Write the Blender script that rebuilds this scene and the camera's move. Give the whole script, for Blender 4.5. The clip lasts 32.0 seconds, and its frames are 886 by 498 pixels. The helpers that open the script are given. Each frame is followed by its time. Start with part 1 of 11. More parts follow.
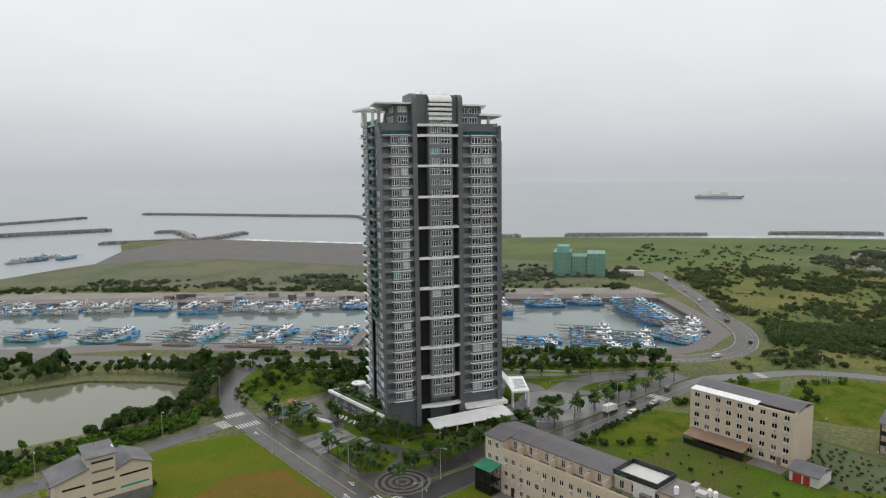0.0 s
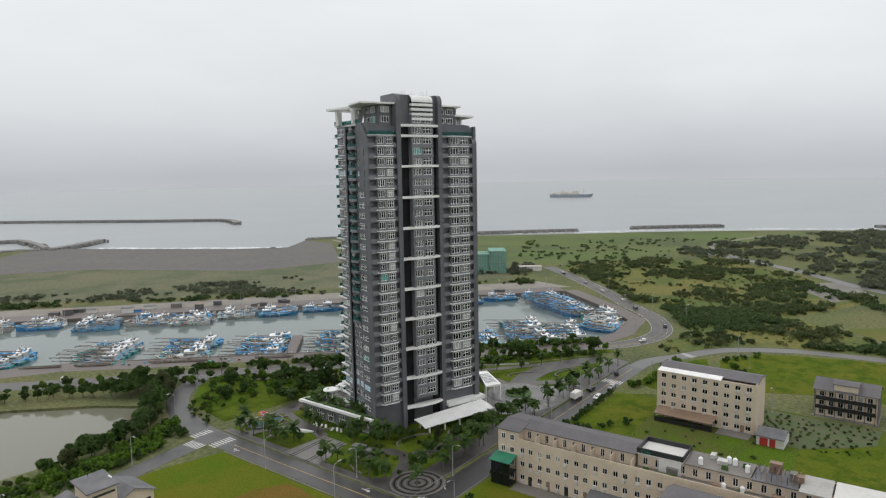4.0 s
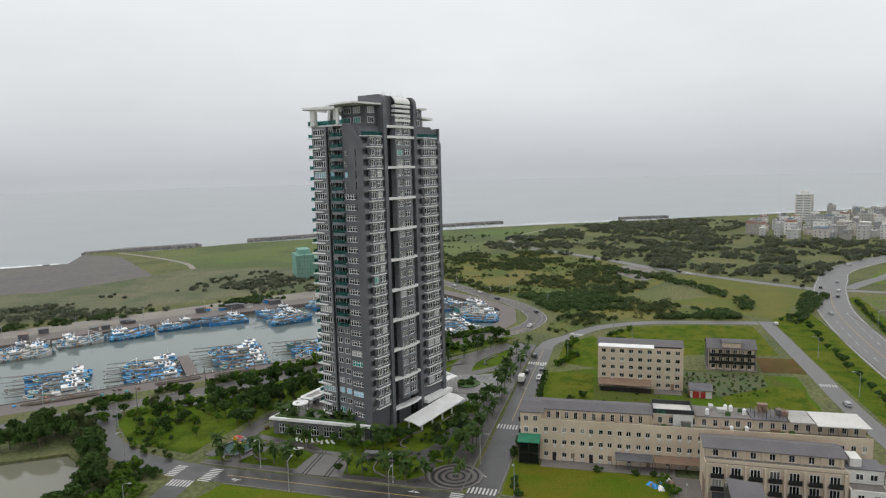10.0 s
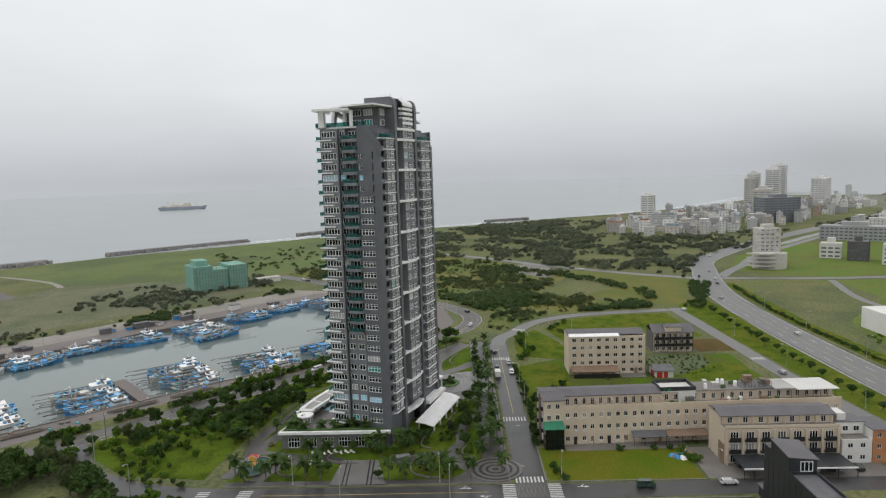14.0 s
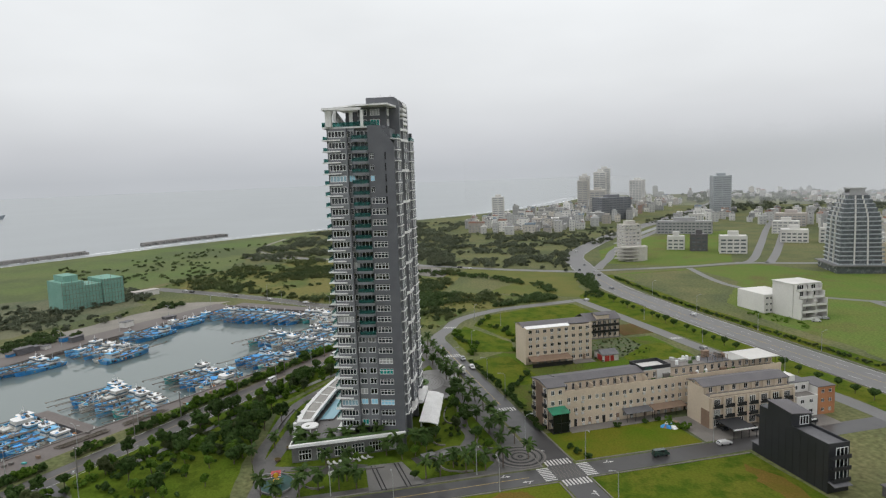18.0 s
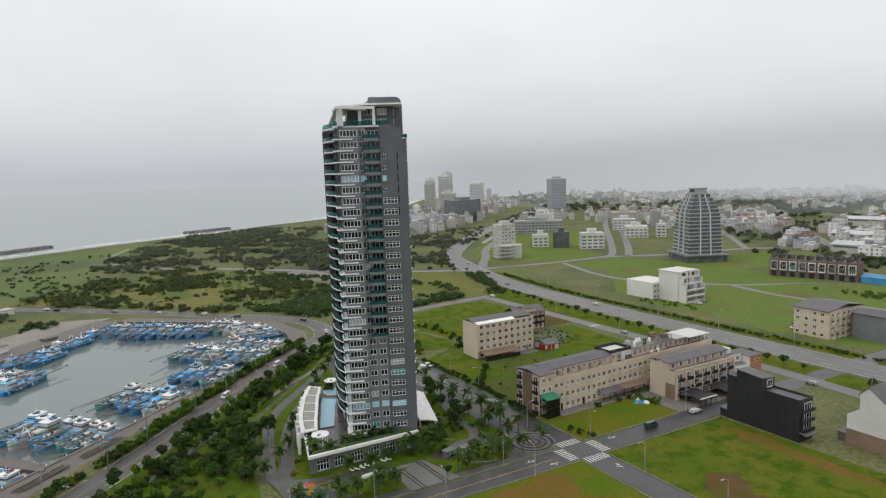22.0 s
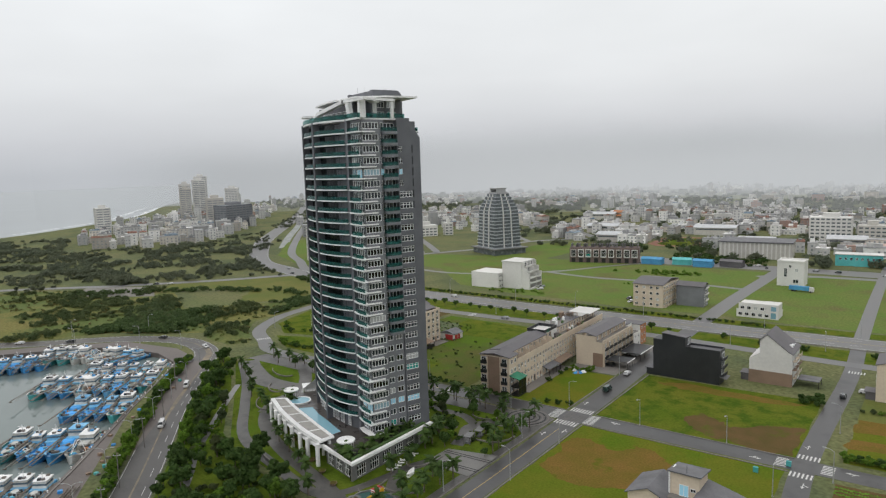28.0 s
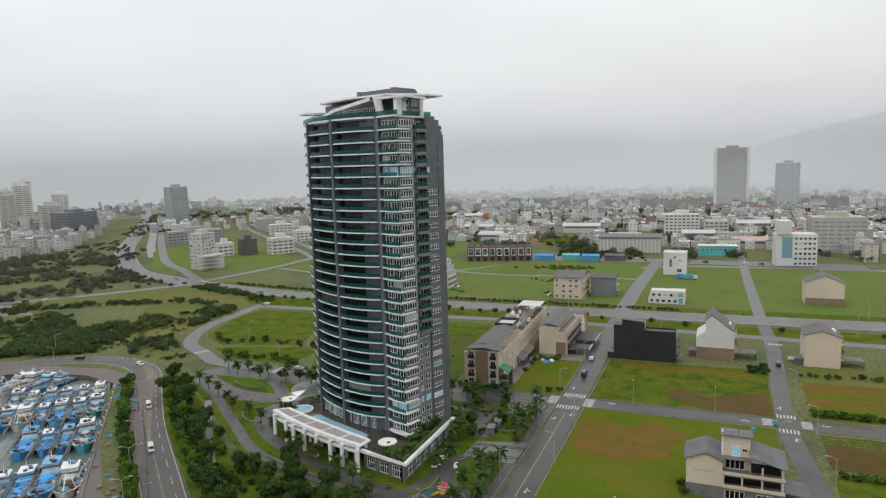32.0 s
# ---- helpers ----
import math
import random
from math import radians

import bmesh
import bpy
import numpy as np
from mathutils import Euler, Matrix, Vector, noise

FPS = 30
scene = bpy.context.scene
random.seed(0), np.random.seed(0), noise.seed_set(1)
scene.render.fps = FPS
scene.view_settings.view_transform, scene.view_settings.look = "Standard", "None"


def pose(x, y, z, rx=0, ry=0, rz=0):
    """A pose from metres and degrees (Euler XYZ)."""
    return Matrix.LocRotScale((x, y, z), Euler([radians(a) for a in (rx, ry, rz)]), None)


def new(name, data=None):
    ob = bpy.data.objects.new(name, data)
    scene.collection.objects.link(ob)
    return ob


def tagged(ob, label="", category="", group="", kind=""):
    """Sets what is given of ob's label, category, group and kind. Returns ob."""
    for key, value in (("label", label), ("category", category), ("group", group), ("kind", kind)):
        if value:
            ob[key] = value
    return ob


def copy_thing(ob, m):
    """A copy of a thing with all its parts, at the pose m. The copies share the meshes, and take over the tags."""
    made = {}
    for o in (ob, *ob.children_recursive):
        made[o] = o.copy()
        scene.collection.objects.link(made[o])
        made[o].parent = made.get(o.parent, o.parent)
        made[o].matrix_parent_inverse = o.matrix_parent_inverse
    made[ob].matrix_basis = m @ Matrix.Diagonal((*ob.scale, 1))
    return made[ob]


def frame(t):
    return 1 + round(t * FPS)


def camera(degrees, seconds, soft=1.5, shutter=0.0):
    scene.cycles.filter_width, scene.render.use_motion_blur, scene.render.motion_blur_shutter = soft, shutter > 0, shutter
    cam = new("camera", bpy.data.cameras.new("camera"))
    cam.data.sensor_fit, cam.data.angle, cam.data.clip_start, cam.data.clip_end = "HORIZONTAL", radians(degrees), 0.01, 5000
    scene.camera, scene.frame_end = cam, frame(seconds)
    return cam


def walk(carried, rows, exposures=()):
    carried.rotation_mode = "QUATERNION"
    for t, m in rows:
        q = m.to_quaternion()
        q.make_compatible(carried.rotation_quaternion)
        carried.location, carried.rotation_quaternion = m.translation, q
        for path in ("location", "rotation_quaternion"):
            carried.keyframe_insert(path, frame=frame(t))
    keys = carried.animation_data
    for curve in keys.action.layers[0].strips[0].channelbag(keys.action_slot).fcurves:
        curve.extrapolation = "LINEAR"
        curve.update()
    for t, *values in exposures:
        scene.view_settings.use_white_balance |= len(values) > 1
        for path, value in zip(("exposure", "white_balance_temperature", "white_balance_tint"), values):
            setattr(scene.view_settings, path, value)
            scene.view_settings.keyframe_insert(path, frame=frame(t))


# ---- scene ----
cam = camera(67.4, 32.0, 1.25)
METRES, EYE, TILT, LEAN, TURN = 424.0, 82.2, 0.0, 0.0, -39.7
ROWS = [
    (0.0, 0.0, 0.0, 0.0, -0.08, -6.58, 0.69),
    (0.5, -0.0109, -0.0003, -0.0, -1.65, -6.58, 0.73),
    (1.0, -0.0219, -0.0001, 0.0001, -3.19, -6.62, 0.76),
    (1.5, -0.0333, 0.0002, 0.0001, -4.76, -6.63, 0.81),
    (2.0, -0.0451, 0.0009, 0.0002, -6.35, -6.64, 0.83),
    (2.5, -0.0574, 0.0017, 0.0002, -7.97, -6.64, 0.88),
    (3.0, -0.07, 0.0031, 0.0002, -9.59, -6.62, 0.91),
    (3.5, -0.083, 0.0049, 0.0004, -11.19, -6.64, 0.95),
    (5.5, -0.1376, 0.016, 0.0016, -17.64, -6.7, 1.08),
    (6.0, -0.1514, 0.0198, 0.0018, -19.26, -6.71, 1.12),
    (6.5, -0.1653, 0.024, 0.0019, -20.96, -6.73, 1.16),
    (7.0, -0.1792, 0.0286, 0.0023, -22.78, -6.77, 1.17),
    (7.5, -0.193, 0.0335, 0.0021, -24.86, -6.76, 1.2),
    (8.0, -0.2068, 0.039, 0.0022, -26.92, -6.8, 1.23),
    (8.5, -0.2204, 0.0451, 0.0022, -28.91, -6.83, 1.25),
    (9.0, -0.2341, 0.0516, 0.0022, -30.86, -6.83, 1.27),
    (9.5, -0.2476, 0.0586, 0.0023, -32.76, -6.88, 1.3),
    (10.0, -0.2609, 0.0662, 0.0025, -34.61, -6.83, 1.39),
    (10.5, -0.2742, 0.0742, 0.0026, -36.46, -6.73, 1.43),
    (11.0, -0.287, 0.0826, 0.0025, -38.3, -6.7, 1.51),
    (11.5, -0.2995, 0.0914, 0.0025, -40.07, -6.68, 1.57),
    (12.0, -0.3122, 0.1009, 0.0024, -41.83, -6.66, 1.6),
    (12.5, -0.3246, 0.1108, 0.0023, -43.54, -6.66, 1.64),
    (13.0, -0.337, 0.1215, 0.0024, -45.24, -6.66, 1.69),
    (13.5, -0.349, 0.1325, 0.0026, -46.93, -6.66, 1.74),
    (14.0, -0.3607, 0.1437, 0.0028, -48.63, -6.65, 1.8),
    (14.5, -0.3722, 0.1553, 0.003, -50.37, -6.64, 1.86),
    (16.5, -0.4139, 0.207, 0.0038, -58.14, -6.67, 1.96),
    (17.0, -0.4234, 0.2204, 0.004, -60.09, -6.7, 1.97),
    (17.5, -0.4324, 0.2344, 0.0042, -62.02, -6.75, 1.97),
    (18.0, -0.4409, 0.2487, 0.0043, -63.94, -6.78, 1.97),
    (18.5, -0.4489, 0.2633, 0.0044, -65.87, -6.81, 1.99),
    (19.0, -0.4564, 0.2781, 0.0048, -67.76, -6.84, 2.0),
    (19.5, -0.4635, 0.2932, 0.005, -69.68, -6.85, 1.98),
    (20.0, -0.4696, 0.3076, 0.0052, -71.48, -6.87, 1.98),
    (20.5, -0.4756, 0.3233, 0.0055, -73.48, -6.9, 1.97),
    (21.0, -0.4813, 0.3391, 0.0056, -75.48, -6.91, 1.96),
    (21.5, -0.4865, 0.3551, 0.0056, -77.46, -6.92, 1.96),
    (22.0, -0.4912, 0.3714, 0.0056, -79.45, -6.93, 1.95),
    (22.5, -0.4948, 0.3878, 0.006, -81.48, -6.99, 1.92),
    (23.0, -0.4982, 0.4043, 0.0059, -83.52, -7.02, 1.91),
    (23.5, -0.5009, 0.4208, 0.0057, -85.54, -7.05, 1.9),
    (24.0, -0.503, 0.4373, 0.0055, -87.56, -7.08, 1.9),
    (24.5, -0.5045, 0.454, 0.0052, -89.55, -7.1, 1.87),
    (25.0, -0.5055, 0.4705, 0.0049, -91.52, -7.12, 1.87),
    (25.5, -0.5059, 0.4873, 0.0046, -93.5, -7.14, 1.85),
    (27.5, -0.501, 0.5546, 0.0041, -101.32, -7.21, 1.76),
    (28.0, -0.4985, 0.5712, 0.004, -103.25, -7.22, 1.74),
    (28.5, -0.4955, 0.5876, 0.0039, -105.15, -7.24, 1.74),
    (29.0, -0.4918, 0.604, 0.0039, -107.05, -7.24, 1.72),
    (29.5, -0.4876, 0.6202, 0.0038, -108.88, -7.24, 1.72),
    (30.0, -0.4829, 0.6363, 0.0038, -110.69, -7.24, 1.7),
    (30.5, -0.4775, 0.6522, 0.0038, -112.47, -7.25, 1.7),
    (31.0, -0.4717, 0.6678, 0.0037, -114.25, -7.25, 1.68),
    (31.5, -0.4654, 0.6833, 0.0036, -116.01, -7.26, 1.66),
    (32.0, -0.4586, 0.6986, 0.0035, -117.69, -7.26, 1.65),
]
walk(cam, [(t, pose(0, 0, EYE, TILT, LEAN, TURN) @ pose(METRES * x, METRES * y, METRES * z, 90 + pitch, roll, yaw)) for t, x, y, z, yaw, pitch, roll in ROWS])

# ---------------------------------------------------------------- world and light
SUN_AZ, SUN_EL = 200.0, 52.0
world = bpy.data.worlds.new("overcast_world")
scene.world = world
world.use_nodes = True
wn, wl = world.node_tree.nodes, world.node_tree.links
wn.clear()


def wnode(kind, **props):
    n = wn.new(kind)
    for k, v in props.items():
        if k == "operation":
            n.operation = v
        elif k == "blend_type":
            n.blend_type = v
    return n


w_out = wnode("ShaderNodeOutputWorld")
w_bg = wnode("ShaderNodeBackground")
w_bg.inputs["Strength"].default_value = 1.0
w_sky = wnode("ShaderNodeTexSky")
w_sky.sky_type = "NISHITA"
w_sky.sun_disc = False
w_sky.sun_elevation, w_sky.sun_rotation = radians(SUN_EL), radians(SUN_AZ)
w_sky.air_density, w_sky.dust_density = 2.0, 6.0
w_dim = wnode("ShaderNodeMix")
w_dim.data_type, w_dim.blend_type = "RGBA", "MULTIPLY"
w_dim.inputs[0].default_value = 1.0
w_dim.inputs[7].default_value = (0.08, 0.08, 0.08, 1)
w_geo = wnode("ShaderNodeTexCoord")
w_sep = wnode("ShaderNodeSeparateXYZ")
w_ramp = wnode("ShaderNodeValToRGB")
for k, (pos, c) in enumerate([(0.0, (0.555, 0.58, 0.615)), (0.035, (0.64, 0.66, 0.695)), (0.12, (0.81, 0.832, 0.858)), (0.30, (0.975, 1.0, 1.02)), (0.55, (0.99, 1.0, 1.015)), (1.0, (1.2, 1.2, 1.2))]):
    e = w_ramp.color_ramp.elements[k] if k < 2 else w_ramp.color_ramp.elements.new(pos)
    e.position, e.color = pos, (*c, 1)
w_map = wnode("ShaderNodeMapping")
w_map.inputs["Scale"].default_value = (1.6, 1.6, 5.0)
w_noise = wnode("ShaderNodeTexNoise")
w_noise.inputs["Scale"].default_value, w_noise.inputs["Detail"].default_value = 1.3, 4.0
w_nr = wnode("ShaderNodeMapRange")
for i, v in zip(("From Min", "From Max", "To Min", "To Max"), (0.3, 0.75, 0.93, 1.06)):
    w_nr.inputs[i].default_value = v
w_mul = wnode("ShaderNodeMix")
w_mul.data_type, w_mul.blend_type = "RGBA", "MULTIPLY"
w_mul.inputs[0].default_value = 1.0
w_mix = wnode("ShaderNodeMix")
w_mix.data_type = "RGBA"
w_mix.inputs[0].default_value = 0.93
wl.new(w_geo.outputs["Generated"], w_sep.inputs[0])
wl.new(w_sep.outputs["Z"], w_ramp.inputs[0])
wl.new(w_geo.outputs["Generated"], w_map.inputs[0])
wl.new(w_map.outputs[0], w_noise.inputs["Vector"])
wl.new(w_noise.outputs["Fac"], w_nr.inputs["Value"])
wl.new(w_ramp.outputs[0], w_mul.inputs[6])
wl.new(w_nr.outputs["Result"], w_mul.inputs[7])
wl.new(w_sky.outputs[0], w_dim.inputs[6])
wl.new(w_dim.outputs[2], w_mix.inputs[6])
wl.new(w_mul.outputs[2], w_mix.inputs[7])
wl.new(w_mix.outputs[2], w_bg.inputs["Color"])
wl.new(w_bg.outputs[0], w_out.inputs["Surface"])

sun = new("sun", bpy.data.lights.new("sun", "SUN"))
sun.data.energy, sun.data.angle, sun.data.color = 0.6, radians(40), (1.0, 0.98, 0.95)
sun.matrix_world = pose(120, 160, 400, 90 - SUN_EL, 0, 160)

# ---------------------------------------------------------------- mesh helpers


class MB:
    """Collects faces of one mesh."""

    def __init__(self):
        self.v, self.f = [], []

    def add(self, verts, faces):
        n = len(self.v)
        self.v.extend(verts)
        self.f.extend([tuple(i + n for i in f) for f in faces])
        return self

    def box(self, x0, x1, y0, y1, z0, z1):
        return self.add([(x0, y0, z0), (x1, y0, z0), (x1, y1, z0), (x0, y1, z0), (x0, y0, z1), (x1, y0, z1), (x1, y1, z1), (x0, y1, z1)],
                        [(3, 2, 1, 0), (4, 5, 6, 7), (0, 1, 5, 4), (1, 2, 6, 5), (2, 3, 7, 6), (3, 0, 4, 7)])

    def prism(self, poly, z0, z1, bottom=True):
        if area(poly) < 0:
            poly = poly[::-1]
        n = len(poly)
        vs = [(x, y, z0) for x, y in poly] + [(x, y, z1) for x, y in poly]
        fs = [(i, (i + 1) % n, n + (i + 1) % n, n + i) for i in range(n)] + [tuple(range(n, 2 * n))]
        if bottom:
            fs.append(tuple(range(n - 1, -1, -1)))
        return self.add(vs, fs)

    def ring(self, outer, inner, z0, z1):
        """A band between two closed lines with the same number of points."""
        n = len(outer)
        vs = [(x, y, z0) for x, y in outer] + [(x, y, z1) for x, y in outer] + [(x, y, z0) for x, y in inner] + [(x, y, z1) for x, y in inner]
        fs = []
        for i in range(n):
            j = (i + 1) % n
            fs += [(i, j, n + j, n + i), (2 * n + j, 2 * n + i, 3 * n + i, 3 * n + j), (n + i, n + j, 3 * n + j, 3 * n + i), (j, i, 2 * n + i, 2 * n + j)]
        return self.add(vs, fs)

    def strip(self, left, right, z0, z1):
        """A solid band between two open lines."""
        n = len(left)
        vs = [(x, y, z0) for x, y in left] + [(x, y, z1) for x, y in left] + [(x, y, z0) for x, y in right] + [(x, y, z1) for x, y in right]
        fs = []
        for i in range(n - 1):
            j = i + 1
            fs += [(j, i, n + i, n + j), (2 * n + i, 2 * n + j, 3 * n + j, 3 * n + i), (n + j, n + i, 3 * n + i, 3 * n + j), (i, j, 2 * n + j, 2 * n + i)]
        fs += [(0, 2 * n, 3 * n, n), (n - 1, 2 * n - 1, 4 * n - 1, 3 * n - 1)]
        return self.add(vs, fs)

    def tube(self, p0, p1, r0, r1=None, n=6, cap=True):
        r1 = r0 if r1 is None else r1
        p0, p1 = Vector(p0), Vector(p1)
        q = (p1 - p0).to_track_quat("Z", "Y")
        vs = []
        for p, r in ((p0, r0), (p1, r1)):
            vs += [tuple(p + q @ Vector((r * math.cos(2 * math.pi * i / n), r * math.sin(2 * math.pi * i / n), 0))) for i in range(n)]
        fs = [(i, (i + 1) % n, n + (i + 1) % n, n + i) for i in range(n)]
        if cap:
            fs += [tuple(range(n - 1, -1, -1)), tuple(range(n, 2 * n))]
        return self.add(vs, fs)

    def quad(self, a, b, c, d):
        return self.add([a, b, c, d], [(0, 1, 2, 3)])

    def mesh(self, name):
        me = bpy.data.meshes.new(name)
        me.from_pydata(self.v, [], self.f)
        me.update()
        return me


def area(p):
    return 0.5 * sum(p[i][0] * p[(i + 1) % len(p)][1] - p[(i + 1) % len(p)][0] * p[i][1] for i in range(len(p)))


def part(name, mb, material, parent=None, label="", m=None):
    me = mb if isinstance(mb, bpy.types.Mesh) else mb.mesh(name)
    if material is not None and not me.materials:
        me.materials.append(material)
    ob = new(name, me)
    if m is not None:
        ob.matrix_basis = m
    if parent is not None:
        ob.parent = parent
    if label:
        ob["label"] = label
    return ob


def thing(name, m, label, category, group="", kind=""):
    ob = new(name)
    ob.empty_display_size = 0.5
    ob.matrix_basis = m
    return tagged(ob, label, category, group, kind)


def solid(name, mb, material, label, category="", kind="structure", group="", m=None):
    return tagged(part(name, mb, material, m=m), label, category, group, kind)


def offset_line(pts, d):
    """The line moved to its left by d."""
    out = []
    for i, p in enumerate(pts):
        a, b = pts[max(i - 1, 0)], pts[min(i + 1, len(pts) - 1)]
        dx, dy = b[0] - a[0], b[1] - a[1]
        k = math.hypot(dx, dy) or 1
        out.append((p[0] - dy / k * d, p[1] + dx / k * d))
    return out


def smooth(pts, n=6):
    """A Catmull-Rom line through the points."""
    out = []
    for i in range(len(pts) - 1):
        p0, p1, p2, p3 = pts[max(i - 1, 0)], pts[i], pts[i + 1], pts[min(i + 2, len(pts) - 1)]
        for k in range(n):
            t = k / n
            out.append(tuple(0.5 * (2 * p1[a] + (p2[a] - p0[a]) * t + (2 * p0[a] - 5 * p1[a] + 4 * p2[a] - p3[a]) * t * t + (3 * p1[a] - p0[a] - 3 * p2[a] + p3[a]) * t ** 3) for a in (0, 1)))
    return out + [tuple(pts[-1])]


def blob(cx, cy, rx, ry, n=20, turn=0.0, rough=0.0, seed=0):
    rnd = random.Random(seed)
    out = []
    for i in range(n):
        a = 2 * math.pi * i / n
        k = 1 + rnd.uniform(-rough, rough)
        x, y = rx * k * math.cos(a), ry * k * math.sin(a)
        c, s = math.cos(radians(turn)), math.sin(radians(turn))
        out.append((cx + x * c - y * s, cy + x * s + y * c))
    return out


def inside(p, poly):
    x, y = p
    hit = False
    for i in range(len(poly)):
        (x0, y0), (x1, y1) = poly[i], poly[i - 1]
        if (y0 > y) != (y1 > y) and x < (x1 - x0) * (y - y0) / (y1 - y0) + x0:
            hit = not hit
    return hit


# ---------------------------------------------------------------- materials


def surf(name, a, b=None, scale=0.5, rough=0.7, bump=0.0, metal=0.0, spec=0.5, fine=8.0, tint=0.0, ramp=(0.35, 0.65), coat=0.0, world_space=True, c=None, cscale=0.03, cramp=(0.45, 0.6), grain=(0.84, 1.12), island=0.0):
    """A surface of two mixed tones with grain, wear and a slight tone of its own for each object."""
    m = bpy.data.materials.new(name)
    m.use_nodes = True
    nt = m.node_tree
    n, l = nt.nodes, nt.links
    p = n["Principled BSDF"]
    b = b or tuple(x * 0.8 for x in a)
    src = n.new("ShaderNodeNewGeometry").outputs["Position"] if world_space else n.new("ShaderNodeTexCoord").outputs["Object"]
    n1, n2 = n.new("ShaderNodeTexNoise"), n.new("ShaderNodeTexNoise")
    n1.inputs["Scale"].default_value, n1.inputs["Detail"].default_value = scale, 5.0
    n2.inputs["Scale"].default_value, n2.inputs["Detail"].default_value = scale * fine, 3.0
    l.new(src, n1.inputs["Vector"])
    l.new(src, n2.inputs["Vector"])
    mr = n.new("ShaderNodeMapRange")
    mr.inputs["From Min"].default_value, mr.inputs["From Max"].default_value = ramp
    l.new(n1.outputs["Fac"], mr.inputs["Value"])
    mix = n.new("ShaderNodeMix")
    mix.data_type = "RGBA"
    mix.inputs[6].default_value, mix.inputs[7].default_value = (*a, 1), (*b, 1)
    l.new(mr.outputs["Result"], mix.inputs[0])
    col = mix.outputs[2]
    if c:
        n3, mr3, mix3 = n.new("ShaderNodeTexNoise"), n.new("ShaderNodeMapRange"), n.new("ShaderNodeMix")
        n3.inputs["Scale"].default_value, n3.inputs["Detail"].default_value = cscale, 6.0
        n3.inputs["Roughness"].default_value = 0.65
        l.new(src, n3.inputs["Vector"])
        mr3.inputs["From Min"].default_value, mr3.inputs["From Max"].default_value = cramp
        l.new(n3.outputs["Fac"], mr3.inputs["Value"])
        mix3.data_type = "RGBA"
        mix3.inputs[7].default_value = (*c, 1)
        l.new(mr3.outputs["Result"], mix3.inputs[0])
        l.new(col, mix3.inputs[6])
        col = mix3.outputs[2]
    g = n.new("ShaderNodeMapRange")
    g.inputs["From Min"].default_value, g.inputs["From Max"].default_value = 0.25, 0.75
    g.inputs["To Min"].default_value, g.inputs["To Max"].default_value = grain
    l.new(n2.outputs["Fac"], g.inputs["Value"])
    m2 = n.new("ShaderNodeMix")
    m2.data_type, m2.blend_type = "RGBA", "MULTIPLY"
    m2.inputs[0].default_value = 1.0
    l.new(col, m2.inputs[6])
    l.new(g.outputs["Result"], m2.inputs[7])
    col = m2.outputs[2]
    if island:
        ig, ir, im = n.new("ShaderNodeNewGeometry"), n.new("ShaderNodeMapRange"), n.new("ShaderNodeMix")
        ir.inputs["To Min"].default_value, ir.inputs["To Max"].default_value = 1 - island, 1 + island * 0.6
        l.new(ig.outputs["Random Per Island"], ir.inputs["Value"])
        im.data_type, im.blend_type = "RGBA", "MULTIPLY"
        im.inputs[0].default_value = 1.0
        l.new(col, im.inputs[6])
        l.new(ir.outputs["Result"], im.inputs[7])
        col = im.outputs[2]
    if tint:
        oi, tr, m3 = n.new("ShaderNodeObjectInfo"), n.new("ShaderNodeMapRange"), n.new("ShaderNodeMix")
        tr.inputs["To Min"].default_value, tr.inputs["To Max"].default_value = 1 - tint, 1 + tint
        l.new(oi.outputs["Random"], tr.inputs["Value"])
        m3.data_type, m3.blend_type = "RGBA", "MULTIPLY"
        m3.inputs[0].default_value = 1.0
        l.new(col, m3.inputs[6])
        l.new(tr.outputs["Result"], m3.inputs[7])
        col = m3.outputs[2]
    l.new(col, p.inputs["Base Color"])
    p.inputs["Metallic"].default_value = metal
    p.inputs["Specular IOR Level"].default_value = spec
    r = n.new("ShaderNodeMapRange")
    r.inputs["To Min"].default_value, r.inputs["To Max"].default_value = max(rough - 0.12, 0.02), min(rough + 0.12, 1.0)
    l.new(n1.outputs["Fac"], r.inputs["Value"])
    l.new(r.outputs["Result"], p.inputs["Roughness"])
    if coat:
        p.inputs["Coat Weight"].default_value = coat
    if bump:
        bp = n.new("ShaderNodeBump")
        bp.inputs["Strength"].default_value = bump
        l.new(n2.outputs["Fac"], bp.inputs["Height"])
        l.new(bp.outputs[0], p.inputs["Normal"])
    return m


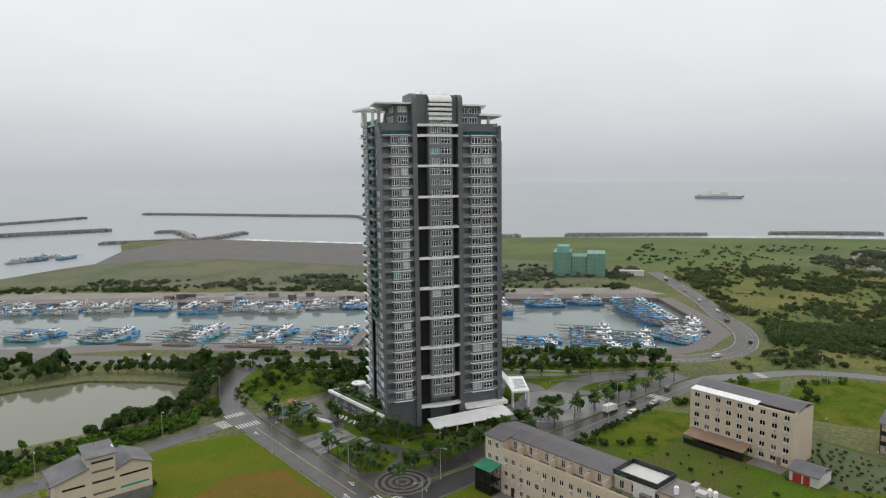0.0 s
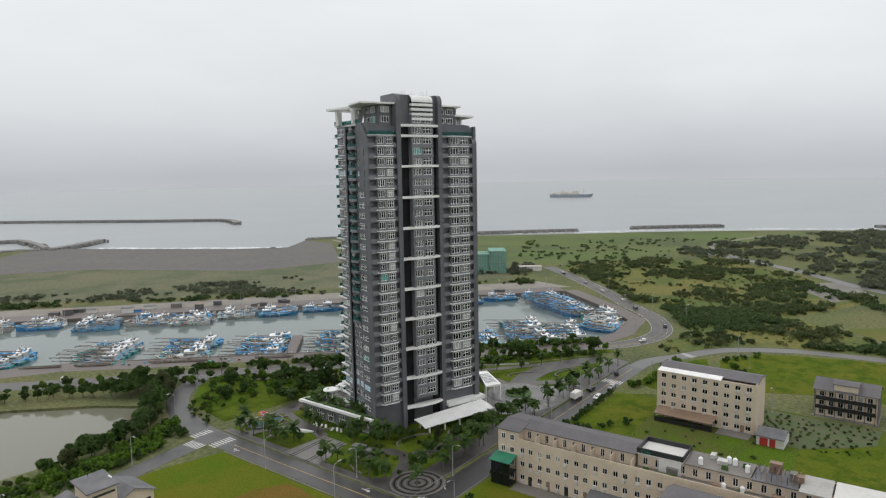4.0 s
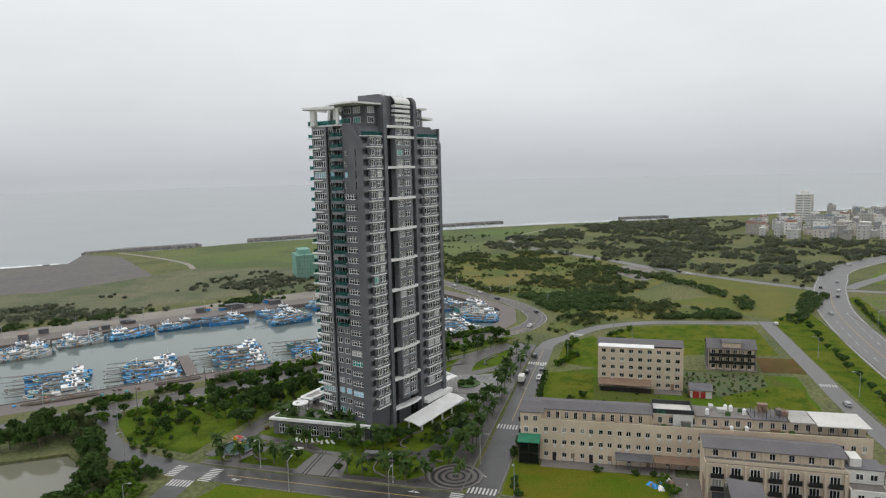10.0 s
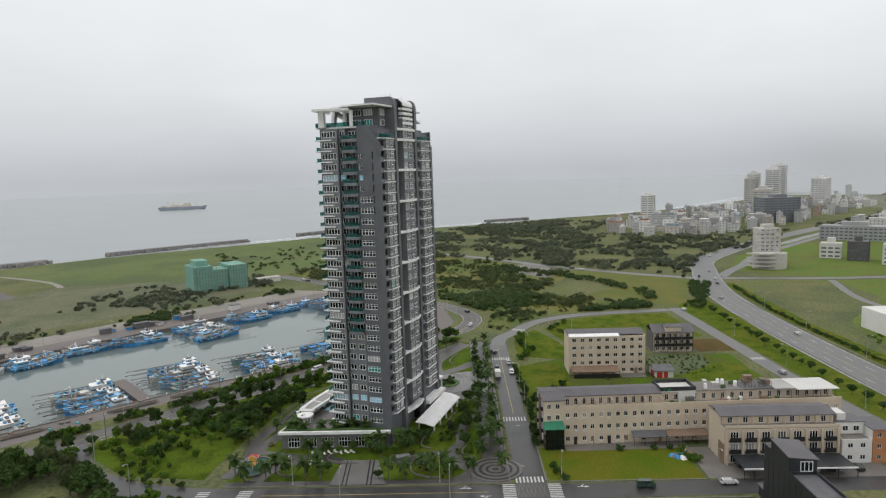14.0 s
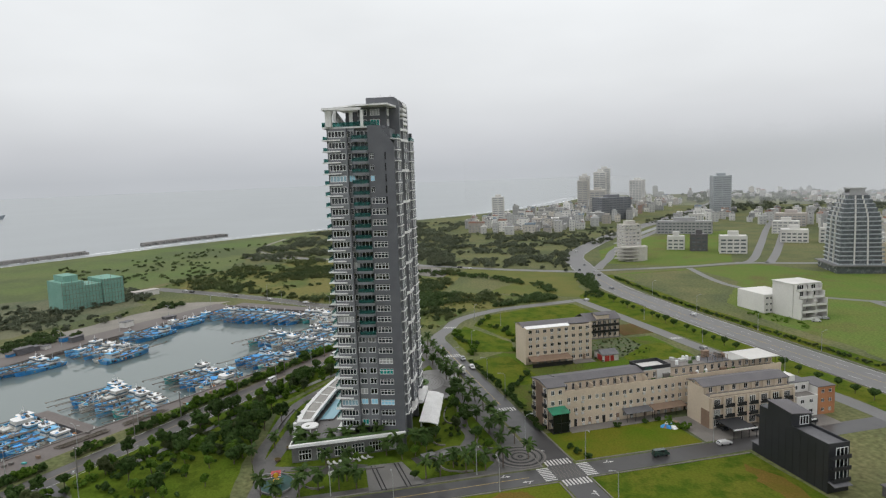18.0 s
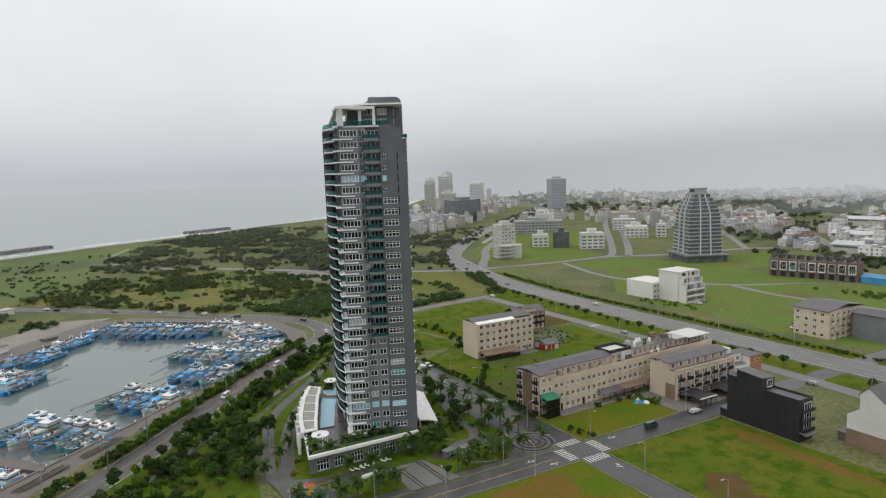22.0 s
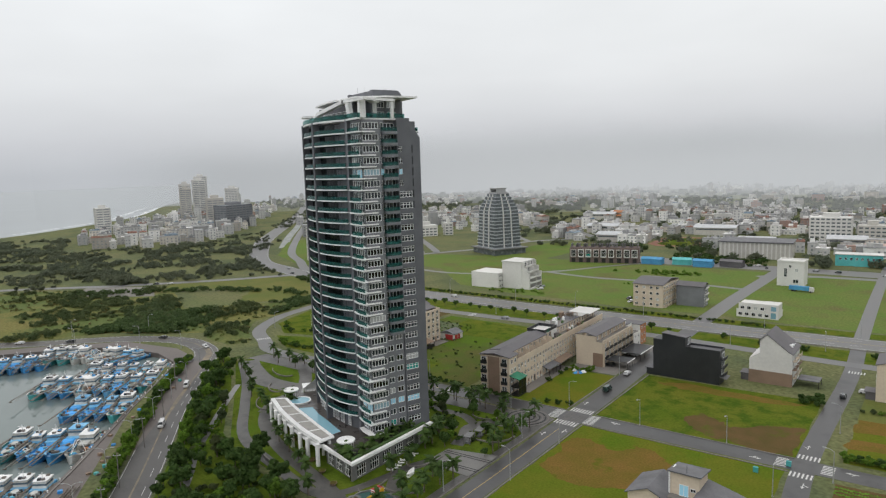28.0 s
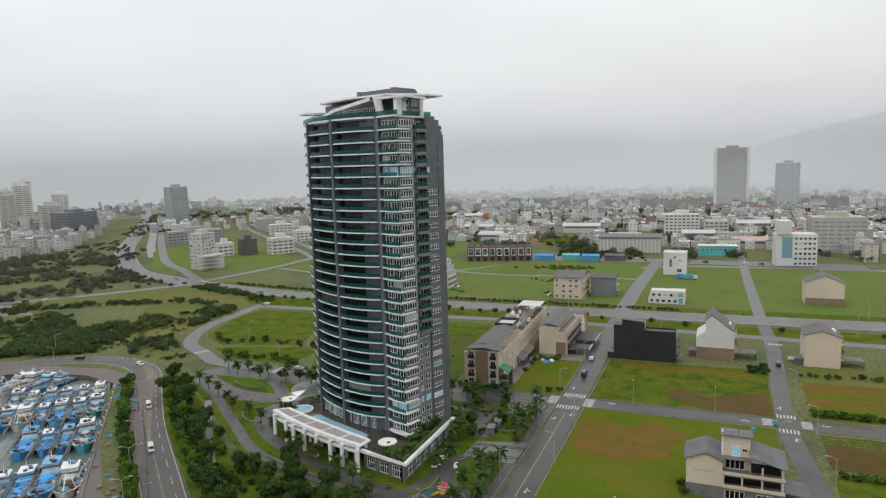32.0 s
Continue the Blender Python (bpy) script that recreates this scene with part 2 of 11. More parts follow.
def water(name, col, rough, wave, strength, metal=0.0):
    m = bpy.data.materials.new(name)
    m.use_nodes = True
    n, l = m.node_tree.nodes, m.node_tree.links
    p = n["Principled BSDF"]
    geo = n.new("ShaderNodeNewGeometry")
    mp = n.new("ShaderNodeMapping")
    mp.inputs["Rotation"].default_value = (0, 0, 0.6)
    mp.inputs["Scale"].default_value = (wave, wave * 0.45, 1)
    l.new(geo.outputs["Position"], mp.inputs[0])
    no = n.new("ShaderNodeTexNoise")
    no.inputs["Scale"].default_value, no.inputs["Detail"].default_value = 1.0, 6.0
    l.new(mp.outputs[0], no.inputs["Vector"])
    big = n.new("ShaderNodeTexNoise")
    big.inputs["Scale"].default_value = 0.006
    l.new(geo.outputs["Position"], big.inputs["Vector"])
    mix = n.new("ShaderNodeMix")
    mix.data_type = "RGBA"
    mix.inputs[6].default_value, mix.inputs[7].default_value = (*col, 1), (*[c * 0.8 for c in col], 1)
    l.new(big.outputs["Fac"], mix.inputs[0])
    l.new(mix.outputs[2], p.inputs["Base Color"])
    p.inputs["Roughness"].default_value, p.inputs["IOR"].default_value = rough, 1.333
    b = n.new("ShaderNodeBump")
    b.inputs["Strength"].default_value, b.inputs["Distance"].default_value = strength, 0.4
    l.new(no.outputs["Fac"], b.inputs["Height"])
    l.new(b.outputs[0], p.inputs["Normal"])
    return m


M_GROUND = surf("rough_meadow", (0.118, 0.136, 0.055), (0.15, 0.147, 0.07), 0.03, 0.95, 0.5, spec=0.1, fine=22, c=(0.09, 0.108, 0.052), cscale=0.02, cramp=(0.46, 0.62), grain=(0.6, 1.35))
M_LAWN = surf("lawn_grass", (0.08, 0.116, 0.011), (0.116, 0.126, 0.018), 0.05, 0.95, 0.6, spec=0.03, fine=28, c=(0.045, 0.085, 0.008), cscale=0.14, cramp=(0.46, 0.64), grain=(0.78, 1.2))
M_FIELD = surf("field_grass", (0.08, 0.125, 0.01), (0.118, 0.126, 0.016), 0.06, 0.95, 0.6, spec=0.03, fine=28, c=(0.125, 0.128, 0.016), cscale=0.05, cramp=(0.5, 0.62), grain=(0.78, 1.2))
M_SOIL = surf("brown_soil", (0.115, 0.072, 0.03), (0.085, 0.066, 0.022), 0.14, 0.95, 0.5, spec=0.08, fine=20, c=(0.08, 0.09, 0.015), cscale=0.12, cramp=(0.56, 0.66), grain=(0.78, 1.2))
M_PLOTF = surf("bright_plot_grass", (0.106, 0.166, 0.036), (0.134, 0.162, 0.046), 0.04, 0.95, 0.5, spec=0.05, fine=22, c=(0.13, 0.125, 0.05), cscale=0.03, cramp=(0.52, 0.66), grain=(0.68, 1.3))
M_SAND = surf("black_sand", (0.11, 0.105, 0.10), (0.13, 0.12, 0.11), 0.02, 0.95, 0.2)
M_ASPHALT = surf("wet_asphalt", (0.044, 0.043, 0.044), (0.06, 0.058, 0.058), 0.12, 0.38, 0.1, fine=30, c=(0.03, 0.029, 0.03), cscale=0.07, cramp=(0.5, 0.62))
M_ASPHALT_PALE = surf("worn_asphalt", (0.115, 0.115, 0.116), (0.145, 0.142, 0.14), 0.06, 0.5, 0.1, fine=30)
M_CONC = surf("old_concrete", (0.19, 0.175, 0.16), (0.14, 0.13, 0.12), 0.12, 0.6, 0.15, fine=20)
M_PAVE = surf("paving_stone", (0.066, 0.062, 0.058), (0.1, 0.095, 0.088), 0.15, 0.45, 0.1, fine=20, c=(0.04, 0.037, 0.034), cscale=0.1, cramp=(0.48, 0.62), grain=(0.7, 1.2))
M_PAVEL = surf("pale_paving_stone", (0.17, 0.165, 0.16), (0.2, 0.195, 0.19), 0.12, 0.35, 0.1, fine=20, c=(0.12, 0.117, 0.114), cscale=0.1, cramp=(0.48, 0.62))
M_QUAY = surf("quay_concrete", (0.105, 0.088, 0.08), (0.14, 0.12, 0.11), 0.06, 0.6, 0.15, fine=20)
M_PARKG = surf("park_grass", (0.075, 0.125, 0.012), (0.1, 0.125, 0.016), 0.06, 0.95, 0.6, spec=0.03, fine=26, c=(0.045, 0.075, 0.008), cscale=0.12, cramp=(0.46, 0.62), grain=(0.75, 1.22))
M_ROADH = surf("brownish_worn_asphalt", (0.062, 0.058, 0.055), (0.082, 0.077, 0.072), 0.06, 0.5, 0.1, fine=30, c=(0.055, 0.052, 0.05), cscale=0.06, cramp=(0.48, 0.6))
M_MARK = surf("road_paint", (0.62, 0.62, 0.6), (0.5, 0.5, 0.48), 0.8, 0.6)
M_YELLOW = surf("yellow_road_paint", (0.5, 0.36, 0.1), (0.42, 0.32, 0.12), 0.8, 0.6)
# Sea base is far paler than water, with haze put into the colour.
M_SEA = water("sea_water", (0.28, 0.31, 0.325), 0.3, 0.05, 0.12)
M_HARBOUR = water("harbour_water", (0.155, 0.192, 0.185), 0.07, 0.5, 0.06)
M_POND = water("pond_water", (0.19, 0.19, 0.145), 0.06, 0.6, 0.04)

# ---------------------------------------------------------------- land and water
from mathutils import geometry as geo2d

WATER_Z = -2.2
COAST = [(64, 641), (110, 672), (145, 690), (190, 780), (215, 870), (262, 905), (300, 880), (326, 826), (372, 740), (417, 665), (456, 625), (520, 668), (548, 655), (560, 610), (640, 545),
         (700, 470), (745, 415), (823, 327), (905, 205), (960, 94), (1037, -10), (1110, -150), (1286, -370), (1600, -610), (1720, -720)]
LAND = smooth(COAST, 4) + [(1760, -1200), (1600, -1900), (1600, -4700), (-4700, -4700), (-4700, 2600), (-600, 1100), (-160, 700)]
HARBOUR = [(263.7, 164.7), (284, 160.5), (315, 166), (340, 191), (376, 236), (303, 302), (228, 364), (163, 420), (50, 514), (-90, 630), (-160, 540), (-30, 440), (40, 372), (97.7, 338.7), (160.7, 272.7), (189.7, 241.7)]
POND = [(-60, 310), (26, 299), (56, 294), (78, 272), (88, 257), (80, 243), (50, 231), (19, 234), (-60, 244)]


def sheet(outer, holes, z, depth=0.0):
    """A flat sheet with holes, and walls down its edges."""
    vs, edges = [], []
    for loop in (outer, *holes):
        n = len(vs)
        vs += [Vector(p) for p in loop]
        edges += [(n + i, n + (i + 1) % len(loop)) for i in range(len(loop))]
    ov, oe, of, *_ = geo2d.delaunay_2d_cdt(vs, edges, [], 0, 1e-4)
    keep = []
    for f in of:
        c = (sum(ov[i].x for i in f) / 3, sum(ov[i].y for i in f) / 3)
        if inside(c, outer) and not any(inside(c, h) for h in holes):
            keep.append(tuple(f))
    mb = MB().add([(v.x, v.y, z) for v in ov], keep)
    if depth:
        for loop in (outer, *holes):
            lp = loop if (area(loop) > 0) == (loop is outer) else loop[::-1]
            for i, a in enumerate(lp):
                b = lp[(i + 1) % len(lp)]
                mb.quad((*a, z - depth), (*b, z - depth), (*b, z), (*a, z))
    return mb


solid("ground", sheet(LAND, [HARBOUR, POND], 0.0, 3.2), M_GROUND, "flat coastal meadow with rough grass and scrub", "ground")
solid("sea", MB().prism([(4800 * math.cos(a * math.pi / 24), 4800 * math.sin(a * math.pi / 24)) for a in range(48)], -8, WATER_Z, False), M_SEA, "calm grey sea under an overcast sky", "sea")
solid("harbour_water", MB().prism([(x, y) for x, y in HARBOUR], -4, WATER_Z + 0.03, False), M_HARBOUR, "still grey-green water of the fishing harbour", "water")
solid("pond_water", MB().prism(POND, -2.5, -0.9, False), M_POND, "still olive-green pond water", "water")


def patch(name, poly, z, mat, label, category="ground"):
    return solid(name, MB().prism(poly, 0.0 if z > 0.0 else -0.2, z, False), mat, label, category)


def road(name, line, width, z, mat, label, n=6):
    ln = smooth(line, n)
    return solid(name, MB().strip(offset_line(ln, width / 2), offset_line(ln, -width / 2), -0.3, z), mat, label, "road")


# black beach and wave line
BEACH = [(110, 672), (145, 690), (190, 780), (300, 880), (326, 826), (417, 665), (456, 625), (520, 668), (510, 610), (400, 480), (318, 506), (248, 640), (180, 690)]
patch("beach", BEACH, 0.05, M_SAND, "dark grey sand beach", "beach")

# roads
road("road_main_south", [(86.5, -218), (87.5, -160), (89, -100), (89, -40), (89, -4)], 9.0, 0.0525, M_ASPHALT_PALE, "pale wet street across the highway into the town")
road("road_main", [(88.6, -8), (88.4, 20), (88, 50), (86.5, 100), (86, 160), (86, 205)], 8.0, 0.03, M_ASPHALT, "wet dark asphalt street with worn markings")
road("road_bend", [(86, 200), (87, 220), (92, 240), (103, 258), (122, 272)], 8.0, 0.034, M_ASPHALT, "wet asphalt lane that bends to the harbour")
road("road_cross", [(235, 130), (180, 129.6), (130, 129), (86, 128.5), (20, 127.5), (-80, 126), (-300, 123)], 8.0, 0.036, M_ASPHALT, "wet asphalt cross street")
road("road_curve", [(232, 130), (245, 128), (258, 120), (279, 107), (294, 82), (299, 55), (302, 28)], 7.0, 0.04, M_ASPHALT_PALE, "pale curving lane round a meadow")
road("road_harbour", [(20, 372), (80, 312), (118, 279), (159, 241), (212, 197), (245, 166), (262, 150), (277, 143), (294, 141.5), (311, 147), (326, 156), (340, 168), (353, 182), (388, 213), (430, 256), (470, 300)], 11.0, 0.045, M_ROADH, "worn grey harbour road with a yellow centre line")
road("highway", [(-1200, -60), (-300, -24), (-35, -17), (90, -13), (180, -11), (265, -12), (340, -18), (398, -30), (440, -42), (503, -66), (606, -148), (670, -208), (955, -505), (1285, -820), (1700, -1250)], 19.0, 0.05, M_ASPHALT_PALE, "wide grey highway with faint lane lines", 8)
road("road_coast", [(405, -28), (440, 20), (482, 65), (495, 79), (545, 120), (595, 172), (640, 240)], 9.0, 0.046, M_ASPHALT_PALE, "pale road across the scrubland")
road("road_service", [(306, 24), (223, 21.5), (175, 20), (104, 15), (28, 20), (-120, 26)], 7.0, 0.042, M_ASPHALT_PALE, "grey service road beside the highway")
road("road_west", [(15, 201), (15.2, 176), (19, 128), (17.5, 40), (19, -10)], 5.8, 0.033, M_ASPHALT, "wet asphalt lane between fields")
road("road_west_south", [(19, -4), (20, -46), (22, -150), (25, -400)], 6.0, 0.0515, M_ASPHALT_PALE, "narrow pale street between plots")
road("road_town", [(408, -30), (400, -70), (393, -117), (391, -160), (372, -197), (352, -240), (345, -295), (300, -345)], 8.0, 0.038, M_ASPHALT_PALE, "pale town road beyond the highway")
road("road_town_lane", [(394, -160), (400, -179), (472, -245), (618, -373), (720, -468)], 7.0, 0.0395, M_ASPHALT_PALE, "straight pale lane beside a green strip")
road("road_town_lane_far", [(384, -180), (392, -192), (472, -267), (669, -443), (715, -486)], 7.0, 0.041, M_ASPHALT_PALE, "straight pale lane beside a green strip")
road("road_canal", [(412, -44), (436, -60), (464, -81), (521, -119), (620, -211), (729, -317), (841, -426)], 8.0, 0.0425, M_ASPHALT_PALE, "pale road beside a concrete canal")
road("canal", [(562, -142), (612, -188), (657, -231), (728, -302), (812, -384), (900, -470)], 9.0, 0.02, surf("canal_concrete", (0.3, 0.31, 0.3), (0.2, 0.22, 0.21), 0.08, 0.8, 0.1, fine=9), "pale concrete canal beside the highway")
road("road_town_street", [(760, -900), (625, -751), (414, -489), (278, -334), (246, -296)], 10.0, 0.0335, M_ASPHALT_PALE, "broad grey street into the town")
road("road_town_side", [(469, -416), (400, -350), (345, -295)], 6.0, 0.0345, M_ASPHALT_PALE, "narrow pale street between plots")
# quay
qi = [(97.7, 338.7), (160.7, 272.7), (189.7, 241.7), (263.7, 164.7)]
solid("quay", MB().strip(offset_line([(-30, 440), (40, 372)] + qi, -14), offset_line([(-30, 440), (40, 372)] + qi, 0.6), -3, 0.06), M_QUAY, "brown-grey concrete quay of the harbour", "quay")
qf = [(376, 236), (303, 302), (228, 364), (163, 420), (50, 514), (-90, 630)]
solid("quay_far", MB().strip(offset_line(qf, -16), offset_line(qf, 0.6), -3, 0.055), M_QUAY, "brown-grey concrete quay with gear on it", "quay")
qe = [(263.7, 164.7), (284, 160.5), (315, 166), (340, 191), (376, 236)]
solid("quay_end", MB().strip(offset_line(qe, -9), offset_line(qe, 0.6), -3, 0.065), M_QUAY, "concrete quay round the end of the harbour", "quay")
# block round the tower
patch("park_ground", [(91, 134), (200, 134), (236, 136), (240, 150), (215, 168), (165, 206), (118, 214), (91, 212)], 0.1, M_PARKG, "lawn of the park round the tower", "lawn")
patch("pavement", [(91, 134), (238, 134.6), (240, 143.5), (160, 142.5), (104, 141), (98, 146), (93.8, 150), (93.8, 212), (91, 212)], 0.12, M_PAVE, "wet grey paving along the streets", "pavement")
for line, w in (([(97, 142), (102, 146), (108, 149), (110.5, 155), (107.5, 162), (106, 168)], 4.2), ([(110, 152), (118, 147.5), (128, 147), (146, 143)], 3.2), ([(106, 182), (108.5, 190), (104, 199), (98, 203), (92, 204)], 4.0), ([(108, 186), (113, 207), (120, 211.5)], 3.0), ([(112, 211), (122, 207.5), (148, 199.5), (168, 190), (178, 182)], 4.4), ([(178, 182), (184, 170), (180, 160)], 6.0), ([(160, 143), (172, 150), (186, 158), (206, 160), (226, 152), (236, 146)], 9.0), ([(186, 158), (196, 148), (204, 142)], 5.0)):
    ln = smooth(line, 6)
    solid("footpath", MB().strip(offset_line(ln, w / 2), offset_line(ln, -w / 2), 0, 0.125 + 0.001 * w), M_PAVE, "curving paved path through the park", "path")
patch("forecourt", blob(172, 148, 20, 12, 32, -20), 0.122, M_PAVEL, "paved drop-off forecourt", "pavement")

# ---------------------------------------------------------------- apartment tower
M_TILE = surf("dark_grey_tile", (0.128, 0.133, 0.147), (0.105, 0.11, 0.122), 0.25, 0.5, 0.05, fine=30)
M_TILE2 = surf("mid_grey_tile", (0.19, 0.198, 0.214), (0.16, 0.167, 0.181), 0.25, 0.5, 0.05, fine=30)
# M_BLACK is black stone, and also the black of painted-in shade.
M_BLACK = surf("black_stone_and_shade", (0.011, 0.011, 0.012), (0.018, 0.018, 0.02), 0.3, 0.5, fine=20, spec=0.2)
M_WHITE = surf("white_paint", (0.84, 0.84, 0.83), (0.74, 0.74, 0.73), 0.3, 0.55, fine=15)
M_FRAME = surf("white_window_frame", (0.85, 0.86, 0.86), (0.78, 0.78, 0.78), 0.5, 0.45)
M_DECK = surf("dark_wet_deck", (0.06, 0.052, 0.048), (0.08, 0.07, 0.062), 0.3, 0.3, fine=10)


def glass(name, dark=(0.012, 0.016, 0.018), pale=(0.42, 0.43, 0.42), share=0.2, blue=None, ior=1.85):
    """Window glass: dark and glossy, some with pale curtains close behind."""
    m = bpy.data.materials.new(name)
    m.use_nodes = True
    n, l = m.node_tree.nodes, m.node_tree.links
    p = n["Principled BSDF"]
    oi, cr = n.new("ShaderNodeObjectInfo"), n.new("ShaderNodeValToRGB")
    cr.color_ramp.interpolation = "CONSTANT"
    stops = [(0.0, dark), (0.5 * (1 - share), tuple(2.2 * c for c in dark)), (1 - share, tuple(0.35 * c for c in pale)), (1 - share * 0.6, pale)]
    if blue:
        stops.append((0.98, blue))
    for k, (pos, c) in enumerate(stops):
        e = cr.color_ramp.elements[k] if k < 2 else cr.color_ramp.elements.new(pos)
        e.position, e.color = pos, (*c, 1)
    l.new(oi.outputs["Random"], cr.inputs[0])
    l.new(cr.outputs[0], p.inputs["Base Color"])
    p.inputs["Roughness"].default_value = 0.06
    p.inputs["IOR"].default_value = ior
    return m


def tinted(name, tint, gloss, fac):
    """A thin pane of tinted glass."""
    m = bpy.data.materials.new(name)
    m.use_nodes = True
    n, l = m.node_tree.nodes, m.node_tree.links
    p = n["Principled BSDF"]
    p.inputs["Base Color"].default_value = (*gloss, 1)
    p.inputs["Roughness"].default_value = 0.08
    t, mx = n.new("ShaderNodeBsdfTransparent"), n.new("ShaderNodeMixShader")
    t.inputs[0].default_value = (*tint, 1)
    mx.inputs[0].default_value = fac
    l.new(t.outputs[0], mx.inputs[1])
    l.new(p.outputs[0], mx.inputs[2])
    l.new(mx.outputs[0], n["Material Output"].inputs["Surface"])
    return m


M_GLASS = glass("window_glass", share=0.18, blue=(0.02, 0.3, 0.26), ior=1.6)
M_DOORGLASS = glass("balcony_door_glass", (0.007, 0.01, 0.011), share=0.06, ior=1.45)
M_TEAL = tinted("teal_glass", (0.34, 0.64, 0.6), (0.03, 0.115, 0.108), 0.42)
M_BLUEFILM = glass("blue_film_glass", (0.18, 0.34, 0.42), (0.3, 0.45, 0.52), 0.4)

TWR = pose(116, 168.5, 0, 0, 0, -19.3)
tower = thing("apartment_tower", TWR, "tall dark grey tiled apartment tower with white ledges and teal balconies", "apartment tower")
FL, Z0, NF = 3.227, 9.8, 27
ROOF = Z0 + FL * 26 + 3.9          # top of the main parapet, about 97.6
TOPZ = 106.5
WIN_CACHE = {}


def pane_wall(mb, u0, u1, z0, z1, holes, y0, y1):
    """One connected wall along u with rectangular openings, from y0 (outside) to y1."""
    us = sorted({round(x, 4) for x in (u0, u1, *[h[0] for h in holes], *[h[1] for h in holes])})
    zs = sorted({round(x, 4) for x in (z0, z1, *[h[2] for h in holes], *[h[3] for h in holes])})
    full = {}
    for i in range(len(us) - 1):
        for j in range(len(zs) - 1):
            cu, cz = (us[i] + us[i + 1]) / 2, (zs[j] + zs[j + 1]) / 2
            full[i, j] = not any(h[0] < cu < h[1] and h[2] < cz < h[3] for h in holes)
    vs, index, fs = [], {}, []

    def v(i, j, k):
        if (i, j, k) not in index:
            index[i, j, k] = len(vs)
            vs.append((us[i], y1 if k else y0, zs[j]))
        return index[i, j, k]

    for (i, j), on in full.items():
        if not on:
            continue
        fs.append((v(i, j, 0), v(i + 1, j, 0), v(i + 1, j + 1, 0), v(i, j + 1, 0)))
        fs.append((v(i, j, 1), v(i, j + 1, 1), v(i + 1, j + 1, 1), v(i + 1, j, 1)))
        if not full.get((i, j - 1)):
            fs.append((v(i, j, 0), v(i, j, 1), v(i + 1, j, 1), v(i + 1, j, 0)))
        if not full.get((i, j + 1)):
            fs.append((v(i, j + 1, 0), v(i + 1, j + 1, 0), v(i + 1, j + 1, 1), v(i, j + 1, 1)))
        if not full.get((i - 1, j)):
            fs.append((v(i, j, 0), v(i, j + 1, 0), v(i, j + 1, 1), v(i, j, 1)))
        if not full.get((i + 1, j)):
            fs.append((v(i + 1, j, 0), v(i + 1, j, 1), v(i + 1, j + 1, 1), v(i + 1, j + 1, 0)))
    return mb.add(vs, fs)


def window(parent, u0, u1, z0, z1, m, panes=3, pane_mat=None, cross=False, depth=0.12):
    """A window in its own frame: x along the wall, outside towards -y."""
    w, h = round(u1 - u0, 2), round(z1 - z0, 2)
    key = (w, h, panes, cross, depth)
    if key not in WIN_CACHE:
        f, t = MB(), 0.13 if w > 2.0 else 0.07
        xs = [0.0] + [w * i / panes for i in range(1, panes)] + [w]
        levels = [0.0, h * 0.62, h] if cross else [0.0, h]
        hs = []
        for i in range(panes):
            for j in range(len(levels) - 1):
                hs.append((xs[i] + (t if i == 0 else t / 2), xs[i + 1] - (t if i == panes - 1 else t / 2), levels[j] + (t if j == 0 else t / 2), levels[j + 1] - (t if j == len(levels) - 2 else t / 2)))
        pane_wall(f, 0, w, 0, h, hs, -depth, 0.03)
        g = MB().box(t, w - t, -0.02, 0.0, t, h - t)
        WIN_CACHE[key] = (f.mesh("window"), g.mesh("pane"))
        WIN_CACHE[key][0].materials.append(M_FRAME)
    fm, gm = WIN_CACHE[key]
    pm = pane_mat or M_GLASS
    gk = (key, pm.name)
    if gk not in WIN_CACHE:
        g2 = gm.copy()
        g2.materials.clear()
        g2.materials.append(pm)
        WIN_CACHE[gk] = g2
    ob = part("window", fm, None, parent, m=m @ pose(u0, 0, z0))
    part("pane", WIN_CACHE[gk], None, ob)
    return ob


# main body, a hand behind the faces
NCURVE = smooth([(6.2, 17.6), (10, 19.6), (15, 21.0), (22, 21.4), (30, 20.6), (38, 18.2), (45.8, 14.4)], 5)
BODY = [(0.6, 0.9), (10, 0.9), (10, 2.4), (26.5, 2.4), (26.5, 0.9), (39.6, 0.9), (45.4, 13.6)] + NCURVE[::-1][1:-1] + [(5.6, 17.0), (5.2, 18.6), (0.4, 18.6), (0.4, 13.2), (1.6, 13.0), (1.6, 7.6), (0.6, 7.4)]
part("wall", MB().prism(BODY, 0, ROOF - 0.9), M_TILE, tower, "dark grey tiled core wall")
part("roof_terrace", MB().prism([(0.7, 3.4), (39.4, 3.4), (45.2, 13.7)] + NCURVE[::-1][1:-1] + [(0.7, 18.4)], ROOF - 0.9, ROOF - 0.6), M_CONC, tower)

# west wall with its cut corner, and the fins of the south face
mb = MB()
poly = [(0, 0), (7.4, 0), (7.4, ROOF), (4.2, ROOF), (0.0, 92.0)]


def wall_yz(mb, x0, x1, pts):
    n = len(pts)
    vs = [(x0, y, z) for y, z in pts] + [(x1, y, z) for y, z in pts]
    return mb.add(vs, [tuple(range(n - 1, -1, -1)), tuple(range(n, 2 * n))] + [(i, (i + 1) % n, n + (i + 1) % n, n + i) for i in range(n)])


WROWS = [(Z0 + FL * k) for k in range(-1, NF)]


def west(v, z, x=0.0):
    """From a wall drawn along x facing -y to the west face: x runs along -v."""
    return pose(x, v, z, 0, 0, -90)


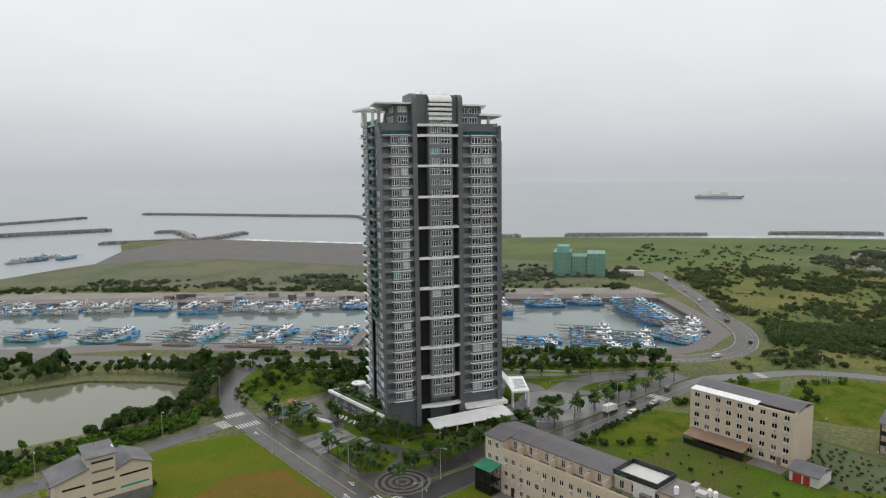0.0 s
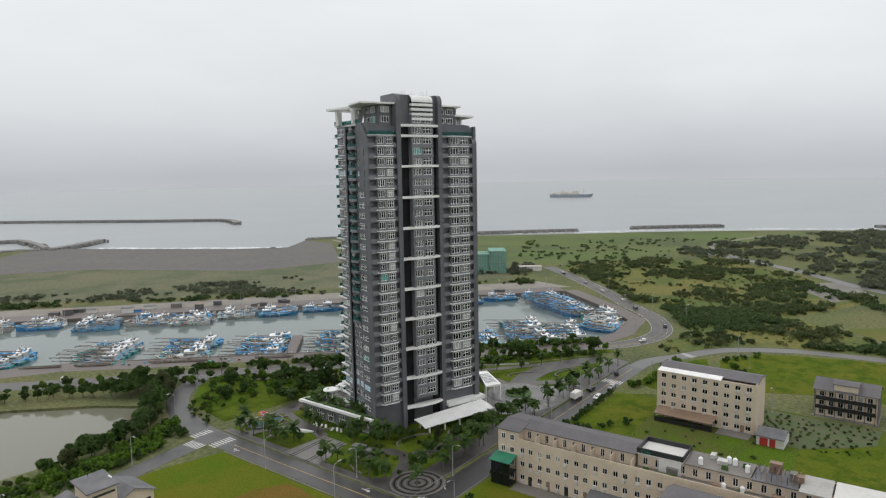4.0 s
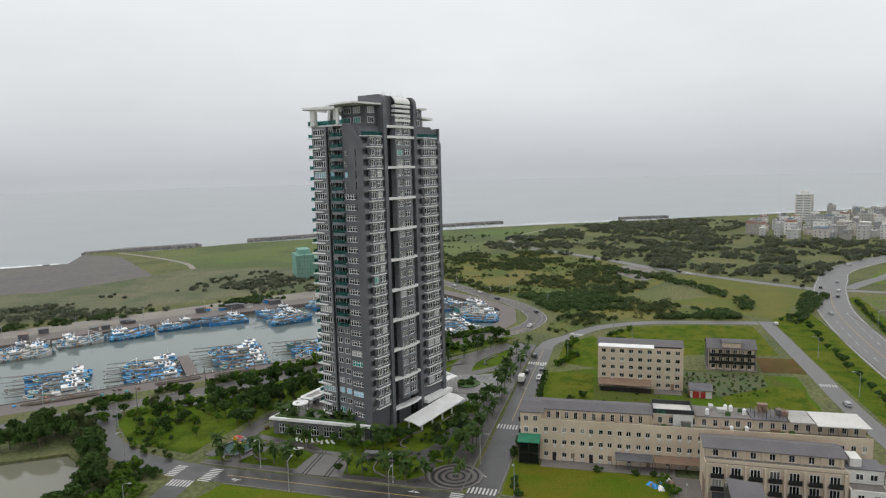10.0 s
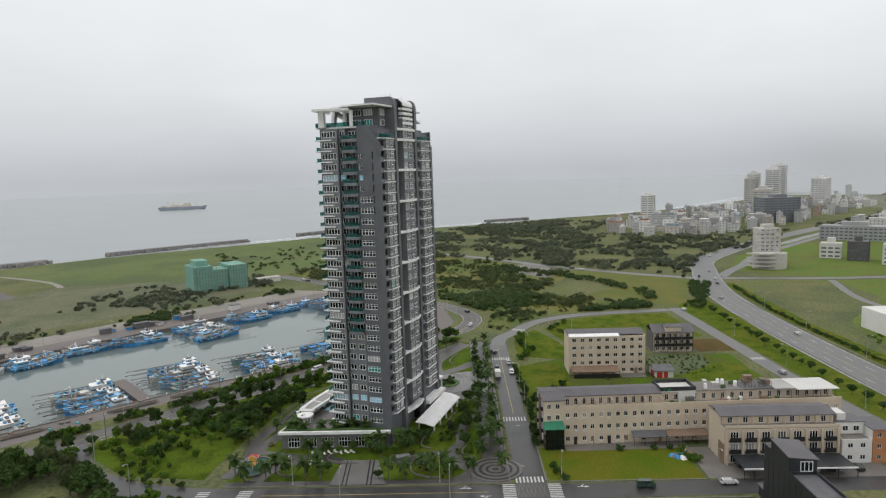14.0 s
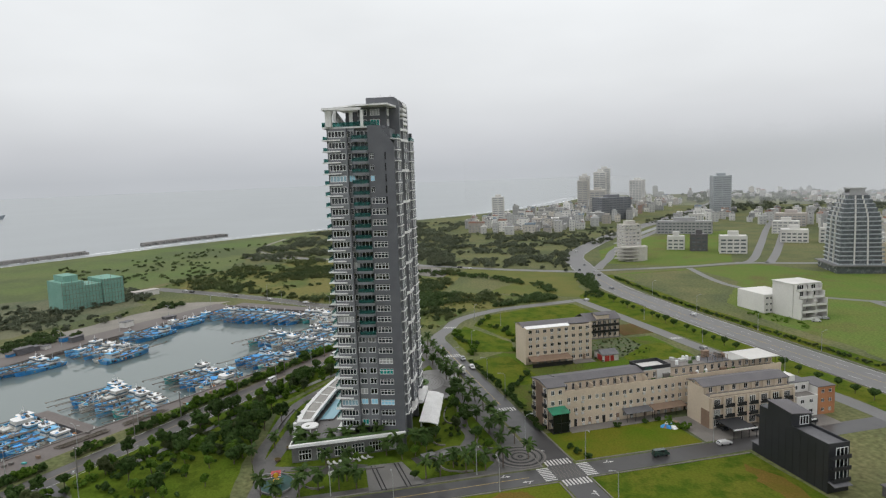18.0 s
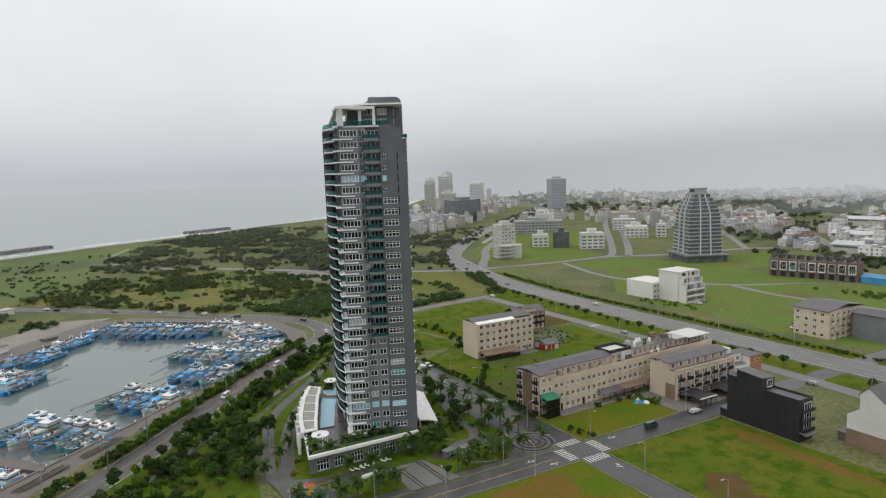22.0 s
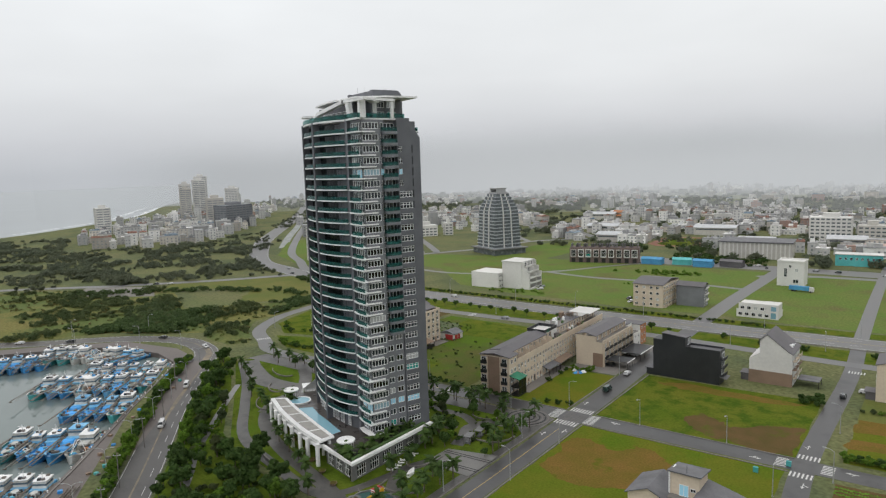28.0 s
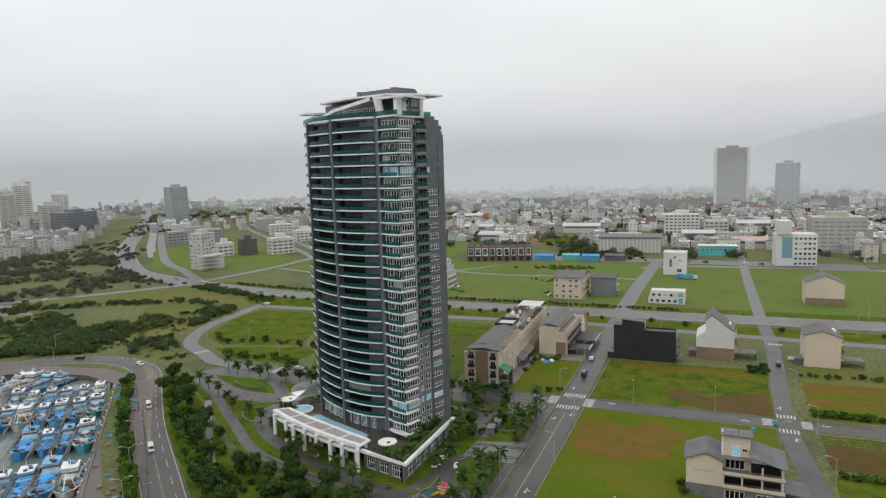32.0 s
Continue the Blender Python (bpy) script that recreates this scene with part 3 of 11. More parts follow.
# the west wall, one sheet with all its openings
ws = MB()
holes = []
for z in WROWS[:-2]:
    k = round((z - Z0) / FL)
    holes.append((0.4, 4.6, z + 0.55, z + 2.3) if k <= 20 else (0.4, 1.6, z + 0.75, z + 2.3))
    if k > 18:
        holes.append((4.75, 5.15, z + 0.4, z + 2.6))
tmp = MB()
pane_wall(tmp, 0, 7.4, 0, Z0 + 25 * FL, holes, 0.0, 0.55)
ws.add([(y, 7.4 - x, zz) for x, y, zz in tmp.v], tmp.f)
wall_yz(ws, 0.0, 0.55, [(0, Z0 + 25 * FL), (7.4, Z0 + 25 * FL), (7.4, ROOF), (4.2, ROOF), (0.0, 92.0)])
part("wall_west", ws, M_TILE, tower)
# Black sheet behind the openings stands in for unlit depth.
part("recess_west", MB().box(0.45, 0.58, 0.3, 7.3, Z0 - FL, Z0 + 25 * FL), M_BLACK, tower, "black sheet that stands in for the dark behind the slits")
for z in WROWS:
    k = round((z - Z0) / FL)
    if k > 24:
        continue
    mat_w = M_BLUEFILM if k in (22, 1) else None
    if k <= 20:
        window(tower, 0.4, 4.6, 0.55, 2.3, west(7.4, z, 0.25), 4, mat_w, True)
    else:
        window(tower, 0.4, 1.6, 0.75, 2.3, west(7.4, z, 0.25), 2, mat_w, True)

# fins
for u0, u1, name in ((-0.02, 0.35, "corner_fin"), (9.9, 11.4, "fin"), (25.0, 26.5, "fin"), (38.5, 40.2, "corner_fin")):
    top = TOPZ if name == "fin" else 92.0
    f = MB()
    front = -0.55 if name == "fin" else -0.25
    if name == "fin":
        pts = [(front, 0.5), (9.5, ROOF - 1), (9.5, top), (1.4, top)]
        arc = [(front + 1.9 - 1.9 * math.cos(a), top - 2.4 + 2.4 * math.sin(a)) for a in [i * math.pi / 12 for i in range(7)]]
        pts = [(3.0, 0.5), (3.0, ROOF - 1), (9.5, ROOF - 1), (9.5, top)] + arc[::-1] + [(front, 0.5)]
        wall_yz(f, u0, u1, pts)
    else:
        wall_yz(f, u0, u1, [(front, 0.5), (front, 92.0), (3.9, ROOF), (4.6, ROOF), (1.2, 90), (1.2, 0.5)])
    part(name, f, M_TILE, tower)
# east return wall behind the corner fin
part("wall_east", MB().prism([(39.2, 0.2), (40.2, 0.2), (46.6, 14.4), (45.6, 14.8)], 0, ROOF - 0.6), M_TILE, tower)

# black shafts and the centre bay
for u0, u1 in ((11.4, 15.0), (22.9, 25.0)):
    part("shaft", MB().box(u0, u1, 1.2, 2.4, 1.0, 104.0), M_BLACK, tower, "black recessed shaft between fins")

S_WALL, S_LEDGE = {}, {}


def bay_profile(u0, a, b, u1, out):
    return [(u0, 0.0), (a - 0.6, 0.0), (a, -out), (b, -out), (b + 0.6, 0.0), (u1, 0.0)]


BAYS = [("west", 0.35, 2.9, 8.4, 9.9), ("centre", 15.0, 15.6, 22.3, 22.9), ("east", 26.5, 29.3, 36.6, 38.5)]
for name, u0, a, b, u1 in BAYS:
    # wall of one storey with openings, behind it the dark of the rooms
    w = MB()
    if name == "centre":
        holes = [(15.6, 18.6, 0.7, 2.75), (19.2, 22.3, 0.7, 2.75)]
        breaks = [(u0 + 0.05, u0 + 0.05, 0, FL), (u1 - 0.05, u1 - 0.05, 0, FL)]
        pane_wall(w, u0, u1, 0.0, FL, holes + breaks, -0.8, -0.4)
        w.v = [(x, y + (2.7 if x < u0 + 0.01 or x > u1 - 0.01 else 0), z) for x, y, z in w.v]
    else:
        mid = (a + b) / 2
        holes = [(a + 0.15, mid - 0.35, 0.7, 2.75), (mid + 0.35, b - 0.15, 0.7, 2.75)]
        # the sheet steps back beside the bay, where the openings of two small balconies lie
        niches = [(u0, a - 0.03, 0.95, FL - 0.45), (b + 0.03, u1, 0.95, FL - 0.45), (a, a, 0, FL), (b, b, 0, FL)]
        pane_wall(w, u0, u1, 0.0, FL, holes + niches, -0.75, -0.4)
        w.v = [(x, y + (0.65 if x < a - 0.01 or x > b + 0.01 else 0), z) for x, y, z in w.v]
    wm = w.mesh("bay_wall")
    wm.materials.append(M_TILE2)
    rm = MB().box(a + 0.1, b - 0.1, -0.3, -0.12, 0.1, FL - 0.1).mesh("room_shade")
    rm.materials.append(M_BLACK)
    # ledge
    prof = bay_profile(u0, a, b, u1, 1.05)
    lm = MB().prism(prof + [(u1, 0.9), (u0, 0.9)], -0.14, 0.14).mesh("ledge")
    lm.materials.append(M_WHITE)
    gm = MB().prism([(u0 + 0.1, 0.3), (u0 + 0.1, -0.95), (u1 - 0.1, -0.95), (u1 - 0.1, 0.3)], -0.35, 0.5).mesh("ledge")
    gm.materials.append(M_TILE2)
    for k in range(NF - 1 if name != "centre" else NF + 1):
        z = Z0 + FL * k
        part("bay_wall", wm, None, tower, m=pose(0, 0, z))
        for h in holes:
            if name == "centre":
                window(tower, h[0], h[1], h[2], h[3], pose(0, -0.5, z), 5 if h[0] < 18 else 3, None, h[0] > 18)
            else:
                window(tower, h[0], h[1], h[2], h[3], pose(0, -0.5, z), 3, None, h[0] > (a + b) / 2)
        if name != "centre":
            part("ledge", lm, None, tower, m=pose(0, 0, z))
        elif k % 3 == 2 or k >= NF - 1:
            pass
        else:
            part("ledge", gm, None, tower, m=pose(0, 0, z))
    if name != "centre":
        part("ledge", lm, None, tower, "white terrace ledge", pose(0, 0, Z0 + FL * 26))
        gl = MB()
        pr = [(x, y + 0.12) for x, y in prof]
        gl.strip(pr, [(x, y + 0.06) for x, y in pr], 0.2, 1.3)
        part("glass_rail", gl, M_TEAL, tower, "teal glass terrace railing", pose(0, 0, Z0 + FL * 26)).visible_shadow = False
        # set-back terrace storey
        part("terrace_wall", MB().box(u0, u1, 2.9, 3.4, Z0 + FL * 26, ROOF), M_TILE, tower)
        for q in range(3):
            uu = u0 + 1.0 + q * (u1 - u0 - 3) / 2
            window(tower, uu, uu + 1.6, 0.3, 2.5, pose(0, 2.85, Z0 + FL * 26), 2)
# white wavy bands that tie the fins together
wave = [(11.2, -0.5), (13.2, -0.55), (14.8, -0.8), (16.0, -1.15), (19.0, -1.2), (22.0, -1.15), (23.2, -0.8), (25.2, -0.5)]
wb = MB().prism(smooth(wave, 3) + [(25.2, 1.3), (11.2, 1.3)], -0.35, 0.4).mesh("white_band")
wb.materials.append(M_WHITE)
for zc in [6.8 + 3 * FL * i for i in range(9)] + [93.6, 96.8]:
    part("white_band", wb, None, tower, m=pose(0, 0, zc))
# crown of white louvres between the fins
for i in range(4):
    part("louvre", MB().prism([(15.2, 0.6), (15.2, -0.9), (17, -1.15), (21, -1.15), (22.8, -0.9), (22.8, 0.6)], 98.4 + i * 1.45, 99.2 + i * 1.45), M_WHITE, tower)
sl = MB()
for i in range(6):
    a0, a1 = i * math.pi / 14, (i + 1) * math.pi / 14
    y0, y1 = -1.0 + 2.6 * (1 - math.cos(a0)), -1.0 + 2.6 * (1 - math.cos(a1))
    z0, z1 = 104.0 + 2.3 * math.sin(a0), 104.0 + 2.3 * math.sin(a1)
    sl.quad((15.2, y0, z0), (22.8, y0, z0), (22.8, y1, z1), (15.2, y1, z1))
    sl.quad((15.2, y0 + 0.15, z0 - 0.1), (15.2, y1 + 0.15, z1 - 0.1), (22.8, y1 + 0.15, z1 - 0.1), (22.8, y0 + 0.15, z0 - 0.1))
part("curved_panel", sl, M_WHITE, tower, "white curved metal panel at the top")
part("machine_room", MB().box(11.3, 25.1, 0.9, 9.4, ROOF - 0.8, TOPZ - 0.25), M_TILE, tower)
part("louvre_glass", MB().box(15.3, 22.7, 0.4, 0.7, 98.0, 104.2), M_GLASS, tower)

# north-west corner block
for k in range(-1, NF):
    z = Z0 + FL * k
    film = M_BLUEFILM if k in (1, 22) else None
    w = MB()
    tmp = MB()
    pane_wall(tmp, 0, 5.8, 0, FL, [(0.35, 5.3, 0.75, 2.55)], 0, 0.35)
    w.add([(-0.9 + y, 19.2 - x, zz) for x, y, zz in tmp.v], tmp.f)
    tmp = MB()
    pane_wall(tmp, 0, 6.6, 0, FL, [(0.3, 2.6, 0.75, 2.55), (3.0, 6.2, 0.1, 2.5)], 0, 0.35)
    w.add([(5.7 - x, 19.2 - y, zz) for x, y, zz in tmp.v], tmp.f)
    part("bay_wall", w, M_TILE2, tower, m=pose(0, 0, z))
    window(tower, 0.35, 5.3, 0.75, 2.55, west(19.2, z, -0.75), 5, film)
    window(tower, 0.3, 2.6, 0.75, 2.55, pose(5.7, 19.05, z, 0, 0, 180), 2, film)
    window(tower, 3.0, 6.2, 0.1, 2.5, pose(5.7, 19.05, z, 0, 0, 180), 3, M_DOORGLASS if not film else film)
    part("ledge", MB().prism([(-1.7, 20.6), (3.2, 20.9), (6.2, 20.4), (6.2, 19.0), (-0.9, 19.0), (-1.1, 15.2), (-1.7, 15.2)], -0.22, 0.12), M_WHITE, tower, m=pose(0, 0, z))
    if k >= 0:
        bal = part("balcony_rail", MB().prism([(-1.3, 20.35), (3.0, 20.6), (5.9, 20.1), (5.9, 20.04), (3.0, 20.54), (-1.24, 20.29)], 0.12, 1.15), M_TEAL, tower, m=pose(0, 0, z))
        bal.visible_shadow = False
    # recess beside it
    if k >= 8:
        bow = [(1.6, 7.45), (-0.4, 7.45), (-0.92, 7.9), (-1.1, 9.9), (-0.95, 11.8), (-0.5, 12.3), (0.28, 12.3), (0.28, 11.4), (1.6, 11.4)]
        part("balcony", MB().prism(bow, -0.75, 0.12), M_TILE2, tower, m=pose(0, 0, z))
        r = part("balcony_rail", MB().strip(bow[1:-2], [(x + 0.06, y) for x, y in bow[1:-2]], 0.12, 1.2), M_TEAL, tower, m=pose(0, 0, z))
        r.visible_shadow = False
        window(tower, 0.3, 3.8, 0.15, 2.5, west(11.3, z, 1.55), 3, M_DOORGLASS)
        part("bay_wall", MB().box(0.3, 0.6, 11.4, 13.4, 0, 0.75).box(0.3, 0.6, 11.4, 13.4, 2.55, FL).box(0.3, 1.6, 11.4, 11.55, 0.75, 2.55), M_TILE2, tower, m=pose(0, 0, z))
        window(tower, 0.0, 1.8, 0.75, 2.55, west(13.4, z, 0.42), 2, film)
    else:
        w = MB()
        tmp = MB()
        pane_wall(tmp, 0, 5.9, 0, FL, [(0.3, 2.4, 0.75, 2.5), (3.3, 5.4, 0.75, 2.5)], 0, 0.4)
        w.add([(0.3 + y, 13.4 - x, zz) for x, y, zz in tmp.v], tmp.f)
        part("bay_wall", w, M_TILE2, tower, m=pose(0, 0, z))
        for a in (0.3, 3.3):
            window(tower, a, a + 2.1, 0.75, 2.5, west(13.4, z, 0.45), 2, film)

# curved north front: balconies in three stretches
NB = smooth([(6.4, 19.2), (10, 21.4), (15, 23.0), (22, 23.5), (30, 22.6), (38, 20.2), (46.4, 15.6)], 8)


def stretch(u0, u1, line):
    return [p for p in line if u0 <= p[0] <= u1]


for u0, u1, lift in ((7.6, 22.2, 0.0), (23.2, 37.8, -0.2), (38.4, 46.5, -0.5)):
    ln = stretch(u0, u1, NB)
    inn = [(x, y - 1.9) for x, y in ln]
    slab = MB().strip(ln, inn, -0.22, 0.12).mesh("balcony")
    slab.materials.append(M_WHITE)
    railm = MB().strip([(x, y - 0.1) for x, y in ln], [(x, y - 0.16) for x, y in ln], 0.12, 1.2).mesh("glass_rail")
    railm.materials.append(M_TEAL)
    floorm = MB().strip([(x, y - 0.17) for x, y in ln], inn, 0.12, 0.15).mesh("balcony_floor")
    floorm.materials.append(M_TILE)
    doorm, framem = MB(), MB()
    for (xa, ya), (xb, yb) in zip(inn, inn[1:]):
        doorm.quad((xa, ya - 0.05, 0.1), (xa, ya - 0.05, 2.7), (xb, yb - 0.05, 2.7), (xb, yb - 0.05, 0.1))
        framem.tube((xa, ya, 0.1), (xa, ya, 2.75), 0.07, n=4)
    framem.strip([(x, y + 0.06) for x, y in inn], [(x, y - 0.06) for x, y in inn], 2.65, FL - 0.22)
    doorm, framem = doorm.mesh("glass_door"), framem.mesh("door_frame")
    doorm.materials.append(M_DOORGLASS)
    # Door frames and spandrels are black to put in the balcony shade.
    framem.materials.append(M_BLACK)
    for k in range(0, NF + (0 if u0 > 37 else 0)):
        z = Z0 + FL * k
        b = part("balcony", slab, None, tower, m=pose(0, 0, z))
        part("glass_rail", railm, None, b).visible_shadow = False
        part("balcony_floor", floorm, None, b)
        part("glass_door", doorm, None, tower, m=pose(0, 0, z))
        part("door_frame", framem, None, tower, m=pose(0, 0, z))
for u, v, w in ((6.2, 20.0, 1.3), (22.2, 23.7, 0.9), (37.8, 20.6, 0.6)):
    part("pilaster", MB().box(u, u + w, v - 3.2, v, 5.2, ROOF), M_TILE, tower)
# ground-floor glass fronts on the podium
for i in range(9):
    u = 8.2 + i * 3.3
    p = min(NCURVE, key=lambda q: abs(q[0] - u))
    window(tower, 0, 2.4, 0.2, 3.2, pose(u + 2.4, p[1] + 0.35, 5.4, 0, 0, 180), 4, M_DOORGLASS)

# roof: glass rail, penthouses, pergola slabs
edge = [(0.2, 4.6), (0.2, 19.0), (-1.2, 19.4), (-1.2, 20.4), (3, 20.7), (6.4, 20.2)] + NB[2:-1] + [(45.6, 14.6)]
part("ledge", MB().strip(edge, [(x * 0.97 + 0.6, y * 0.94 + 0.4) for x, y in edge], ROOF - 0.55, ROOF - 0.1), M_WHITE, tower)
r = part("glass_rail", MB().strip(edge, [(x + 0.05, y - 0.05) for x, y in edge], ROOF - 0.1, ROOF + 1.2), M_TEAL, tower)
r.visible_shadow = False
part("penthouse", MB().box(5.4, 9.85, 2.6, 12.5, ROOF - 0.6, 103.4), M_TILE, tower)
part("penthouse", MB().box(26.2, 34.6, 3.4, 13.0, ROOF - 0.6, 103.0), M_TILE, tower)
part("penthouse", MB().box(10.0, 34.0, 9.0, 16.0, ROOF - 0.6, 102.4), M_TILE, tower)
for uu in (6.2, 26.9, 30.3):
    for zz in (ROOF - 0.1, ROOF + 2.9):
        window(tower, uu, uu + 2.8, 0.3, 2.2, pose(0, 2.5 if uu < 20 else 3.3, zz), 3)
for vv in (4.6, 8.4):
    for zz in (ROOF - 0.1, ROOF + 2.9):
        window(tower, 0, 2.8, 0.3, 2.2, west(vv + 2.8, zz, 5.3), 3)
for i in range(6):
    window(tower, 0, 2.8, 0.2, 2.9, pose(12.8 + i * 3.6, 16.1, ROOF, 0, 0, 180), 3, M_DOORGLASS)
part("roof_slab", MB().prism([(-1.4, 0.9), (9.85, 0.2), (9.85, 9.6), (26.0, 9.6), (26.0, 2.2), (35.6, 1.8), (39.0, 11.4), (36, 16.5), (20, 19.2), (4, 18.2), (-0.6, 11.0)], 103.2, 103.68), M_WHITE, tower, "white flat canopy over the roof terrace")
fr = MB()
fr.prism([(-4.2, 19.6), (-4.0, 17.6), (3.6, 10.6), (6.0, 12.0)], 102.0, 102.7).prism([(-4.2, 19.4), (-3.2, 19.4), (-1.0, 9.0), (-1.8, 8.6)], 102.0, 102.7).prism([(-4.2, 19.6), (6.6, 20.6), (6.6, 19.6), (-4.0, 18.6)], 102.0, 102.7)
part("pergola", fr, M_WHITE, tower, "white open pergola frame on the roof")
for u, v, w, d in ((-1.2, 17.6, 1.4, 1.8), (2.4, 12.2, 0.9, 0.9), (-0.6, 8.4, 0.8, 0.8)):
    part("pier", MB().box(u, u + w, v, v + d, ROOF - 0.1, 102.1), M_WHITE, tower)
bl = MB()
bl.add([(5.4, 18.0, ROOF), (7.2, 18.2, ROOF), (8.8, 18.2, 103), (6.6, 18.0, 103), (5.4, 19.0, ROOF), (7.2, 19.2, ROOF), (8.8, 19.2, 103), (6.6, 19.0, 103)], [(0, 1, 2, 3), (7, 6, 5, 4), (0, 3, 7, 4), (1, 5, 6, 2), (0, 4, 5, 1), (3, 2, 6, 7)])
part("leaning_wall", bl, M_WHITE, tower)
bl = MB()
bl.add([(9.0, 18.6, 102.0), (9.0, 18.6, 103.0), (24, 19.8, 100.6), (24, 19.8, 99.6), (36, 17.4, 98.2), (36, 17.4, 97.2), (9.0, 20.0, 102.0), (9.0, 20.0, 103.0), (24, 21.4, 100.6), (24, 21.4, 99.6), (36, 19.0, 98.2), (36, 19.0, 97.2)],
       [(0, 1, 2, 3), (3, 2, 4, 5), (9, 8, 7, 6), (11, 10, 8, 9), (1, 7, 8, 2), (2, 8, 10, 4), (0, 3, 9, 6), (3, 5, 11, 9)])
part("sloping_beam", bl, M_WHITE, tower, "long white sloping beam on the roof")
part("roof_slab", MB().prism([(33.6, 2.4), (42.8, 4.8), (45.2, 17.8), (40.0, 19.2), (34.6, 9.0)], 100.3, 100.9), M_WHITE, tower)
for u, v in ((38.4, 6.4), (41.2, 12.0), (39.5, 17.0)):
    part("column", MB().tube((u, v, ROOF - 0.6), (u, v, 100.4), 0.45, n=10), M_WHITE, tower)
rnd = random.Random(4)
for i in range(9):
    u, v = rnd.uniform(12, 24.5), rnd.uniform(2.2, 8.6)
    part("antenna", MB().tube((u, v, TOPZ - 0.3), (u, v, TOPZ + rnd.uniform(0.7, 2.2)), 0.05, n=5).tube((u - 0.6, v, TOPZ + 0.6), (u + 0.6, v + 0.2, TOPZ + 0.65), 0.04, n=4), M_FRAME, tower)

# ---------------------------------------------------------------- podium, pool and canopies
M_STONE = surf("grey_stone_cladding", (0.17, 0.17, 0.17), (0.13, 0.13, 0.13), 0.6, 0.55, 0.1, fine=6)
M_POOL = water("pool_water", (0.28, 0.52, 0.62), 0.05, 0.8, 0.05)
M_HEDGE = surf("hedge_leaf", (0.045, 0.095, 0.025), (0.07, 0.13, 0.03), 0.8, 0.8, 0.5, fine=8)
ARC_OUT = smooth([(170.5, 185.3), (160.1, 190.6), (151.1, 194.2), (141.2, 197.7), (130.8, 200.3)], 5)
ARC_IN = smooth([(166.3, 181.7), (156.2, 186.0), (147.3, 189.2), (137.9, 192.6), (130.0, 195.2)], 5)
podium = thing("podium", pose(0, 0, 0), "low grey stone podium with a white roof edge beside the tower", "podium")
PODZ = 5.5
PV = [(114.9, 169.2), (115.2, 202.6), (130.6, 198.8)] + [(x, y - 1.2) for x, y in ARC_OUT[::-1][1:-1]] + [(174.5, 180.5), (171, 170), (158, 158.5)]
part("deck", sheet(PV, [], PODZ - 0.35, 0.3), M_DECK, podium, "dark wet stone roof deck")
for pts, nm in (([(114.4, 168.6), (114.6, 203.2), (131.0, 199.3)], "roof_edge"), ([(x, y) for x, y in ARC_OUT[::-1]], "roof_edge")):
    part(nm, MB().strip(pts, offset_line(pts, -1.1), PODZ - 0.55, PODZ + 0.25), M_WHITE, podium, "white concrete roof edge")
WF = MB()
tmp = MB()
nwin = 6
holes = [(2.0 + i * 5.2, 5.6 + i * 5.2, 0.5, 3.6) for i in range(nwin)]
pane_wall(tmp, 0, 33.4, 0, PODZ - 0.5, holes, 0, 0.5)
WF.add([(115.6 + y, 202.4 - x, z) for x, y, z in tmp.v], tmp.f)
part("wall", WF, M_STONE, podium)
# Black sheet stands in for the dark rooms behind the glass.
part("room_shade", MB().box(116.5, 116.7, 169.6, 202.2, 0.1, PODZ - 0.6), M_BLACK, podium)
for h in holes:
    window(podium, h[0], h[1], h[2], h[3], pose(115.9, 202.4, 0, 0, 0, -90), 4, M_DOORGLASS, True)
tmp = MB()
h2 = [(1.0 + i * 4.6, 4.2 + i * 4.6, 0.4, 3.6) for i in range(3)]
pane_wall(tmp, 0, 14.6, 0, PODZ - 0.5, h2, 0, 0.5)
ang = math.degrees(math.atan2(198.8 - 202.4, 130.0 - 115.6))
part("wall", tmp, M_STONE, podium, m=pose(130.0, 198.2, 0, 0, 0, ang + 180))
for h in h2:
    window(podium, h[0], h[1], h[2], h[3], pose(130.0, 198.2, 0, 0, 0, ang + 180) @ pose(0, 0.2, 0), 4, M_DOORGLASS, True)
BW = offset_line(ARC_IN[::-1], -1.5)
part("wall", MB().strip(BW, offset_line(BW, -0.6), 0, PODZ - 0.4), M_GLASS, podium, "dark glazed wall behind the colonnade")
M_ROOFLIGHT = surf("grey_roof_light", (0.36, 0.38, 0.39), (0.3, 0.32, 0.33), 0.4, 0.25)
M_SLAT = surf("weathered_slat", (0.42, 0.4, 0.37), (0.34, 0.33, 0.31), 0.5, 0.7)
# colonnade with a slatted white roof
colon = thing("colonnade", pose(0, 0, 0), "white curved colonnade with a slatted roof beside the pool", "colonnade")
part("beam", MB().strip(ARC_OUT, offset_line(ARC_OUT, 1.3), 6.5, 7.45), M_WHITE, colon)
part("beam", MB().strip(ARC_IN, offset_line(ARC_IN, -1.0), 6.5, 7.45), M_WHITE, colon)
nseg = len(ARC_OUT)
for i in range(0, nseg, 4):
    a, b = Vector((*ARC_OUT[i], 6.9)), Vector((*ARC_IN[i], 6.9))
    part("cross_beam", MB().tube(a, b, 0.62, n=4), M_WHITE, colon)
for i in range(nseg - 1):
    for k in range(4):
        t = (k + 0.5) / 4
        a = Vector((*ARC_OUT[i], 7.1)).lerp(Vector((*ARC_OUT[i + 1], 7.1)), t)
        b = Vector((*ARC_IN[i], 7.1)).lerp(Vector((*ARC_IN[i + 1], 7.1)), t)
        part("slat", MB().tube(a, b, 0.24, n=4), M_SLAT, colon)
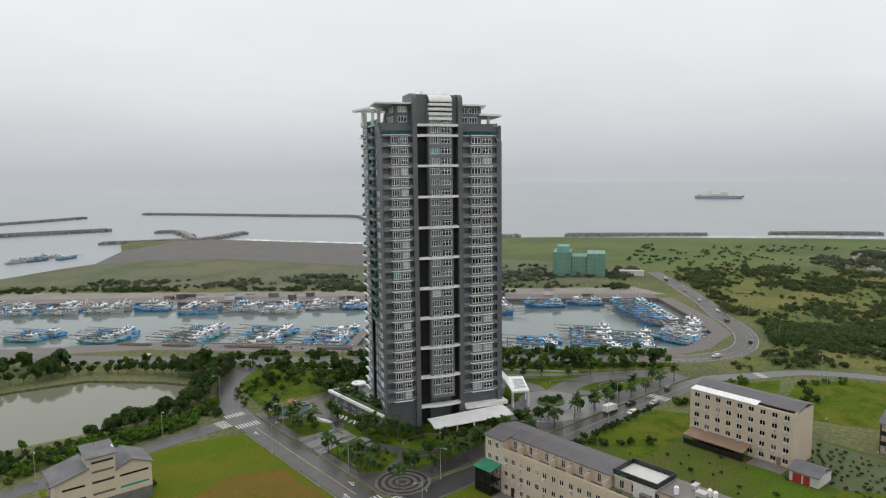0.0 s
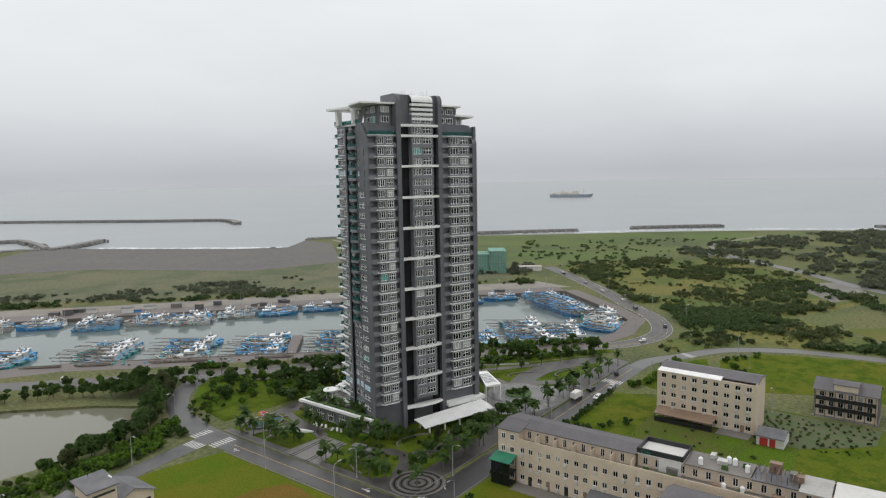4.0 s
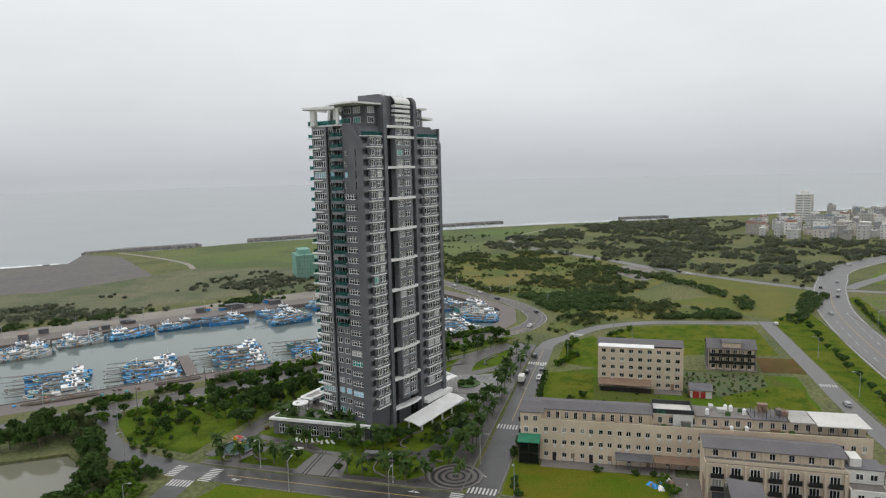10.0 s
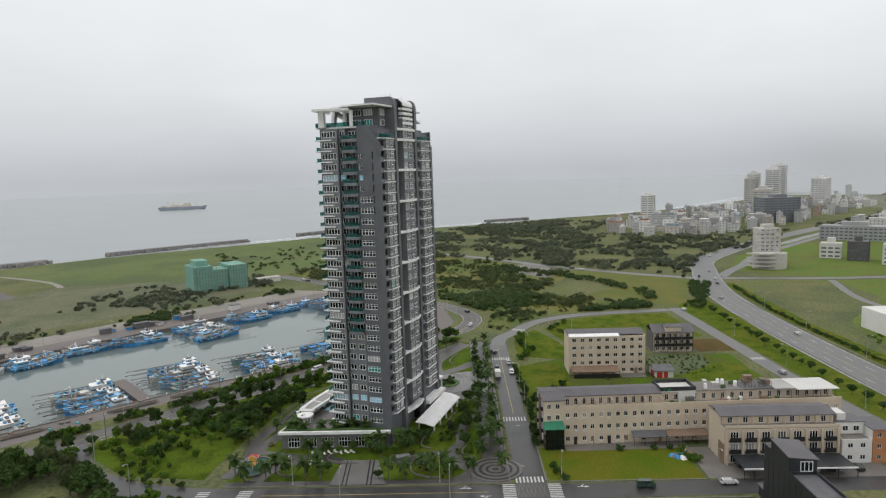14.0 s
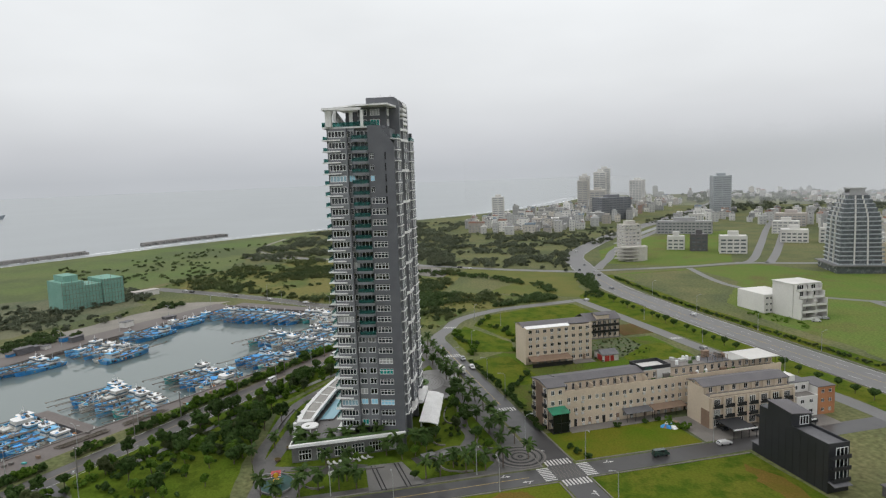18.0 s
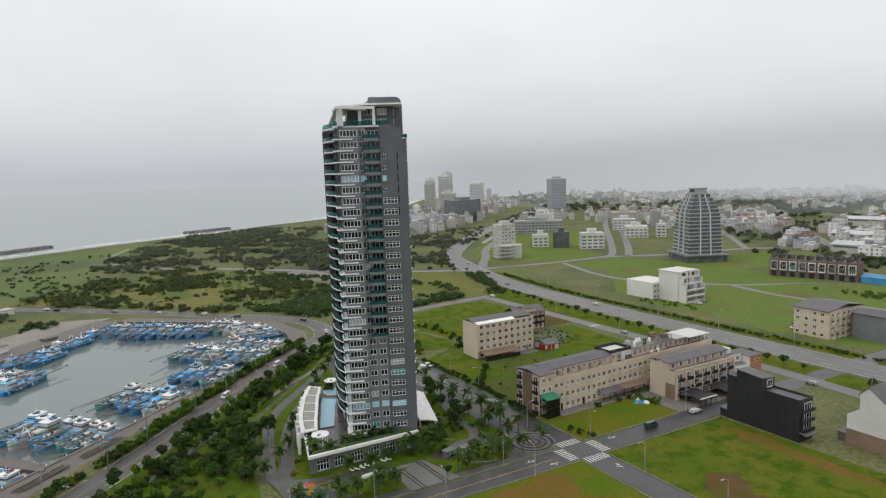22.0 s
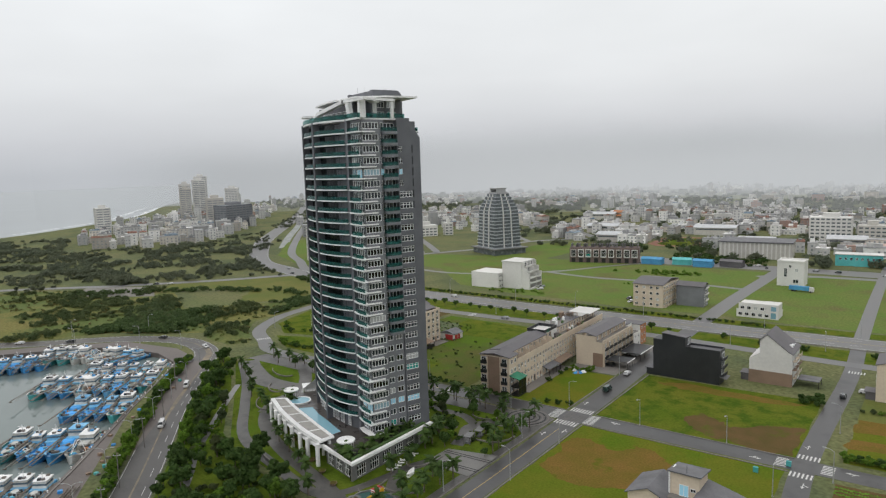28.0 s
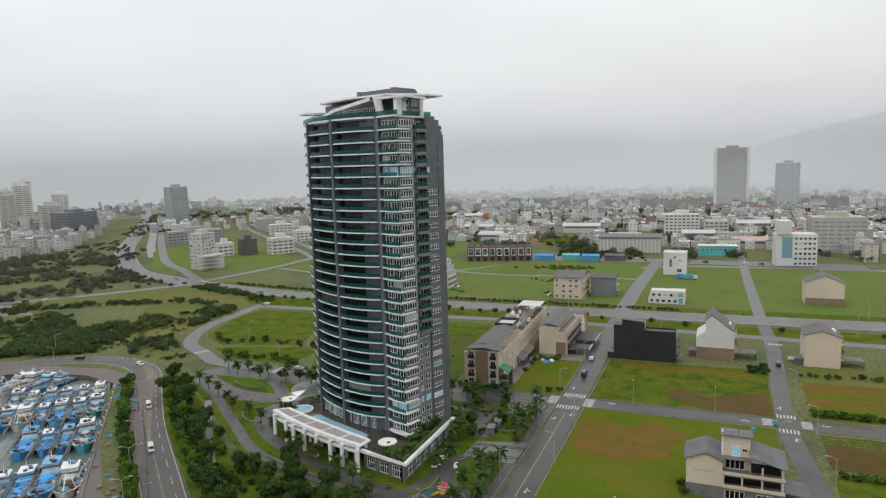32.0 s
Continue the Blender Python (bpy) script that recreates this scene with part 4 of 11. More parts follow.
for i in range(8):
    j = round(1 + i * (nseg - 2) / 7)
    x, y = ARC_OUT[j]
    part("column", MB().tube((x - 0.2, y + 0.6, 0), (x - 0.2, y + 0.6, 6.6), 0.62, n=12), M_WHITE, colon)
    x, y = ARC_IN[j]
    part("column", MB().tube((x + 0.5, y + 1.2, 0), (x + 0.5, y + 1.2, 6.6), 0.5, n=10), M_WHITE, colon)
pool_out = [(x, y - 0.8) for x, y in ARC_IN[3:-3]]
pool_in = [(156.6, 179.4), (150.0, 182.6), (143.0, 185.0), (138.0, 187.0), (133.6, 188.6)]
pool = tagged(part("swimming_pool", MB().prism(pool_out + pool_in[::-1], PODZ - 0.3, PODZ - 0.12), M_POOL), "long curved swimming pool with pale blue water on the podium", "pool")
rim = pool_out + pool_in[::-1]
part("rim", MB().ring([(x + (x - 147) * 0.02, y + (y - 184) * 0.06) for x, y in rim], rim, PODZ - 0.35, PODZ - 0.04), M_STONE, pool)
for cx, cy, r, nm in ((164.9, 177.6, 3.3, "round_pool"),):
    rp = tagged(part(nm, MB().prism(blob(cx, cy, r, r, 28), PODZ - 0.3, PODZ), M_POOL), "small round pool with turquoise water", "pool", "round pools")
    part("rim", MB().ring(blob(cx, cy, r + 0.5, r + 0.5, 28), blob(cx, cy, r, r, 28), PODZ - 0.35, PODZ + 0.12), M_WHITE, rp)
for cx, cy in ((123.4, 196.6), (170.6, 176.4)):
    pav = thing("garden_pavilion", pose(cx, cy, PODZ - 0.35), "round white pavilion with thin posts on the podium", "pavilion", "pavilions")
    part("roof", MB().prism(blob(0, 0, 2.6, 2.6, 24), 2.6, 2.95), M_WHITE, pav)
    for i in range(6):
        a = i * math.pi / 3
        part("post", MB().tube((2.1 * math.cos(a), 2.1 * math.sin(a), 0), (2.1 * math.cos(a), 2.1 * math.sin(a), 2.65), 0.1, n=6), M_WHITE, pav)

can = thing("entrance_canopy", TWR, "long white ribbed canopy along the foot of the tower", "canopy")
nr = 24
for i in range(nr):
    a, b = i / nr, (i + 1) / nr - 0.003
    row = []
    for s in (a, b):
        o, q = Vector((13.1 + 27.8 * s, -8.6 + 0.8 * s, 2.5 + 0.5 * s)), Vector((12.6 + 26.7 * s, -2.5 + 0.2 * s, 3.6 + 1.2 * s))
        row.append((o, o.lerp(q, 0.5) + Vector((0, 0, 0.3)), q))
    vs = [tuple(p) for r in row for p in r] + [tuple(p - Vector((0, 0, 0.3))) for r in row for p in r]
    part("roof_panel", MB().add(vs, [(0, 3, 4, 1), (1, 4, 5, 2), (6, 7, 10, 9), (7, 8, 11, 10), (0, 6, 9, 3), (2, 5, 11, 8), (0, 1, 2, 8, 7, 6), (3, 9, 10, 11, 5, 4)]), M_WHITE, can)
for i in range(5):
    s = 0.05 + 0.22 * i
    for u, v, h in ((13.6 + 26.8 * s, -8.1 + 0.8 * s, 2.5 + 0.4 * s), (13.4 + 25.4 * s, -2.9 + 0.2 * s, 3.35 + 1.1 * s)):
        part("post", MB().box(u - 0.2, u + 0.2, v - 0.2, v + 0.2, 0.1, h), M_WHITE, can)
part("plinth", MB().box(26.5, 41.5, -2.0, 2.0, 4.6, 5.8), M_WHITE, can, "white band over the lobby")
can2 = thing("drop_off_canopy", pose(166, 161, 0), "folded white canopy over the drop-off beside the tower", "canopy")
QA, QB, QC, QD2 = (5.7, 9.1), (10.4, 5.8), (0.4, -6.9), (-5.5, -3.9)
part("roof_panel", MB().prism([QA, QB, QC, QD2], 5.7, 6.3), M_WHITE, can2, "white folded roof slab")
part("skylight", MB().prism([(4.6, 5.4), (7.6, 3.3), (1.4, -4.4), (-2.2, -2.4)], 6.3, 6.42), M_ROOFLIGHT, can2, "grey glazed roof light")
for i in range(7):
    f = i / 6
    p, q = (4.6 + (-2.2 - 4.6) * f, 5.4 + (-2.4 - 5.4) * f), (7.6 + (1.4 - 7.6) * f, 3.3 + (-4.4 - 3.3) * f)
    part("rib", MB().tube((*p, 6.45), (*q, 6.45), 0.12, n=4), M_FRAME, can2)
lean = [(*QA, 6.3), (*QD2, 6.3), (-10.2, -4.6, 12.0), (-2.4, 6.4, 12.8)]
part("leaning_panel", MB().add(lean + [(x + 0.5, y - 0.3, z - 0.5) for x, y, z in lean], [(0, 1, 2, 3), (7, 6, 5, 4), (0, 4, 5, 1), (1, 5, 6, 2), (2, 6, 7, 3), (3, 7, 4, 0)]), M_WHITE, can2, "steep white panel against the tower")
for u, v in ((9.6, 5.6), (0.6, -6.2), (5.0, -0.6), (-4.6, -3.6)):
    part("post", MB().box(u - 0.3, u + 0.3, v - 0.3, v + 0.3, 0.1, 5.75), M_WHITE, can2)
for cx, cy in ((104.1, 164.0), (103.8, 158.4)):
    sh = thing("garden_shelter", pose(cx, cy, 0.15, 0, 0, 12), "low flat-roofed garden shelter on the lawn", "shelter", "garden shelters")
    part("roof", MB().box(-1.2, 1.2, -2.0, 2.0, 2.1, 2.3), M_STONE, sh)
    part("bench", MB().box(-0.7, 0.7, -1.5, 1.5, 0.0, 0.45), M_STONE, sh)
    for u in (-1.0, 1.0):
        for v in (-1.8, 1.8):
            part("post", MB().box(u - 0.1, u + 0.1, v - 0.1, v + 0.1, 0, 2.1), M_STONE, sh)

# ---------------------------------------------------------------- houses
M_BEIGE = surf("beige_render", (0.62, 0.52, 0.4), (0.53, 0.44, 0.34), 0.15, 0.8, 0.08, fine=25)
M_BEIGE2 = surf("pale_beige_render", (0.61, 0.52, 0.405), (0.54, 0.455, 0.355), 0.06, 0.8, 0.05, fine=25, grain=(0.92, 1.06))
M_BROWN = surf("brown_tile", (0.25, 0.17, 0.12), (0.21, 0.145, 0.10), 0.3, 0.6, 0.05, fine=20)
M_ROOFD = surf("dark_metal_roof", (0.09, 0.085, 0.092), (0.12, 0.113, 0.118), 0.2, 0.6, 0.1, fine=10)
M_ROOFL = surf("grey_metal_roof", (0.135, 0.135, 0.145), (0.1, 0.1, 0.108), 0.3, 0.6, 0.1, fine=10)
M_WHITEH = surf("white_house_render", (0.68, 0.67, 0.64), (0.57, 0.56, 0.54), 0.05, 0.8, 0.05, fine=20, grain=(0.93, 1.05))
M_CONCP = surf("pale_sheet_roof", (0.42, 0.42, 0.4), (0.34, 0.33, 0.31), 0.2, 0.6, fine=12)
M_CLAD = surf("black_metal_cladding", (0.018, 0.02, 0.024), (0.028, 0.03, 0.034), 0.2, 0.45, 0.05, fine=20)
M_RED = surf("red_paint", (0.42, 0.03, 0.03), (0.33, 0.03, 0.03), 0.5, 0.5)
M_GREENP = surf("green_awning", (0.02, 0.22, 0.12), (0.03, 0.17, 0.1), 0.5, 0.6)
M_ORANGE = surf("orange_render", (0.45, 0.2, 0.09), (0.38, 0.17, 0.08), 0.3, 0.7)
M_AC = surf("ac_casing", (0.55, 0.55, 0.53), (0.45, 0.45, 0.43), 1.0, 0.5)
M_RAIL = surf("dark_rail", (0.03, 0.03, 0.03), None, 1.0, 0.5, metal=0.4)
AC_MESH = MB().box(0, 0.85, -0.42, 0, 0, 0.62).box(0.1, 0.6, -0.45, -0.42, 0.08, 0.54).mesh("air_conditioner")
AC_MESH.materials.append(M_AC)
RNDB = random.Random(11)
M_HGLASS = glass("house_window_glass", (0.01, 0.011, 0.012), (0.3, 0.3, 0.28), 0.1, ior=1.45)


def facade(parent, m, length, z0, rows, rh, cols, mat, win=(1.2, 1.4), sill=0.95, panes=2, thick=0.3, ac=0.0, skip=(), frame_cross=False):
    """A wall of some storeys with window openings at the given columns, along x, facing -y."""
    holes_all, every = MB(), []
    for r in range(rows):
        z = z0 + r * rh
        holes = [(c - win[0] / 2, c + win[0] / 2, z + sill, z + sill + win[1]) for i, c in enumerate(cols) if (r, i) not in skip]
        every += holes
        for h in holes:
            window(parent, *h, m @ pose(0, 0.16, 0), panes, M_HGLASS, frame_cross)
            if ac and RNDB.random() < ac:
                part("air_conditioner", AC_MESH, None, parent, m=m @ pose(h[0] + RNDB.uniform(-0.2, 0.4), -0.02, z + sill - 0.8))
    pane_wall(holes_all, 0, length, z0, z0 + rows * rh, every, 0, thick)
    part("wall", holes_all, mat, parent, m=m)


def shed_roof(x0, x1, y0, y1, z_low, z_high, over=0.4, t=0.2):
    """A roof with its ridge along x in the middle."""
    ym = (y0 + y1) / 2
    mb = MB()
    for s in (0, 1):
        ya, yb = (y0 - over, ym) if s == 0 else (y1 + over, ym)
        v = [(x0 - over, ya, z_low), (x1 + over, ya, z_low), (x1 + over, yb, z_high), (x0 - over, yb, z_high)]
        v += [(a, b, c + t) for a, b, c in v]
        mb.add(v, [(0, 1, 2, 3), (7, 6, 5, 4), (0, 4, 5, 1), (1, 5, 6, 2), (2, 6, 7, 3), (3, 7, 4, 0)])
    return mb


def clutter(parent, m, x0, x1, y0, y1, z, n, seed):
    rnd = random.Random(seed)
    for i in range(n):
        x, y = rnd.uniform(x0, x1), rnd.uniform(y0, y1)
        k = rnd.random()
        if k < 0.35:
            part("water_tank", MB().tube((x, y, z), (x, y, z + 1.3), 0.55, n=12).tube((x, y, z + 1.3), (x, y, z + 1.6), 0.55, 0.1, n=12), M_FRAME, parent, "steel roof water tank", m)
        elif k < 0.7:
            w, d, h = rnd.uniform(1, 3), rnd.uniform(1, 2.2), rnd.uniform(0.6, 2.0)
            part("roof_box", MB().box(x, x + w, y, y + d, z, z + h).box(x - 0.1, x + w + 0.1, y - 0.1, y + d + 0.1, z + h, z + h + 0.12), rnd.choice([M_AC, M_ROOFL, M_BROWN, M_CONC]), parent, m=m)
        else:
            part("planter", MB().box(x, x + 1.6, y, y + 0.5, z, z + 0.5).box(x + 0.1, x + 1.5, y + 0.05, y + 0.45, z + 0.5, z + 0.95), M_HEDGE, parent, m=m)


# long terrace of houses
WEST = lambda x, y: pose(x, y, 0, 0, 0, -90)
row = thing("row_house", pose(115.3, 116.3, 0, 0, 0, -87.5) @ Matrix.Diagonal((0.934, 1, 1.11, 1)), "long beige terrace of four-storey houses with dark metal roofs", "row house")
I4 = Matrix.Identity(4)
cols = [1.5 + 5.43 * (i // 2) + 2.55 * (i % 2) for i in range(12)] + [34.4 + i * 2.85 for i in range(20)]
facade(row, I4, 90.5, 0.0, 3, 3.3, cols, M_BEIGE, (1.3, 1.3), 1.0, 2, ac=0.6)
part("wall", MB().box(0, 90.5, 15.2, 15.5, 0, 9.9).box(90.2, 90.5, 0.3, 15.2, 0, 9.9).box(0, 90.5, 0.8, 1.0, 0, 9.8), M_BEIGE, row)
part("wall", MB().box(0, 0.3, 0.3, 15.2, 0, 9.9), M_BEIGE, row)
part("floor_slab", MB().box(0.3, 90.2, 0.3, 15.2, 9.6, 9.9), M_CONC, row)
part("parapet", MB().box(0, 90.5, -0.05, 0.2, 9.9, 10.9), M_BEIGE, row)
# set-back top storey
facade(row, pose(0, 3.0, 0), 32.5, 9.9, 1, 2.9, [2.1 + i * 2.72 for i in range(11)], M_BEIGE, (1.1, 1.9), 0.3, 2)
part("wall", MB().box(0, 32.5, 11.2, 11.5, 9.9, 12.8).box(0, 0.3, 3.3, 11.2, 9.9, 12.8).box(32.2, 32.5, 3.3, 11.2, 9.9, 12.8), M_BEIGE, row)
part("roof", shed_roof(0, 32.5, 3.0, 11.5, 12.6, 13.4), M_ROOFD, row, "dark ribbed metal roof")
for i in range(7):
    part("party_wall", MB().box(i * 5.4, i * 5.4 + 0.2, 0.2, 3.0, 9.9, 12.0), M_BEIGE, row)
facade(row, pose(33, 4.0, 0), 57.0, 9.9, 1, 2.8, [2 + i * 3.1 for i in range(18)], M_BEIGE, (1.2, 1.7), 0.4, 2)
part("wall", MB().box(33, 90, 11.2, 11.5, 9.9, 12.7).box(33, 33.3, 4.3, 11.2, 9.9, 12.7).box(89.7, 90, 4.3, 11.2, 9.9, 12.7), M_BEIGE, row)
part("roof", MB().box(32.9, 44.5, 3.4, 11.8, 12.7, 12.95), M_WHITEH, row)
part("roof", MB().box(44.8, 60, 3.4, 11.8, 12.7, 12.9), M_CONC, row)
part("roof", MB().box(60.3, 70, 3.4, 11.8, 12.6, 12.85), M_ROOFL, row)
part("roof", MB().box(70.3, 76.6, 2.4, 11.8, 12.75, 13.0), M_CONCP, row, "pale sheet roof")
part("roof", MB().box(77.0, 90.4, 1.0, 11.8, 12.7, 12.95), M_WHITEH, row, "white flat roof")
for i in range(7):
    part("roof_post", MB().box(75 + i * 2.4, 75.1 + i * 2.4, 1.7, 1.8, 9.9, 12.7), M_RAIL, row)
clutter(row, I4, 46, 70, 4.5, 9.5, 12.9, 11, 3)
clutter(row, I4, 34, 72, 0.5, 2.4, 9.9, 13, 5)
for i in range(9):
    x = 61 + i * 1.1
    part("roof_frame", MB().box(x, x + 0.12, 4.2, 4.32, 12.85, 14.4).box(x, x + 0.12, 9.0, 9.12, 12.85, 14.4).box(x, x + 0.12, 4.2, 9.12, 14.3, 14.4), M_BROWN if i % 3 else M_RAIL, row, "rusty roof-garden frame")
# cafe sign and terrace
part("parapet", MB().box(32.9, 44.5, 11.6, 11.8, 12.95, 14.0).box(32.9, 33.1, 3.9, 11.6, 12.95, 14.0).box(44.3, 44.5, 3.9, 11.6, 12.95, 14.0), M_CLAD, row, "black parapet of the roof terrace")
part("sign_board", MB().box(32.9, 44.5, 3.5, 3.75, 12.75, 14.1), M_CLAD, row, "black rooftop sign board")
part("wall", MB().box(38.6, 44.2, 3.2, 3.5, 9.95, 12.6), M_WHITEH, row)
fc = bpy.data.curves.new("sign_text", "FONT")
fc.body, fc.size, fc.extrude = "Cafe", 1.35, 0.02
fc.materials.append(M_GREENP)
sg = new("sign_text", fc)
sg.parent = row
sg.matrix_basis = pose(34.0, 3.44, 12.95, 90, 0, 0)
# lower awnings
for u0, u1, mt, lb in ((22.0, 32.6, M_ROOFL, "grey lean-to roof"), (33.0, 46.5, M_BROWN, "striped awning")):
    part("awning", MB().add([(u0, 0, 3.2), (u1, 0, 3.2), (u1, -3.2, 2.4), (u0, -3.2, 2.4), (u0, 0, 3.35), (u1, 0, 3.35), (u1, -3.2, 2.55), (u0, -3.2, 2.55)], [(0, 1, 2, 3), (7, 6, 5, 4), (0, 4, 5, 1), (2, 6, 7, 3), (1, 5, 6, 2), (3, 7, 4, 0)]), mt, row, lb)
    for q in range(4):
        x = u0 + 0.2 + q * (u1 - u0 - 0.4) / 3
        part("awning_post", MB().box(x - 0.06, x + 0.06, -3.1, -2.98, 0, 2.45), M_RAIL, row)
for i in range(9):
    part("doorway", MB().box(3.4 + i * 5.5, 4.5 + i * 5.5, -0.03, 0.05, 0, 2.2), M_BROWN if i % 2 else M_RAIL, row)
# north wing with balconies
part("wall", MB().box(-6.3, 0, 0.1, 12.3, 0, 12.4), M_BEIGE, row)
part("wall", MB().box(-6.45, -6.3, 4.2, 9.0, 0, 12.2), M_BROWN, row, "brown tiled panel")
part("roof", shed_roof(-6.3, 0.4, 0.1, 12.3, 12.4, 13.3), M_ROOFD, row)
for r in range(4):
    for v in (1.0, 9.6):
        part("balcony", MB().box(-7.0, -6.3, v, v + 2.4, r * 3.1 + 0.2, r * 3.1 + 0.4).box(-7.0, -6.94, v, v + 2.4, r * 3.1 + 0.4, r * 3.1 + 1.3).box(-7.0, -6.3, v, v + 0.06, r * 3.1 + 0.4, r * 3.1 + 1.3), M_RAIL, row)
        window(row, 0.2, 2.2, 0.3, 2.3, pose(-6.32, v + 2.4, r * 3.1 + 0.3, 0, 0, -90), 2)
    window(row, -5.2, -3.9, 0.9, 2.3, pose(0, 0.06, r * 3.1), 2)
    window(row, -2.4, -1.1, 0.9, 2.3, pose(0, 0.06, r * 3.1), 2)
gb = MB().box(-6.4, -0.4, -3.8, 0.0, 0.1, 0.3).box(-6.4, -0.4, -3.8, 0.0, 2.9, 3.1)
for x in (-6.3, -3.4, -0.5):
    for y in (-3.7, -0.1):
        gb.box(x - 0.08, x + 0.08, y - 0.08, y + 0.08, 0, 5.8)
part("sunroom_frame", gb, M_RAIL, row, "dark steel frame of a lean-to")
part("sunroom_glass", MB().box(-6.3, -0.5, -3.72, -3.68, 0.3, 5.6), M_DOORGLASS, row)
part("sunroom_roof", MB().add([(-6.8, -4.2, 5.8), (-0.1, -4.2, 5.8), (-0.1, 0.05, 6.6), (-6.8, 0.05, 6.6), (-6.8, -4.2, 5.95), (-0.1, -4.2, 5.95), (-0.1, 0.05, 6.75), (-6.8, 0.05, 6.75)], [(0, 1, 2, 3), (7, 6, 5, 4), (0, 4, 5, 1), (1, 5, 6, 2), (2, 6, 7, 3), (3, 7, 4, 0)]), M_GREENP, row)

# second terrace with carports
row2 = thing("row_house", WEST(100.4, 73.8) @ Matrix.Diagonal((0.89, 1, 1, 1)), "beige terrace with dark balconies and white carports", "row house")
facade(row2, I4, 35.0, 0.0, 3, 3.3, [2.9 + i * 4.85 for i in range(7)], M_BEIGE2, (2.6, 2.3), 0.35, 3)
part("wall", MB().box(-0.3, 0, 0, 11.6, 0, 10.2).box(35, 35.3, 0, 11.6, 0, 10.2).box(0, 35, 11.3, 11.6, 0, 10.2).box(0, 35, 0.9, 1.1, 0, 9.8), M_BEIGE2, row2)
part("wall", MB().box(-0.36, -0.3, -0.1, 4.2, 0, 5.6), M_BROWN, row2, "brown tiled lower wall")
part("gable", MB().prism([(-0.3, 3.0), (0, 3.0), (0, 11.6), (-0.3, 11.6)], 10.2, 12.4), M_BEIGE2, row2)
facade(row2, pose(0, 3.4, 0), 35.0, 10.2, 1, 2.4, [2.9 + i * 4.85 for i in range(7)] , M_BEIGE2, (1.5, 1.8), 0.2, 2)
part("floor_slab", MB().box(0, 35, 0.3, 11.3, 9.9, 10.2), M_CONC, row2)
part("parapet", MB().box(0, 35, -0.05, 0.15, 10.2, 11.0), M_BEIGE2, row2)
part("roof", shed_roof(-0.2, 35.2, 3.2, 11.6, 12.5, 13.6), M_ROOFD, row2, "dark ribbed metal roof")
for i in range(8):
    part("pier", MB().box(0.2 + i * 4.85, 0.75 + i * 4.85, -0.7, 0.0, 0, 9.9), M_BEIGE2, row2)
    part("pier", MB().box(0.2 + i * 4.85, 0.6 + i * 4.85, 2.9, 3.4, 10.2, 12.5), M_BEIGE2, row2)
for i in range(7):
    for r in (1, 2):
        x = 1.2 + i * 4.85
        part("balcony_rail", MB().box(x, x + 3.4, -0.95, -0.88, r * 3.3 + 0.2, r * 3.3 + 1.2).box(x, x + 3.4, -0.95, 0.0, r * 3.3 - 0.05, r * 3.3 + 0.2), M_RAIL, row2, "dark balcony rail")
for u0, u1 in ((1.5, 10.5), (17.5, 34.5)):
    cp = part("carport_roof", MB().box(u0, u1, -9.8, -0.9, 2.9, 3.05), M_CLAD, row2, "dark carport roof with white edge")
    part("edge_beam", MB().box(u0 - 0.1, u1 + 0.1, -10.0, -9.8, 2.8, 3.2), M_WHITE, cp)
    for q in range(4):
        x = u0 + q * (u1 - u0) / 3
        part("carport_post", MB().box(x - 0.08, x + 0.08, -9.9, -9.74, 0, 2.8), M_RAIL, row2)

# white corner house with an orange neighbour
wh = thing("corner_house", WEST(99.6, 42.2), "white house with stepped roof terraces beside an orange one", "house")
facade(wh, I4, 8.0, 0.0, 2, 3.4, [2.2, 5.6], M_WHITEH, (1.4, 1.3), 1.0, 2)
part("wall", MB().box(0, 0.3, 0.3, 10, 0, 6.8).box(7.7, 8, 0.3, 10, 0, 6.8).box(0.3, 7.7, 9.7, 10, 0, 6.8).box(0.3, 7.7, 0.8, 1.0, 0, 6.6), M_WHITEH, wh)
part("floor_slab", MB().box(0.3, 7.7, 0.3, 9.7, 6.4, 6.7), M_CONC, wh)
part("wall", MB().box(0, 8.0, 4.0, 10.0, 6.8, 10.2), M_WHITEH, wh)
part("roof", MB().box(-0.2, 8.2, 3.8, 10.2, 10.2, 10.4), M_ROOFL, wh)
part("wall", MB().box(1.0, 3.4, 5.0, 9.5, 10.4, 12.4), M_WHITEH, wh)
window(wh, 2.0, 3.6, 7.7, 9.2, pose(0, 3.95, 0), 2)
window(wh, 5.0, 6.6, 7.7, 9.2, pose(0, 3.95, 0), 2)
oh = thing("corner_house", WEST(99.6, 34.0), "narrow orange rendered house with square windows", "house")
facade(oh, I4, 6.5, 0.0, 3, 3.1, [1.8, 4.6], M_ORANGE, (1.2, 1.2), 1.0, 2)
part("wall", MB().box(0, 0.3, 0.3, 9.5, 0, 9.3).box(6.2, 6.5, 0.3, 9.5, 0, 9.3).box(0.3, 6.2, 9.2, 9.5, 0, 9.3).box(0.3, 6.2, 0.8, 1.0, 0, 9.2), M_WHITEH, oh)
part("roof", MB().box(-0.2, 6.7, -0.2, 9.7, 9.3, 9.5), M_ROOFD, oh)

